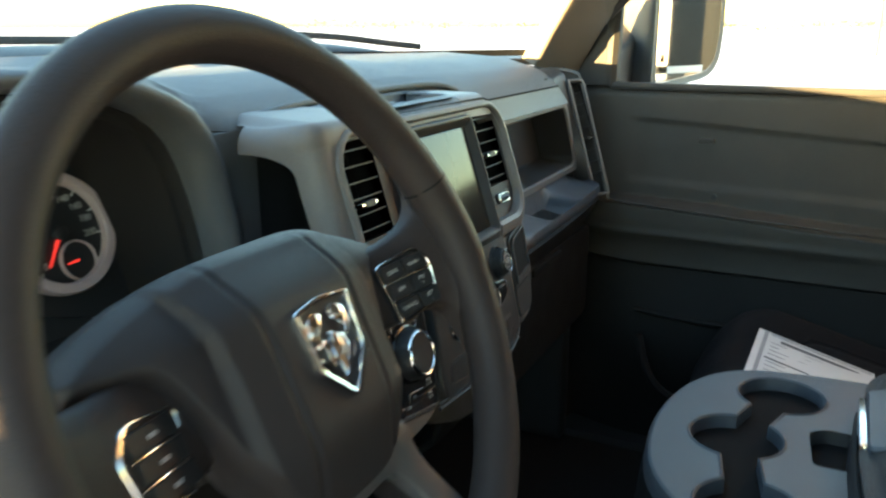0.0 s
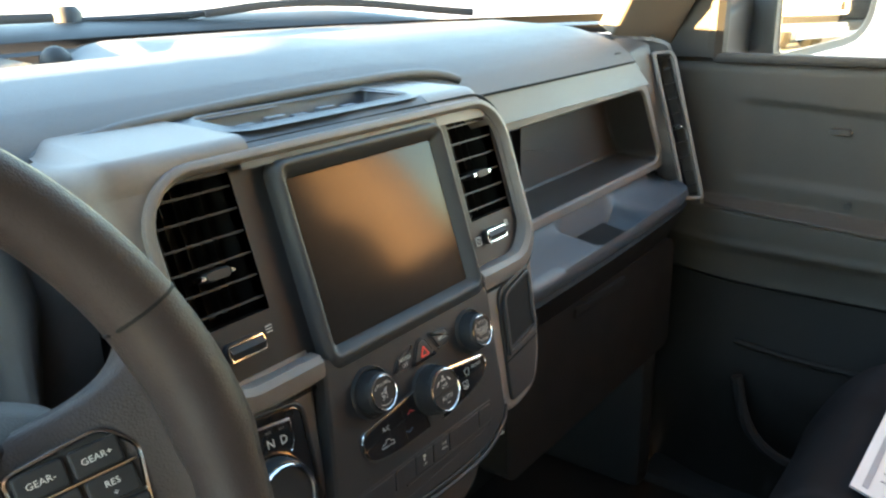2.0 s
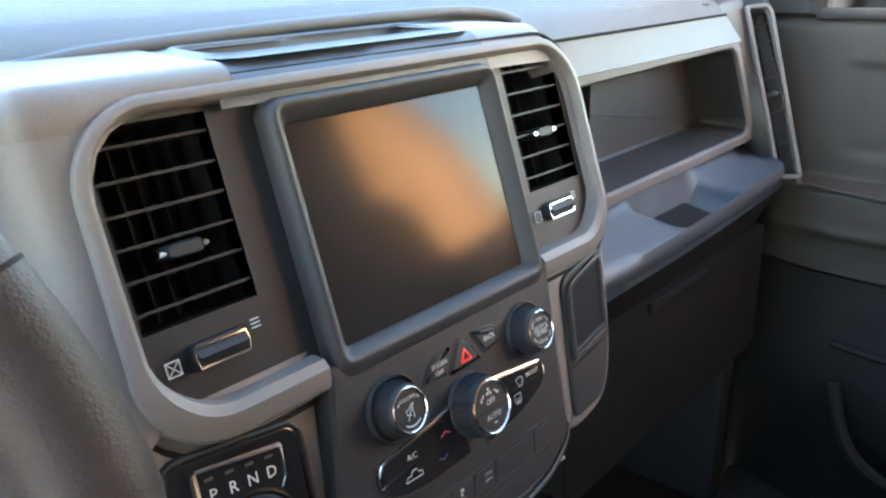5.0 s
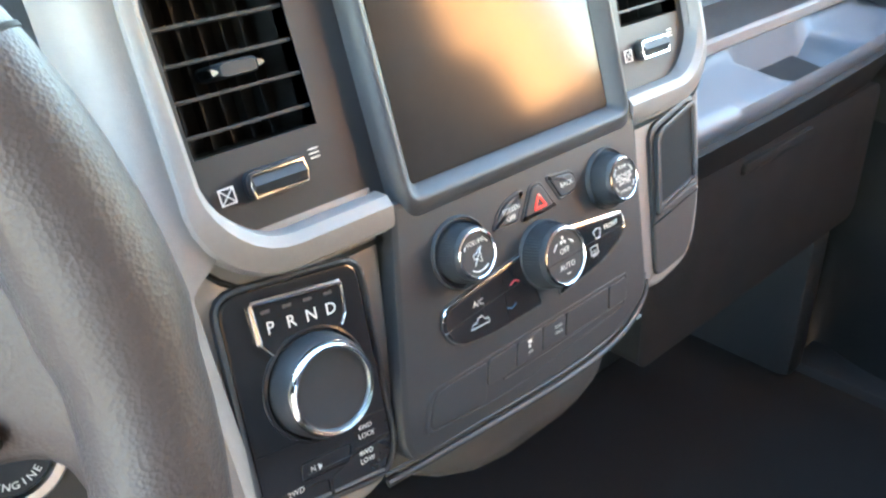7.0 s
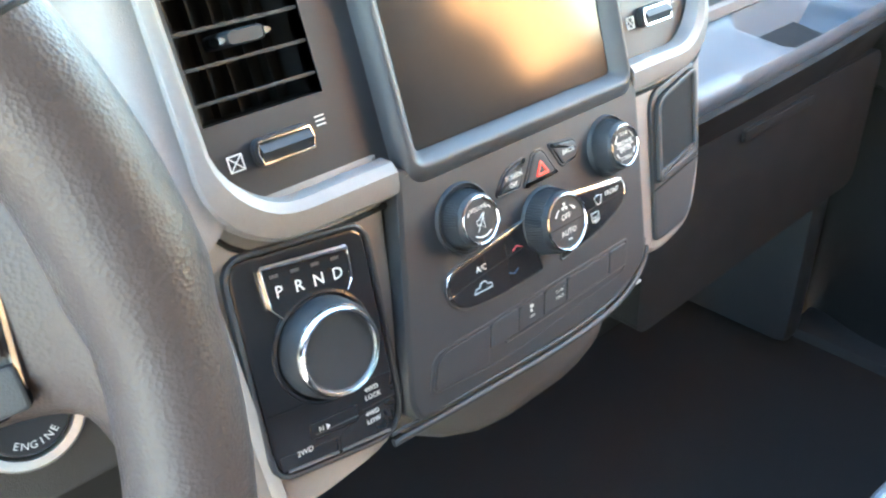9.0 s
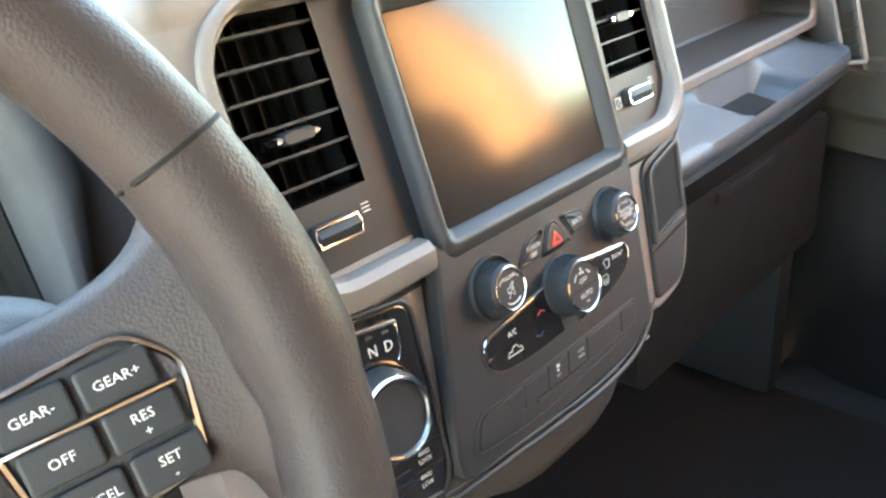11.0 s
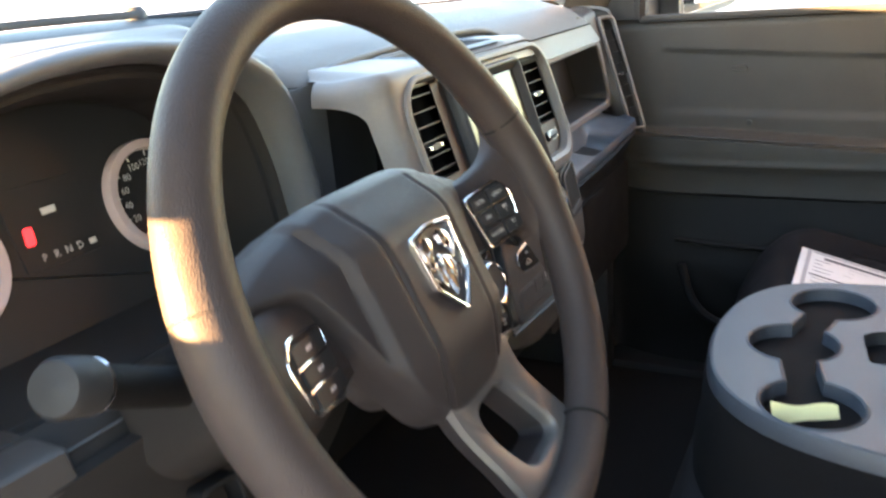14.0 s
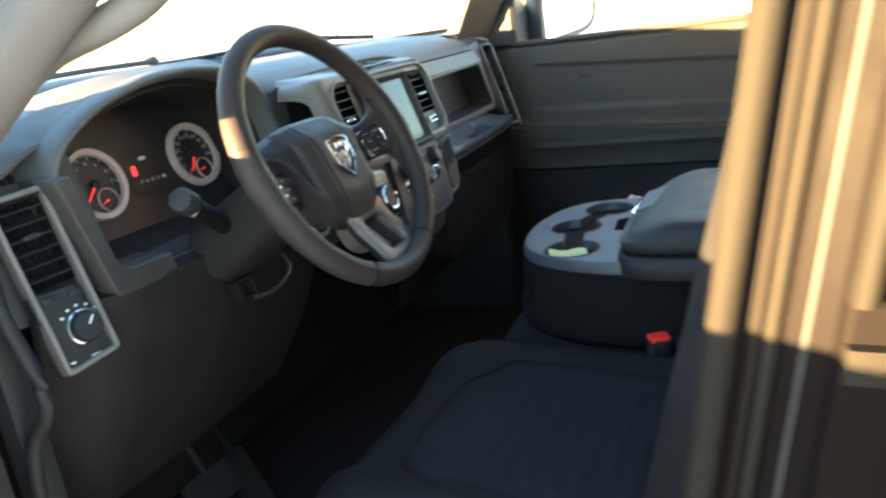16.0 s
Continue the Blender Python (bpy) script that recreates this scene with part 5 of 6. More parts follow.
# climate keys on both sides of the fan knob
CLIM = {-1: soften([(-0.0205, -0.1935), (-0.0890, -0.2022), (-0.0925, -0.2150), (-0.0835, -0.2262), (-0.0560, -0.2296), (-0.0150, -0.2285)], [0.002, 0.006, 0.008, 0.010, 0.012, 0.002]),
        1: soften([(0.0150, -0.1915), (0.0735, -0.1990), (0.0755, -0.2085), (0.0690, -0.2165), (0.0440, -0.2245), (0.0030, -0.2298)], [0.002, 0.005, 0.006, 0.010, 0.012, 0.002])}
for s, c in CLIM.items():
    cs = part("climate_panel", plate(c, 0.0, 0.0056, 0.0012), GLOSS, st, "gloss black climate panel", m=ST)
    part("recess", frame_ring(inset(c, s * -0.0016 if s > 0 else -0.0016), inset(c, -0.0002), 0.003, 0.0050, 0.0006, 0.002), SATIN, cs, m=ST)
    edge = [p for p in c if p[1] > -0.2105]
    edge.sort(key=lambda p: s * p[0])
    part("bright_trim", tube([(x, v + 0.0005, 0.0056) for x, v in edge], 0.0008, 6), CHROME, cs, "thin chrome edge", m=ST)
    q0, q1 = ((-0.0870, -0.2140), (-0.0300, -0.2085)) if s < 0 else ((0.0250, -0.2085), (0.0700, -0.2075))
    part("joint", tube([(*q0, 0.0056), (*q1, 0.0056)], 0.0003, 4), BLACK, cs, m=ST)
    for q in ((-0.060, -0.042) if s < 0 else (0.044,)):
        part("joint", tube([(q, c[0][1] - 0.006, 0.0056), (q - 0.002, -0.2260, 0.0056)], 0.0003, 4), BLACK, cs, m=ST)
    if s < 0:
        lettering("lettering", "A/C", 0.0052, PRINT, ST @ T(-0.0640, -0.2075, 0.0059, -4), cs)
        part("symbol", tube([(-0.0735, -0.2205, 0.0059), (-0.0715, -0.2180, 0.0059), (-0.0685, -0.2180, 0.0059), (-0.0670, -0.2158, 0.0059), (-0.0635, -0.2155, 0.0059), (-0.0620, -0.2180, 0.0059), (-0.0590, -0.2185, 0.0059), (-0.0590, -0.2210, 0.0059)], 0.0003, 4, True), PRINT, cs, m=ST)
        for x, y, d, mat in ((-0.0335, -0.2065, 1, RED), (-0.0400, -0.2200, -1, CLIMBLUE)):
            part("symbol", tube([(x - 0.004, y - d * 0.001, 0.0059), (x, y + d * 0.001, 0.0059), (x + 0.004, y - d * 0.001, 0.0059)], 0.00035, 4), mat, cs, m=ST)
    else:
        lettering("lettering", "FRONT", 0.0044, PRINT, ST @ T(0.0605, -0.2035, 0.0059, -2), cs)
        part("symbol", tube([(0.0440, -0.2075, 0.0059), (0.0420, -0.2025, 0.0059), (0.0455, -0.2012, 0.0059), (0.0495, -0.2022, 0.0059), (0.0475, -0.2075, 0.0059)], 0.0003, 4, True), PRINT, cs, m=ST)
        part("symbol", tube([(0.0365, -0.2170, 0.0059), (0.0365, -0.2115, 0.0059), (0.0435, -0.2115, 0.0059), (0.0435, -0.2170, 0.0059)], 0.0003, 4, True), PRINT, cs, m=ST)
        for q in range(3):
            part("symbol", tube([(0.0382 + 0.0017 * q, -0.2185, 0.0059), (0.0382 + 0.0017 * q, -0.2140, 0.0059)], 0.00025, 4), PRINT, cs, m=ST)
part("bright_tip", box(-0.0925, -0.0875, -0.2155, -0.2142, 0.0050, 0.0062, 0.0004), CHROME, st, m=ST)
part("bright_tip", box(0.0712, 0.0752, -0.2098, -0.2086, 0.0050, 0.0062, 0.0004), CHROME, st, m=ST)

# switch row: a deep blank cubby, then five narrow switches
row = part("switch_bank", frame_ring(soften([(-0.112, -0.2415), (-0.122, -0.2640), (-0.060, -0.2700), (0.062, -0.2625), (0.0695, -0.2405)], [0.008, 0.006, 0.02, 0.01, 0.004]),
                                     soften([(-0.1085, -0.2428), (-0.1190, -0.2630), (-0.060, -0.2690), (0.061, -0.2615), (0.0675, -0.2418)], [0.008, 0.006, 0.02, 0.01, 0.004]), 0.001, 0.0048, 0.0005, 0.0042), SATIN, st, m=ST)
part("blank_cover", plate(soften([(-0.1080, -0.2432), (-0.1180, -0.2625), (-0.0745, -0.2655), (-0.0672, -0.2436)], [0.008, 0.006, 0.003, 0.0025]), 0.001, 0.0052, 0.0006), SATIN, row, m=ST)
for k, (a, b2) in enumerate(((-0.0664, -0.0424), (-0.0416, -0.0192), (-0.0184, 0.0030), (0.0038, 0.0470), (0.0478, 0.0665))):
    q = part("switch", plate(soften([(a, -0.2434), (a - 0.005, -0.2575), (b2 - 0.005, -0.2575), (b2, -0.2430)], 0.0025), 0.001, 0.0056, 0.0006), SATIN, row, m=ST)
    if k == 1:
        part("symbol", joined(box(-0.0335, -0.0305, -0.2475, -0.2455, 0.0055, 0.0058), box(-0.0340, -0.0322, -0.2500, -0.2482, 0.0055, 0.0058)), PRINT, row, m=ST)
        lettering("lettering", "OFF", 0.0026, PRINT, ST @ T(-0.0335, -0.2528, 0.0059), row)
    if k == 2:
        lettering("lettering", "TOW", 0.0030, PRINT, ST @ T(-0.0060, -0.2478, 0.0059), row)
        lettering("lettering", "HAUL", 0.0030, PRINT, ST @ T(-0.0065, -0.2514, 0.0059), row)
part("row_ledge", tube([(-0.058, -0.2592, 0.0045), (0.000, -0.2588, 0.0045), (0.062, -0.2572, 0.0045)], 0.0009, 6), SATIN, row, m=ST)
for dv, r_ in ((0.0, 0.0024), (0.0052, 0.0012)):
    part("lower_lip", tube(spline([(-0.150, -0.2775 + dv, 0.001), (-0.10, -0.2800 + dv, 0.003), (-0.008, -0.2845 + dv, 0.004), (0.050, -0.2820 + dv, 0.002), (0.085, -0.2700 + dv, -0.001), (0.096, -0.258 + dv, -0.003)], 5), r_, 8), SATIN, st, m=ST)
part("lip_end", box(0.073, 0.079, -0.2790, -0.2770, -0.001, 0.0016, 0.0006), SILVER, st, "small bright clip", m=ST)
part("underside_pod", loops([[(-0.022 + x * s, -0.02 + y, z) for x, y in rrect(-0.115, 0.115, -0.055, 0.12, 0.055)] for s, y0, z in ((1.0, 0, 1.095), (0.995, 0, 1.083), (0.97, 0, 1.070), (0.92, 0, 1.059), (0.84, 0, 1.052), (0.7, 0, 1.047), (0.45, 0, 1.044))]), TRIMDARK, st, "rounded grained underside", angle=70)

# side panel with an open pocket
rp = soften([(0.108, -0.140), (0.094, -0.262), (0.110, -0.272), (0.160, -0.262), (0.182, -0.222), (0.203, -0.140)], [0.004, 0.01, 0.02, 0.02, 0.02, 0.006])
part("pocket_panel", plate(rp, -0.08, -0.006, 0.004), TAUPE, st, "taupe side panel", m=ST)
po = soften([(0.130, -0.156), (0.108, -0.262), (0.152, -0.258), (0.176, -0.218), (0.190, -0.144)], [0.012, 0.008, 0.012, 0.014, 0.010])
part("pocket_frame", plate(po, -0.02, -0.003, 0.002), SATIN, st, "dark pocket frame", m=ST)
pw = soften([(0.134, -0.161), (0.121, -0.219), (0.172, -0.211), (0.186, -0.1485)], [0.010, 0.003, 0.003, 0.009])
part("pocket_rim", frame_ring(inset(pw, -0.0005), inset(pw, 0.0035), -0.006, 0.0005, 0.0012, -0.012), SATIN, st, "raised rim of the pocket", m=ST)
# Flat black sheet stands in for the shaded depth of the pocket.
part("pocket_dark_sheet", plate([(0.1380, -0.1640), (0.1255, -0.2160), (0.1690, -0.2090), (0.1815, -0.1530)], -0.0026, -0.0016, 0.0002), BLACK, st, "flat black sheet for the dark inside of the pocket", m=ST)
part("pocket_sill", plate(soften([(0.1245, -0.2115), (0.1235, -0.2160), (0.1700, -0.2080), (0.1705, -0.2030)], 0.001), -0.003, 0.0002, 0.0008), SATIN, st, m=ST)
part("panel_joint", tube([(0.114, -0.2245, -0.0028), (0.174, -0.2155, -0.0028)], 0.0007, 4), BLACK, st, m=ST)

# ---- shifter panel beside the wheel ----
SH = ST @ T(-0.0045, 0.0046, -0.006)
sp_ = thing("rotary_shifter_panel", (-0.165, -0.02, 1.08), "gloss black rotary gear selector panel in taupe trim", "gear selector")
tp = soften([(-0.258, -0.128), (-0.262, -0.262), (-0.215, -0.292), (-0.142, -0.286), (-0.126, -0.266), (-0.1005, -0.128)], [0.01, 0.03, 0.03, 0.02, 0.014, 0.003])
part("trim_panel", plate(tp, -0.06, 0.0, 0.003), TAUPE, sp_, "taupe trim panel", m=SH)
gp = soften([(-0.2025, -0.1512), (-0.2120, -0.2650), (-0.1420, -0.2780), (-0.1325, -0.2640), (-0.1240, -0.1612)], [0.012, 0.010, 0.012, 0.008, 0.010])
part("panel", plate(gp, -0.004, 0.003, 0.0015), GLOSS, sp_, "gloss black panel", m=SH)
part("panel_edge", frame_ring(inset(gp, -0.0032), inset(gp, 0.0), -0.004, 0.0042, 0.0016), SATIN, sp_, "raised black edge", m=SH)
pr = soften([(-0.1872, -0.1602), (-0.1880, -0.1800), (-0.1830, -0.1880), (-0.1450, -0.1905), (-0.1398, -0.1840), (-0.1372, -0.1682)], [0.003, 0.003, 0.003, 0.003, 0.003, 0.004])
part("letter_window", plate(pr, 0.002, 0.0042, 0.0006), GLOSS, sp_, m=SH)
part("bright_trim", tube([(-0.1885, -0.1800, 0.0044), (-0.1878, -0.1605, 0.0046), (-0.1868, -0.1596, 0.0046), (-0.1385, -0.1672, 0.0046), (-0.1372, -0.1688, 0.0046)], [0.0016, 0.0012, 0.0014, 0.0016, 0.0008], 8), CHROME, sp_, "bright chrome edge", m=SH)
part("bright_line", tube([(-0.1372, -0.1688, 0.0044), (-0.1392, -0.1840, 0.0044), (-0.1432, -0.1892, 0.0044)], 0.0005, 6), CHROME, sp_, m=SH)
part("bright_line", tube([(-0.1885, -0.1800, 0.0044), (-0.1832, -0.1882, 0.0044)], 0.0005, 6), CHROME, sp_, m=SH)
for k, s in enumerate("PRND"):
    lettering("letter", s, 0.0088, PRINT, SH @ T(-0.1808 + 0.0113 * k, -0.1745 - 0.0014 * k, 0.0046, -5), sp_)
    part("led", turned(box(-0.1832 + 0.0116 * k, -0.1785 + 0.0116 * k, -0.1668 - 0.0015 * k, -0.1652 - 0.0015 * k, 0.0042, 0.0045), -6, -0.181 + 0.0116 * k, -0.166 - 0.0015 * k), DARK, sp_, m=SH)
KS = SH @ T(-0.1655, -0.2120, 0.003)
part("selector_collar", lathe([(0.0305, 0), (0.0300, 0.0014), (0.0285, 0.0018), (0.0275, 0.001)], 48, False), GLOSS, sp_, m=KS)
kn = part("selector_knob", lathe([(0.0268, 0.0), (0.0266, 0.003), (0.0256, 0.0105), (0.0236, 0.0150), (0.0226, 0.0162), (0.0205, 0.0162), (0.0200, 0.0152), (0.0, 0.0146)], 56), SATIN, sp_, "black rotary gear knob", m=KS)
part("ring", lathe([(0.0240, 0.0142), (0.0236, 0.0162), (0.0222, 0.0176), (0.0208, 0.0172), (0.0202, 0.0158)], 56, False), CHROME, kn, "chrome ring", m=KS)
for text, x, y, s in (("4WD", -0.1475, -0.2465, 0.0039), ("LOCK", -0.1479, -0.2510, 0.0039), ("4WD", -0.1510, -0.2598, 0.0039), ("LOW", -0.1515, -0.2643, 0.0039), ("2WD", -0.1945, -0.2585, 0.0042), ("N", -0.1822, -0.2520, 0.0040)):
    lettering("lettering", text, s, PRINT, SH @ T(x, y, 0.0043, -6), sp_)
part("symbol", plate([(-0.1790, -0.2508), (-0.1790, -0.2544), (-0.1768, -0.2528)], 0.0040, 0.0043, 0.0001), PRINT, sp_, m=SH)
part("joint", tube([(-0.2080, -0.2320, 0.003), (-0.1320, -0.2440, 0.003)], 0.0004, 4), BLACK, sp_, m=SH)
part("joint", tube([(-0.1560, -0.2560, 0.003), (-0.1338, -0.2575, 0.003)], 0.0004, 4), BLACK, sp_, m=SH)
part("neutral_button", plate(soften([(-0.1875, -0.2468), (-0.1895, -0.2560), (-0.1605, -0.2600), (-0.1578, -0.2508)], 0.002), 0.002, 0.0040, 0.0007), GLOSS, sp_, m=SH)
part("joint", tube([(-0.1860, -0.2535, 0.0041), (-0.1600, -0.2568, 0.0041)], 0.0003, 4), SATIN, sp_, m=SH)
for o in ([(-0.2085, -0.2545), (-0.2095, -0.2640), (-0.1765, -0.2705), (-0.1750, -0.2620), (-0.1890, -0.2590)], [(-0.1738, -0.2622), (-0.1752, -0.2708), (-0.1430, -0.2762), (-0.1350, -0.2640), (-0.1352, -0.2580), (-0.1560, -0.2580)]):
    b = part("drive_button", plate(soften(o, 0.0022), 0.001, 0.0036, 0.0007), GLOSS, sp_, m=SH)
part("bright_line", tube([(-0.2060, -0.2640, 0.0036), (-0.1768, -0.2698, 0.0036)], 0.0009, 6), SPOKE, sp_, m=SH)
part("bright_line", tube([(-0.1742, -0.2702, 0.0036), (-0.1435, -0.2752, 0.0036)], 0.0009, 6), SPOKE, sp_, m=SH)

# engine start button
EB = place((-0.301, 0.010, 1.156), (1, 0.0, 0), (0, 0.35, 1))
eb = thing("engine_start_button", (-0.300, 0.010, 1.12), "round engine start button with a silver ring", "button")
part("button", lathe([(0.0205, 0), (0.0205, 0.006), (0.019, 0.0072), (0.012, 0.0066), (0, 0.0062)], 36), SATIN, eb, m=EB)
part("ring", lathe([(0.0280, -0.002), (0.0280, 0.006), (0.0265, 0.0075), (0.0225, 0.0070), (0.0212, 0.0)], 40, False), SILVER, eb, "silver ring", m=EB)
for k, c in enumerate("ENGINE"):
    a = radians(-90 + 15 * (k - 2.5))
    lettering("letter", c, 0.0052, WHITE, EB @ T(0.0150 * math.cos(a), 0.0150 * math.sin(a), 0.0076, 15 * (k - 2.5)), eb)
part("switch_carrier", plate(rrect(-0.035, 0.045, -0.05, 0.05, 0.01), -0.03, -0.002, 0.003), DARK, dash, m=EB)

# ---- steering wheel ----
RAKE = 24.5
WC = Vector((-0.4745, -0.170, 1.307))
WM = place(WC, (1, 0, 0), (0, math.sin(radians(RAKE)), math.cos(radians(RAKE))))
sw = thing("steering_wheel", WC, "dark four-spoke steering wheel with grained rim", "steering wheel")
RIM = 0.189


def rim_mesh():
    rings = []
    for k in range(96):
        a = 2 * math.pi * k / 96
        thick = 0.0165 + 0.002 * math.exp(-((math.degrees(a) - 0) / 25) ** 2) + 0.002 * math.exp(-((math.degrees(a) - 180) / 25) ** 2)
        ring = []
        for j in range(16):
            b = 2 * math.pi * j / 16
            r = RIM + thick * math.cos(b)
            ring.append((r * math.cos(a), r * math.sin(a), thick * 1.05 * math.sin(b)))
        rings.append(ring)
    rings.append(rings[0])
    bm = loops(rings, cap=False)
    bmesh.ops.remove_doubles(bm, verts=bm.verts[:], dist=1e-6)
    return bm


part("rim", rim_mesh(), LEATHER, sw, "grained dark grey rim", m=WM)
for a in (20, 167, 297, 243):
    part("rim_seam", tube([((RIM + 0.0172 * math.cos(b)) * math.cos(radians(a)), (RIM + 0.0172 * math.cos(b)) * math.sin(radians(a)), 0.0178 * math.sin(b)) for b in [2 * math.pi * j / 16 for j in range(16)]], 0.0011, 5, True), BLACK, sw, m=WM)

# airbag cover: a domed shield with wings over the side spokes
half = [(0.0, 0.066), (0.055, 0.064), (0.110, 0.050), (0.142, 0.034), (0.143, 0.020), (0.100, 0.016), (0.088, -0.010), (0.074, -0.050), (0.048, -0.098), (0.020, -0.108)]
hub_o = soften(half[1:] + [(-x, y) for x, y in reversed(half[1:])], [0.03, 0.03, 0.012, 0.006, 0.012, 0.02, 0.03, 0.02, 0.012] + [0.012, 0.02, 0.03, 0.02, 0.012, 0.006, 0.012, 0.03, 0.03], 4)


def ramp(x, a, b):
    return min(1, max(0, (x - a) / (b - a)))


def cover_height(x, y):
    """Relief of the cover: a flat raised panel between two creases, bevelled facets, then falling to the wings."""
    c = 0.041 + 0.08 * max(0, y) - 0.06 * max(0, -y - 0.04)
    ax = abs(x)
    groove = 0.0022 * math.exp(-((ax - c) / 0.0022) ** 2)
    return (-0.004 - 0.007 * ramp(ax, c, c + 0.026) - groove - 0.008 * ramp(ax, c + 0.026, c + 0.030) - 0.020 * step(ax, c + 0.028, 0.145)
            - 0.026 * step(y, 0.018, 0.068) - 0.016 * step(-y, 0.05, 0.11))


def span(x):
    """Lower and upper edge of the cover at x."""
    ys = []
    k = len(hub_o)
    for i in range(k):
        (x0, y0), (x1, y1) = hub_o[i], hub_o[(i + 1) % k]
        if min(x0, x1) <= x <= max(x0, x1) and x0 != x1:
            ys.append(y0 + (y1 - y0) * (x - x0) / (x1 - x0))
    return min(ys), max(ys)


def cover_mesh():
    xs = sorted({s * v for s in (-1, 1) for v in [0.0025 * k for k in range(58)] + [0.0405, 0.0395, 0.0435]})
    bm = bmesh.new()
    cols = []
    for x in xs:
        y0, y1 = span(x)
        col = []
        for j in range(49):
            v = 0.5 - 0.5 * math.cos(math.pi * j / 48)
            y = y0 + (y1 - y0) * v
            d = min(y - y0, y1 - y, (0.1425 - abs(x)) * 1.2)
            col.append(bm.verts.new((x, y, cover_height(x, y) - 0.010 * (1 - min(1, d / 0.009)) ** 2)))
        cols.append(col)
    for a, b in zip(cols, cols[1:]):
        for j in range(48):
            bm.faces.new((a[j], b[j], b[j + 1], a[j + 1]))
    rim = [e for e in bm.edges if e.is_boundary]
    for g in bmesh.ops.extrude_edge_only(bm, edges=rim)["geom"]:
        if isinstance(g, bmesh.types.BMVert):
            g.co.z = min(-0.05, g.co.z - 0.02)
            g.co.x *= 0.99
    return bm


part("airbag_cover", cover_mesh(), HUB, sw, "dark domed airbag cover with two creases", m=WM @ T(0.008, 0.006, 0), angle=40)
for x, y in ((0.078, 0.008), (0.060, -0.050)):
    part("embossed_mark", plate(rrect(-0.0035, 0.0035, -0.0035, 0.0035, 0.001), -0.002, 0.0006, 0.0003), SPOKE, sw, m=WM @ T(x + 0.008, y + 0.006, cover_height(x, y)))
EMM = WM @ T(0.013, -0.003, -0.010) @ Matrix.Diagonal((1.02, 1.12, 1, 1))
em = soften([(-0.027, 0.022), (0, 0.026), (0.027, 0.022), (0.024, -0.012), (0.0, -0.034), (-0.024, -0.012)], [0.004, 0.01, 0.004, 0.004, 0.006, 0.004])
part("emblem", frame_ring(em, inset(em, 0.0032), 0.002, 0.0105, 0.0016), CHROME, sw, "chrome shield outline", m=EMM)
part("emblem_field", plate(inset(em, 0.003), 0.002, 0.0055, 0.001), GLOSS, sw, m=EMM)


def facet(pts, ridge, h):
    """A raised chip: its outline rising to a ridge line."""
    bm = bmesh.new()
    base = [bm.verts.new((x, y, 0.005)) for x, y in pts]
    mid = [bm.verts.new((x * 0.8 + ridge[0] * 0.2, y * 0.8 + ridge[1] * 0.2, 0.005 + h * 0.6)) for x, y in pts]
    tip = bm.verts.new((*ridge, 0.005 + h))
    for i in range(len(pts)):
        j = (i + 1) % len(pts)
        bm.faces.new((base[i], base[j], mid[j], mid[i]))
        bm.faces.new((mid[i], mid[j], tip))
    bm.faces.new(base)
    return bm


chips = [facet(soften([(-0.0035, 0.006), (0.0035, 0.006), (0.0055, -0.010), (0.0, -0.023), (-0.0055, -0.010)], 0.002, 2), (0, -0.008), 0.0075)]
for q in (-1, 1):
    chips += [facet(soften([(q * 0.003, 0.016), (q * 0.010, 0.0195), (q * 0.0185, 0.015), (q * 0.0195, 0.004), (q * 0.013, -0.004), (q * 0.0125, 0.004), (q * 0.006, 0.009)], 0.002, 2), (q * 0.0125, 0.011), 0.0065),
              facet(soften([(q * 0.0065, 0.004), (q * 0.0110, 0.001), (q * 0.0105, -0.010), (q * 0.0060, -0.016)], 0.0015, 2), (q * 0.0085, -0.005), 0.0050),
              facet(soften([(q * 0.0150, -0.006), (q * 0.0185, -0.004), (q * 0.0150, -0.013), (q * 0.0105, -0.016)], 0.001, 2), (q * 0.0145, -0.010), 0.0035)]
part("emblem_shape", joined(*chips), CHROME, sw, "plain chrome relief", m=EMM, angle=25)


def strip(name, pts, widths, mat, label):
    path = spline(pts, 6)
    rings = []
    for i, p in enumerate(path):
        f = i / (len(path) - 1)
        w = widths[0] + (widths[1] - widths[0]) * f ** (widths[2] if len(widths) > 2 else 1)
        t = (path[min(i + 1, len(path) - 1)] - path[max(i - 1, 0)])
        o = Vector((-t.y, t.x, 0)).normalized()
        rings.append([p + o * w * a + Vector((0, 0, b)) for a, b in ((-1, -0.014), (-1, -0.003), (-0.9, 0.003), (-0.6, 0.006), (0.6, 0.006), (0.9, 0.003), (1, -0.003), (1, -0.014))])
    return part(name, loops(rings), mat, sw, label, m=WM, angle=50)


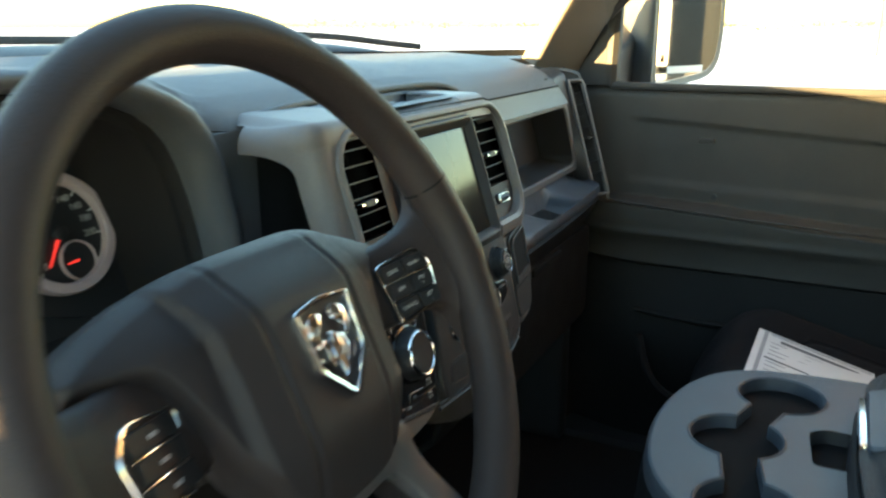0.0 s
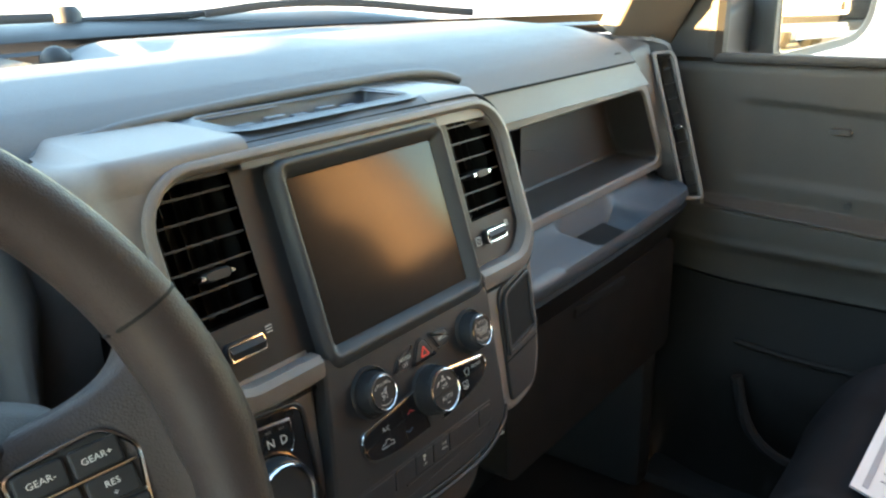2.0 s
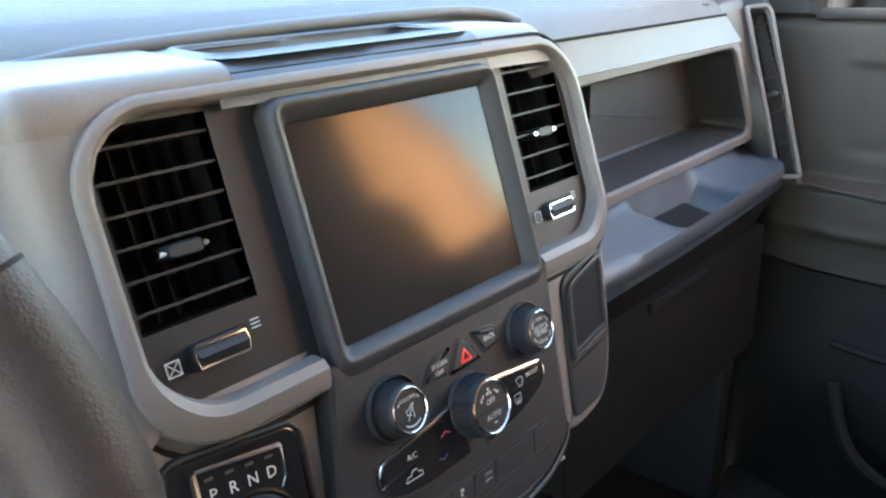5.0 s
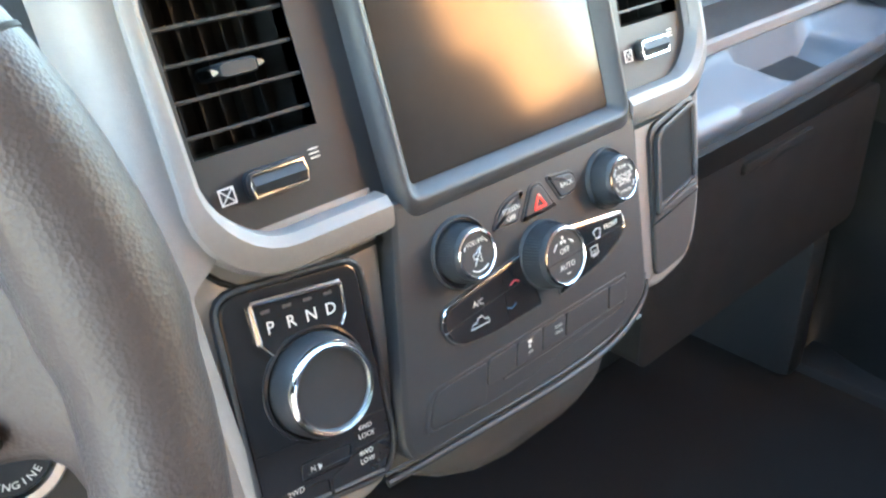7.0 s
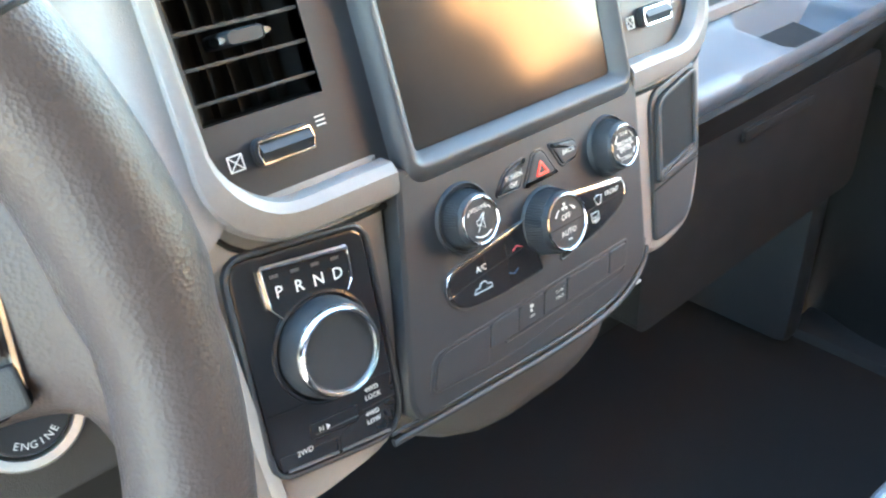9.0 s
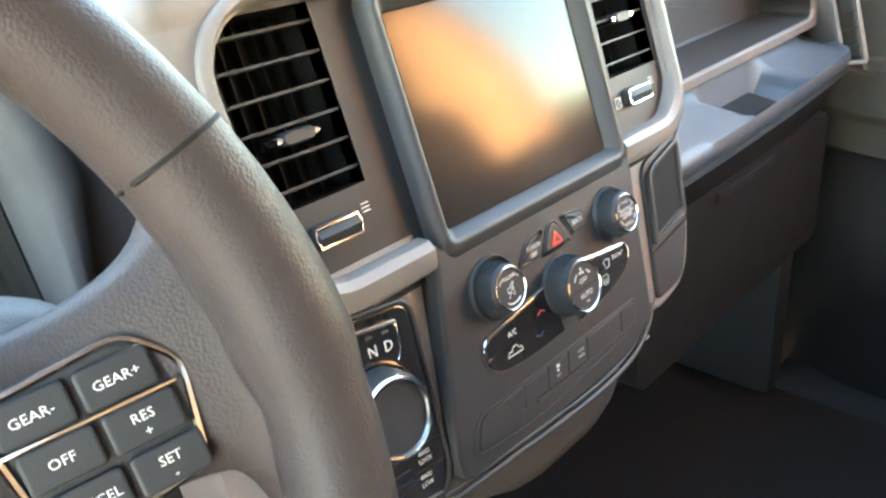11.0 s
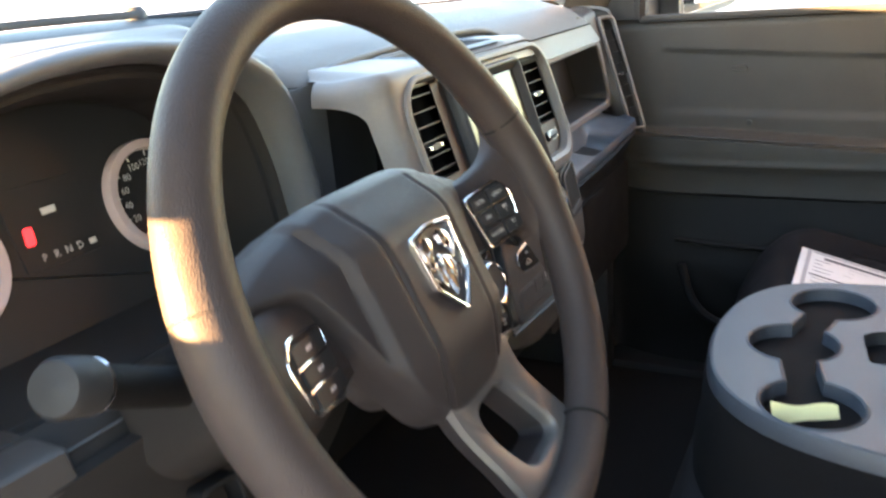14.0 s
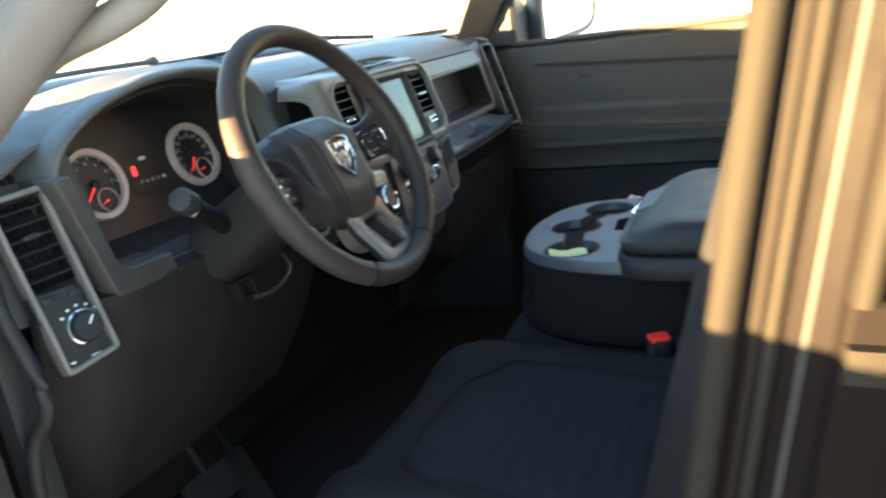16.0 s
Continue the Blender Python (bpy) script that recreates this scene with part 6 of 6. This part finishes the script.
for s in (-1, 1):
    strip("side_spoke", [(s * 0.060, 0.006 * (s > 0), -0.050), (s * 0.10, 0.006 * s, -0.040), (s * 0.135, 0.006 if s > 0 else -0.010, -0.030), (s * 0.165, 0.008 * s, -0.014), (s * 0.177, 0.008 * s, -0.006)], (0.030 if s > 0 else 0.036, 0.078 if s > 0 else 0.044, 7), LEATHER, "dark side spoke flaring into the rim")
    PM = WM @ T(0.135 if s > 0 else -0.107, 0.001 if s > 0 else -0.015, -0.019 if s > 0 else -0.033) @ Matrix.Rotation(radians(-s * 16), 4, "Y") @ Matrix.Diagonal((0.94, 0.90, 1, 1))
    bo_ = soften([(-s * 0.027, 0.022), (s * 0.016, 0.026), (s * 0.029, 0.012), (s * 0.024, -0.022), (-s * 0.020, -0.028)], 0.006)
    bp_ = part("button_pod", plate(bo_, -0.012, 0.0, 0.002), SATIN, sw, "black button pod", m=PM)
    part("bright_trim", tube([(x, y, 0.0004) for x, y in bo_], 0.0013, 6, True), CHROME, bp_, "chrome outline", m=PM)
    for r_ in range(3):
        y0 = 0.0075 - 0.0155 * r_
        for c_ in range(2 if s > 0 else 1):
            x0, wd = (-0.0235 + 0.0235 * c_ + 0.002 * r_, 0.0215) if s > 0 else (-0.0215 + 0.002 * r_, 0.043)
            part("button", plate(rrect(x0, x0 + wd, y0, y0 + 0.0135, 0.002), -0.002, 0.0026, 0.001), SATIN, bp_, m=PM)
            words = ((("GEAR-", "GEAR+"), ("OFF", "RES"), ("CANCEL", "SET"))[r_][c_]) if s > 0 else ""
            if words:
                lettering("lettering", words, 0.0044, PRINT, PM @ T(x0 + wd / 2, y0 + (0.0085 if words in ("RES", "SET") else 0.0068), 0.003), bp_)
                if words in ("RES", "SET"):
                    lettering("lettering", "+" if words == "RES" else "-", 0.0044, PRINT, PM @ T(x0 + wd / 2, y0 + 0.0035, 0.003), bp_)
            else:
                part("symbol", box(x0 + wd / 2 - 0.004, x0 + wd / 2 + 0.004, y0 + 0.0055, y0 + 0.0080, 0.0025, 0.0029), INK, bp_, m=PM)
        if s > 0 and r_ == 0:
            part("bright_bar", box(-0.0245, 0.0255, y0 - 0.0017, y0 - 0.0004, 0.0, 0.0027, 0.0004), CHROME, bp_, m=PM)
        if s < 0 and r_:
            part("bright_bar", box(-0.022, 0.021, y0 + 0.0135, y0 + 0.0152, 0.0, 0.0026, 0.0005), CHROME, bp_, m=PM)


def lower_spoke():
    """Frame below the cover with an open middle, rising towards the rim."""
    outer = soften([(-0.036, -0.076), (0.074, -0.076), (0.070, -0.098), (0.100, -0.178), (-0.016, -0.178), (-0.028, -0.115)], [0.01, 0.01, 0.03, 0.006, 0.006, 0.03], 4)
    inner = soften([(-0.006, -0.103), (0.040, -0.101), (0.050, -0.118), (0.064, -0.158), (0.008, -0.160), (-0.005, -0.128)], [0.012, 0.014, 0.01, 0.014, 0.014, 0.01], 4)
    lift = lambda y: -0.022 + 0.014 * step(-y, 0.10, 0.175)
    rings = [[(x, y, lift(y) + dn) for x, y in inset(src, d)] for src, d, dn in ((outer, 0.0, -0.002), (outer, 0.003, 0.002), (outer, 0.005, 0.0025), (inner, -0.003, 0.0025), (inner, -0.001, 0.001), (inner, 0, -0.002), (inner, 0.0005, -0.009))]
    # Side walls split off to take a darker colour in place of shade.
    liner = [[(x, y, lift(y) + dn) for x, y in inset(inner, d)] for d, dn in ((0.0004, -0.008), (0.002, -0.030))]
    side = [[(x, y, lift(y) + dn) for x, y in inset(outer, d)] for d, dn in ((0.0006, -0.001), (0.003, -0.014))]
    return loops(rings, cap=False), joined(loops(liner, cap=False), loops(side, cap=False))


spoke_frame, spoke_shaded_sides = lower_spoke()
part("lower_spoke", spoke_frame, SPOKE, sw, "grey lower spoke with an open centre", m=WM)
part("spoke_shaded_sides", spoke_shaded_sides, HUB, sw, "sides of the spoke frame, coloured dark for shade", m=WM)
part("lower_cover", loops([[(x, y, n) for x, y in soften([(-0.05, -0.04), (0.05, -0.04), (0.03, -0.080), (-0.03, -0.080)], 0.02)] for n in (-0.085, -0.055, -0.05)]), HUB, sw, m=WM)

# column, stalk, levers
co = thing("steering_column", (-0.47, 0.02, 1.2), "dark plastic steering column shroud with stalk", "steering column")
CM = WM
part("shroud", loops([[(x * w, y * h - 0.006 * k, -0.080 - 0.045 * k) for x, y in soften([(-1, 0.7), (1, 0.7), (1.05, -0.6), (0.5, -1), (-0.5, -1), (-1.05, -0.6)], 0.4, 4)] for k, (w, h) in enumerate(((0.062, 0.056), (0.068, 0.058), (0.072, 0.060), (0.075, 0.062), (0.078, 0.064)))]), KNEE, co, m=CM)
part("stalk_arm", tube([(-0.530, 0.008, 1.215), (-0.581, -0.010, 1.244), (-0.642, -0.031, 1.280)], [0.015, 0.014, 0.013], 14), LOWER, co, "black stalk")
SK = Matrix.Translation((-0.640, -0.030, 1.279)) @ Vector((-0.81, -0.29, 0.42)).to_track_quat("Z", "Y").to_matrix().to_4x4()
part("stalk_end", lathe([(0.015, 0.0), (0.0172, 0.002), (0.0175, 0.026), (0.015, 0.031), (0.0, 0.033)], 24), RUBBER, co, "fat dark stalk end", m=SK)
part("stalk_ring", lathe([(0.0155, -0.003), (0.0168, -0.002), (0.0155, 0.0)], 24, False), CHROME, co, "bright ring", m=SK)
part("trailer_plug", frame_ring(rrect(-0.018, 0.018, -0.016, 0.016, 0.005), rrect(-0.012, 0.013, -0.011, 0.011, 0.003), -0.02, 0.004, 0.003), LOWER, co, "small black connector", m=place((-0.527, 0.004, 1.116), (1, -0.2, 0), (0, 0.3, 1)))
part("lower_edge", tube(spline([(-0.552, -0.03, 1.112), (-0.515, -0.045, 1.113), (-0.47, -0.04, 1.13), (-0.44, 0.0, 1.15)], 5), 0.004, 8), SATIN, co)

for name, x, y, z, w in (("brake_pedal", -0.50, 0.20, 0.72, 0.055), ("accelerator_pedal", -0.36, 0.24, 0.62, 0.03)):
    pe = thing(name, (x, y, z), "black rubber pedal in the dark footwell", "pedal")
    part("pad", plate(rrect(-w, w, -0.035 if w > 0.04 else -0.09, 0.035 if w > 0.04 else 0.09, 0.01), -0.01, 0.006, 0.004), BLACK, pe, m=place((x, y, z), (1, 0, 0), (0, 0.5, 1)))
    part("arm", tube([(x, y + 0.01, z + 0.02), (x, y + 0.10, z + 0.2), (x, y + 0.2, z + 0.4), (x, 0.505, z + 0.5)], 0.007, 8), BLACK, pe)

# ---- centre console (folded middle seat) ----
cn = thing("centre_console", (0.035, -0.55, 0.85), "folded centre console with three cup holders and armrest", "console")
ctop = soften([(-0.168, -0.62), (-0.185, -0.48), (-0.150, -0.35), (-0.075, -0.282), (0.06, -0.262), (0.18, -0.288), (0.245, -0.345), (0.262, -0.46), (0.262, -0.62)], [0.01, 0.06, 0.06, 0.06, 0.08, 0.05, 0.05, 0.05, 0.01], 5)
CUPS = [(-0.100, -0.388, 0.051), (0.041, -0.360, 0.051), (0.172, -0.398, 0.051)]


def chain(r_add=0.0, neck=0.020):
    """Outline of three round openings joined by short necks."""
    c = [Vector((x, y)) for x, y, r in CUPS]
    r = CUPS[0][2] + r_add
    al = math.degrees(math.asin((neck + r_add) / r))
    ang = lambda a, b: math.degrees(math.atan2((b - a).y, (b - a).x))

    def arc(i, a0, a1, n):
        while a1 < a0:
            a1 += 360
        return [tuple(c[i] + r * Vector((math.cos(radians(a0 + (a1 - a0) * k / n)), math.sin(radians(a0 + (a1 - a0) * k / n))))) for k in range(n + 1)]

    return (arc(0, ang(c[0], c[1]) + al, ang(c[0], c[1]) - al, 24) + arc(1, ang(c[1], c[0]) + al, ang(c[1], c[2]) - al, 10)
            + arc(2, ang(c[2], c[1]) + al, ang(c[2], c[1]) - al, 24) + arc(1, ang(c[1], c[2]) + al, ang(c[1], c[0]) - al, 10))


def cup_top():
    """Top plate with its openings."""
    bm = bmesh.new()
    edges = []
    outs = [inset(ctop, 0.004), chain(), soften([(0.012, -0.478), (0.012, -0.440), (0.085, -0.433), (0.10, -0.450), (0.10, -0.478)], 0.008)]
    for o in outs:
        vs = [bm.verts.new((x, y, 1.038)) for x, y in o]
        edges += [bm.edges.new((vs[i], vs[(i + 1) % len(vs)])) for i in range(len(vs))]
    bmesh.ops.triangle_fill(bm, use_beauty=True, edges=edges)
    return bm, outs


ct, outs = cup_top()
part("top_plate", ct, CONSOLE, cn, "blue-grey plastic cup holder plate")
part("top_edge", loops([[(x, y, 1.038) for x, y in inset(ctop, 0.004)], [(x, y, 1.0365) for x, y in inset(ctop, 0.001)], [(x, y, 1.030) for x, y in inset(ctop, -0.002)], [(x, y, 1.018) for x, y in inset(ctop, -0.003)]], cap=False), CONSOLE, cn)
part("cup_rim", loops([[(x, y, z) for x, y in chain(d)] for d, z in ((0.0025, 1.0382), (0.0005, 1.0398), (-0.0015, 1.038), (-0.002, 1.020))], cap=False), CONSOLE, cn)
part("cup_well", loops([[(x, y, z) for x, y in chain(d)] for d, z in ((-0.001, 1.032), (-0.003, 0.985), (-0.006, 0.968), (-0.010, 0.966))], cap="end"), BLACK, cn, "deep black cup well")
for cx, cy, r in CUPS:
    part("cup_mat", lathe([(r * 0.86, 0.9665), (r * 0.86, 0.969), (r * 0.8, 0.970), (0.0, 0.970)], 24), RUBBER, cn, "black rubber mat", m=T(cx, cy))
slot = outs[-1]
part("slot", loops([[(x, y, 1.0385) for x, y in slot], [(x, y, 1.02) for x, y in inset(slot, 0.002)], [(x, y, 1.012) for x, y in inset(slot, 0.006)]], cap="end"), RUBBER, cn, "small moulded slot")
part("body", loops([[(x, y, z) for x, y in inset(ctop, d)] for d, z in ((-0.001, 1.022), (-0.006, 1.005), (-0.010, 0.96), (-0.016, 0.92), (-0.016, 0.895), (-0.008, 0.885))]), SIDECLOTH, cn, "black cloth-covered console body")
ao = soften([(-0.185, -0.95), (-0.195, -0.53), (-0.17, -0.492), (0.0, -0.482), (0.19, -0.492), (0.235, -0.53), (0.240, -0.95)], [0.03, 0.05, 0.04, 0.04, 0.05, 0.05, 0.03], 5)
part("armrest_base", loops([[(x, y, z) for x, y in inset(ao, d)] for d, z in ((-0.010, 1.016), (-0.012, 1.034), (-0.008, 1.046), (-0.002, 1.052))]), VINYL, cn, "dark vinyl armrest base")
dip = lambda y, z: z - 0.020 * step(y, -0.585, -0.490) * step(z, 1.075, 1.095)
part("armrest", loops([[(x, y, dip(y, z)) for x, y in inset(ao, d)] for d, z in ((0.003, 1.052), (-0.003, 1.060), (-0.004, 1.072), (0.001, 1.086), (0.006, 1.094), (0.012, 1.100))]
                      + [[(0.022 + (x - 0.022) * q, -0.72 + (y + 0.72) * q, dip(-0.72 + (y + 0.72) * q, z)) for x, y in inset(ao, 0.012)] for q, z in ((0.96, 1.1045), (0.90, 1.1075), (0.82, 1.1090), (0.75, 1.1095), (0.66, 1.1100), (0.5, 1.1100), (0.3, 1.1100), (0.1, 1.1100))]), VINYL, cn, "padded dark vinyl armrest lid", angle=60)
part("armrest_stitch", tube([(0.035 + (x - 0.022) * 0.72, -0.755 + (y + 0.72) * 0.72, dip(-0.755 + (y + 0.72) * 0.72, 1.1096)) for x, y in inset(ao, 0.012)], 0.0012, 5, True), SATIN, cn)
part("armrest_seam", tube([(x, y, 1.053) for x, y in inset(ao, -0.003)], 0.0018, 5, True), BLACK, cn)
LT = place((0.058, -0.510, 1.0835), (-1, 0, 0), (0, -0.95, 0.28))
la = part("latch", loops([[(x, y, n) for x, y in inset(rrect(-0.072, 0.074, -0.024, 0.028, 0.008), d)] for d, n in ((0, -0.03), (0, 0.003), (0.003, 0.006))]), CONSOLE, cn, "grey armrest latch", m=LT)
part("latch_strip", box(-0.004, 0.118, -0.488, -0.479, 1.056, 1.0785, 0.003), CHROME, la, "bright metal strip")

yp = thing("yellow_paper", (-0.10, -0.40, 0.99), "crumpled pale yellow paper slip in the cup holder", "paper")
part("sheet", grid(lambda u, v: Vector((-0.138 + 0.020 * v + 0.030 * u, -0.360 - 0.062 * u + 0.01 * v, 0.990 + 0.052 * v - 0.008 * u + 0.0025 * math.sin(u * 7 + v * 2))), [k / 10 for k in range(11)], [k / 6 for k in range(7)], 0.0008), YELLOW, yp)
part("folded_corner", grid(lambda u, v: Vector((-0.118 + 0.03 * v, -0.362 - 0.03 * u, 0.998 + 0.038 * u * v + 0.004 * math.sin(u * 5))), [k / 6 for k in range(7)], [k / 5 for k in range(6)], 0.0008), YELLOW, yp)


# ---- seats ----
def seat(name, x0, x1, front, top, label, fall):
    ob = thing(name, ((x0 + x1) / 2, front - 0.3, 0.55), label, "seat", "front seats")
    w = x1 - x0

    def cushion(u, v):
        """Bolstered cushion: rounded front corners, a roll along the front and a lower middle."""
        x = x0 + w * u
        e = abs(2 * u - 1)
        y = front - 0.075 * step(e, 0.55, 1.0) ** 1.5 - 0.55 * v
        side = 0.030 * math.exp(-((e - 0.74) / 0.20) ** 2) - 0.115 * step(e, 0.80, 1.0) ** 1.4
        roll = -0.15 * (1 - min(1, v / 0.22)) ** 2.4
        return Vector((x, y, top - 0.035 + side + roll - fall * v))

    part("cushion", grid(cushion, [k / 48 for k in range(49)], [k / 44 for k in range(45)], 0.06), FABRIC, ob, "dark cloth seat cushion", angle=70)

    def insert(u, v):
        """Centre cloth with a rounded front, set a little lower along its seam."""
        e = abs(2 * u - 1)
        p = cushion(0.19 + 0.62 * u, 0.26 + 0.12 * step(e, 0.45, 1.0) ** 2 + (0.70 - 0.12 * step(e, 0.45, 1.0) ** 2) * v)
        rim = min(1, (1 - e) * 9) * min(1, v * 14)
        return p + Vector((0, 0, -0.004 + 0.012 * math.sqrt(max(0, rim)) + 0.0010 * math.sin(v * 70) * rim))

    part("centre_insert", grid(insert, [k / 36 for k in range(37)], [k / 80 for k in range(81)], 0.012), FABRIC2, ob, "woven charcoal centre cloth", angle=70)
    seam = [cushion(0.19 + 0.62 * u, 0.26 + 0.12 * step(abs(2 * u - 1), 0.45, 1.0) ** 2) + Vector((0, 0.004, 0.001)) for u in [k / 24 for k in range(25)]]
    seam = [cushion(0.19, 0.9 - 0.5 * k / 8) + Vector((-0.003, 0, 0.001)) for k in range(8)] + seam + [cushion(0.81, 0.4 + 0.5 * k / 8) + Vector((0.003, 0, 0.001)) for k in range(1, 9)]
    part("seam", tube(seam, 0.0028, 6), FABRIC, ob)
    part("base", box(x0 + 0.05, x1 - 0.05, front - 0.55, front - 0.12, 0.56, top - 0.10, 0.03), FABRIC, ob)

    def back(u, v):
        x = x0 + 0.01 + (w - 0.02) * u
        e = abs(2 * u - 1)
        z = top - 0.08 + 0.62 * v
        y = front - 0.53 - 0.16 * v
        bol = 0.055 * math.exp(-((e - 0.80) / 0.16) ** 2) - 0.09 * step(e, 0.88, 1.0) - 0.05 * step(v, 0.9, 1.0)
        return Vector((x, y + bol, z))

    part("backrest", grid(back, [k / 30 for k in range(31)], [k / 24 for k in range(25)], 0.10), FABRIC, ob, "dark cloth backrest", angle=70)
    part("headrest", box((x0 + x1) / 2 - 0.13, (x0 + x1) / 2 + 0.13, front - 0.82, front - 0.71, top + 0.58, top + 0.76, 0.04, 3), FABRIC, ob)
    return ob


seat("driver_seat", -0.775, -0.195, -0.120, 0.935, "dark charcoal cloth driver seat with bolsters", 0.03)
seat("passenger_seat", 0.275, 0.835, -0.215, 0.982, "dark charcoal cloth passenger seat with woven centre", 0.14)
ms = thing("middle_seat", (0.04, -0.45, 0.54), "dark cloth middle seat cushion under the console", "seat", "front seats")


def middle(u, v):
    """Low cushion, rolled over along its front."""
    e = abs(2 * u - 1)
    return Vector((-0.205 + 0.475 * u, -0.195 - 0.02 * e ** 3 - 0.60 * v, 0.893 - 0.30 * (1 - min(1, v / 0.13)) ** 2.6 - 0.02 * e ** 6))


part("cushion", grid(middle, [k / 20 for k in range(21)], [(k / 40) ** 1.4 for k in range(41)], 0.05), FABRIC, ms, angle=70)
part("base", box(-0.18, 0.25, -0.78, -0.26, 0.54, 0.845, 0.02), FABRIC, ms)
bs = thing("rear_bench", (0, -1.3, 0.6), "dark cloth rear bench seat", "seat")
part("cushion", box(-0.78, 0.78, -1.45, -1.08, 0.70, 0.90, 0.05, 3), FABRIC, bs)
part("backrest", box(-0.78, 0.78, -1.60, -1.46, 0.85, 1.42, 0.05, 3), FABRIC, bs)

bk = thing("seat_belt_buckle", (-0.205, -0.553, 0.885), "black seat belt buckle with red release button", "buckle")
BK = place((-0.205, -0.553, 0.912), (0.55, -0.83, 0.0), (-0.12, 0.0, 1))
part("body", plate(rrect(-0.017, 0.017, -0.06, 0.0, 0.005), -0.011, 0.011, 0.003), RUBBER, bk, m=BK)
part("release_button", plate(rrect(-0.0165, 0.0165, -0.001, 0.009, 0.003), -0.0105, 0.0105, 0.003), RED, bk, "red release button", m=BK)

# booklet on the passenger seat
bl = thing("booklet", (0.59, -0.42, 0.925), "white printed paper form on the passenger seat", "paper")
BL = place((0.690, -0.332, 0.934), (-1, 0.02, -0.015), (-0.03, -0.965, -0.26))
part("sheet", grid(lambda u, v: Vector((0.26 * u, 0.205 * v, 0.002 * math.sin(u * 5) * v)), [k / 12 for k in range(13)], [k / 10 for k in range(11)], 0.0025), PAPER, bl, m=BL)


def print_bar(name, x0, x1, y0, y1, mat):
    part(name, joined(*[box(x0, x1, y0, y1, n, n + 0.0006) for n in (0.0028, -0.0034)]), mat, bl, m=BL)


print_bar("printed_margin", 0.004, 0.250, 0.011, 0.018, INK)
for x in (0.006, 0.011):
    print_bar("printed_rule", x, x + 0.0016, 0.022, 0.200, INK)
print_bar("title_bar", 0.024, 0.035, 0.042, 0.178, GREYINK)
print_bar("dark_bar", 0.118, 0.123, 0.022, 0.098, GREYINK)
print_bar("dark_bar", 0.112, 0.118, 0.112, 0.190, GREYINK)
for k in range(11):
    x0, y0 = 0.046 + 0.0175 * k, 0.026
    while y0 < 0.175 and k not in (4,):
        n = 0.010 + 0.026 * abs(math.sin(7.3 * k + 90 * y0))
        print_bar("printed_bar", x0, x0 + 0.0020, y0, min(y0 + n, 0.190), INK)
        y0 += n + 0.016 + 0.030 * abs(math.cos(5 * k + 40 * y0))
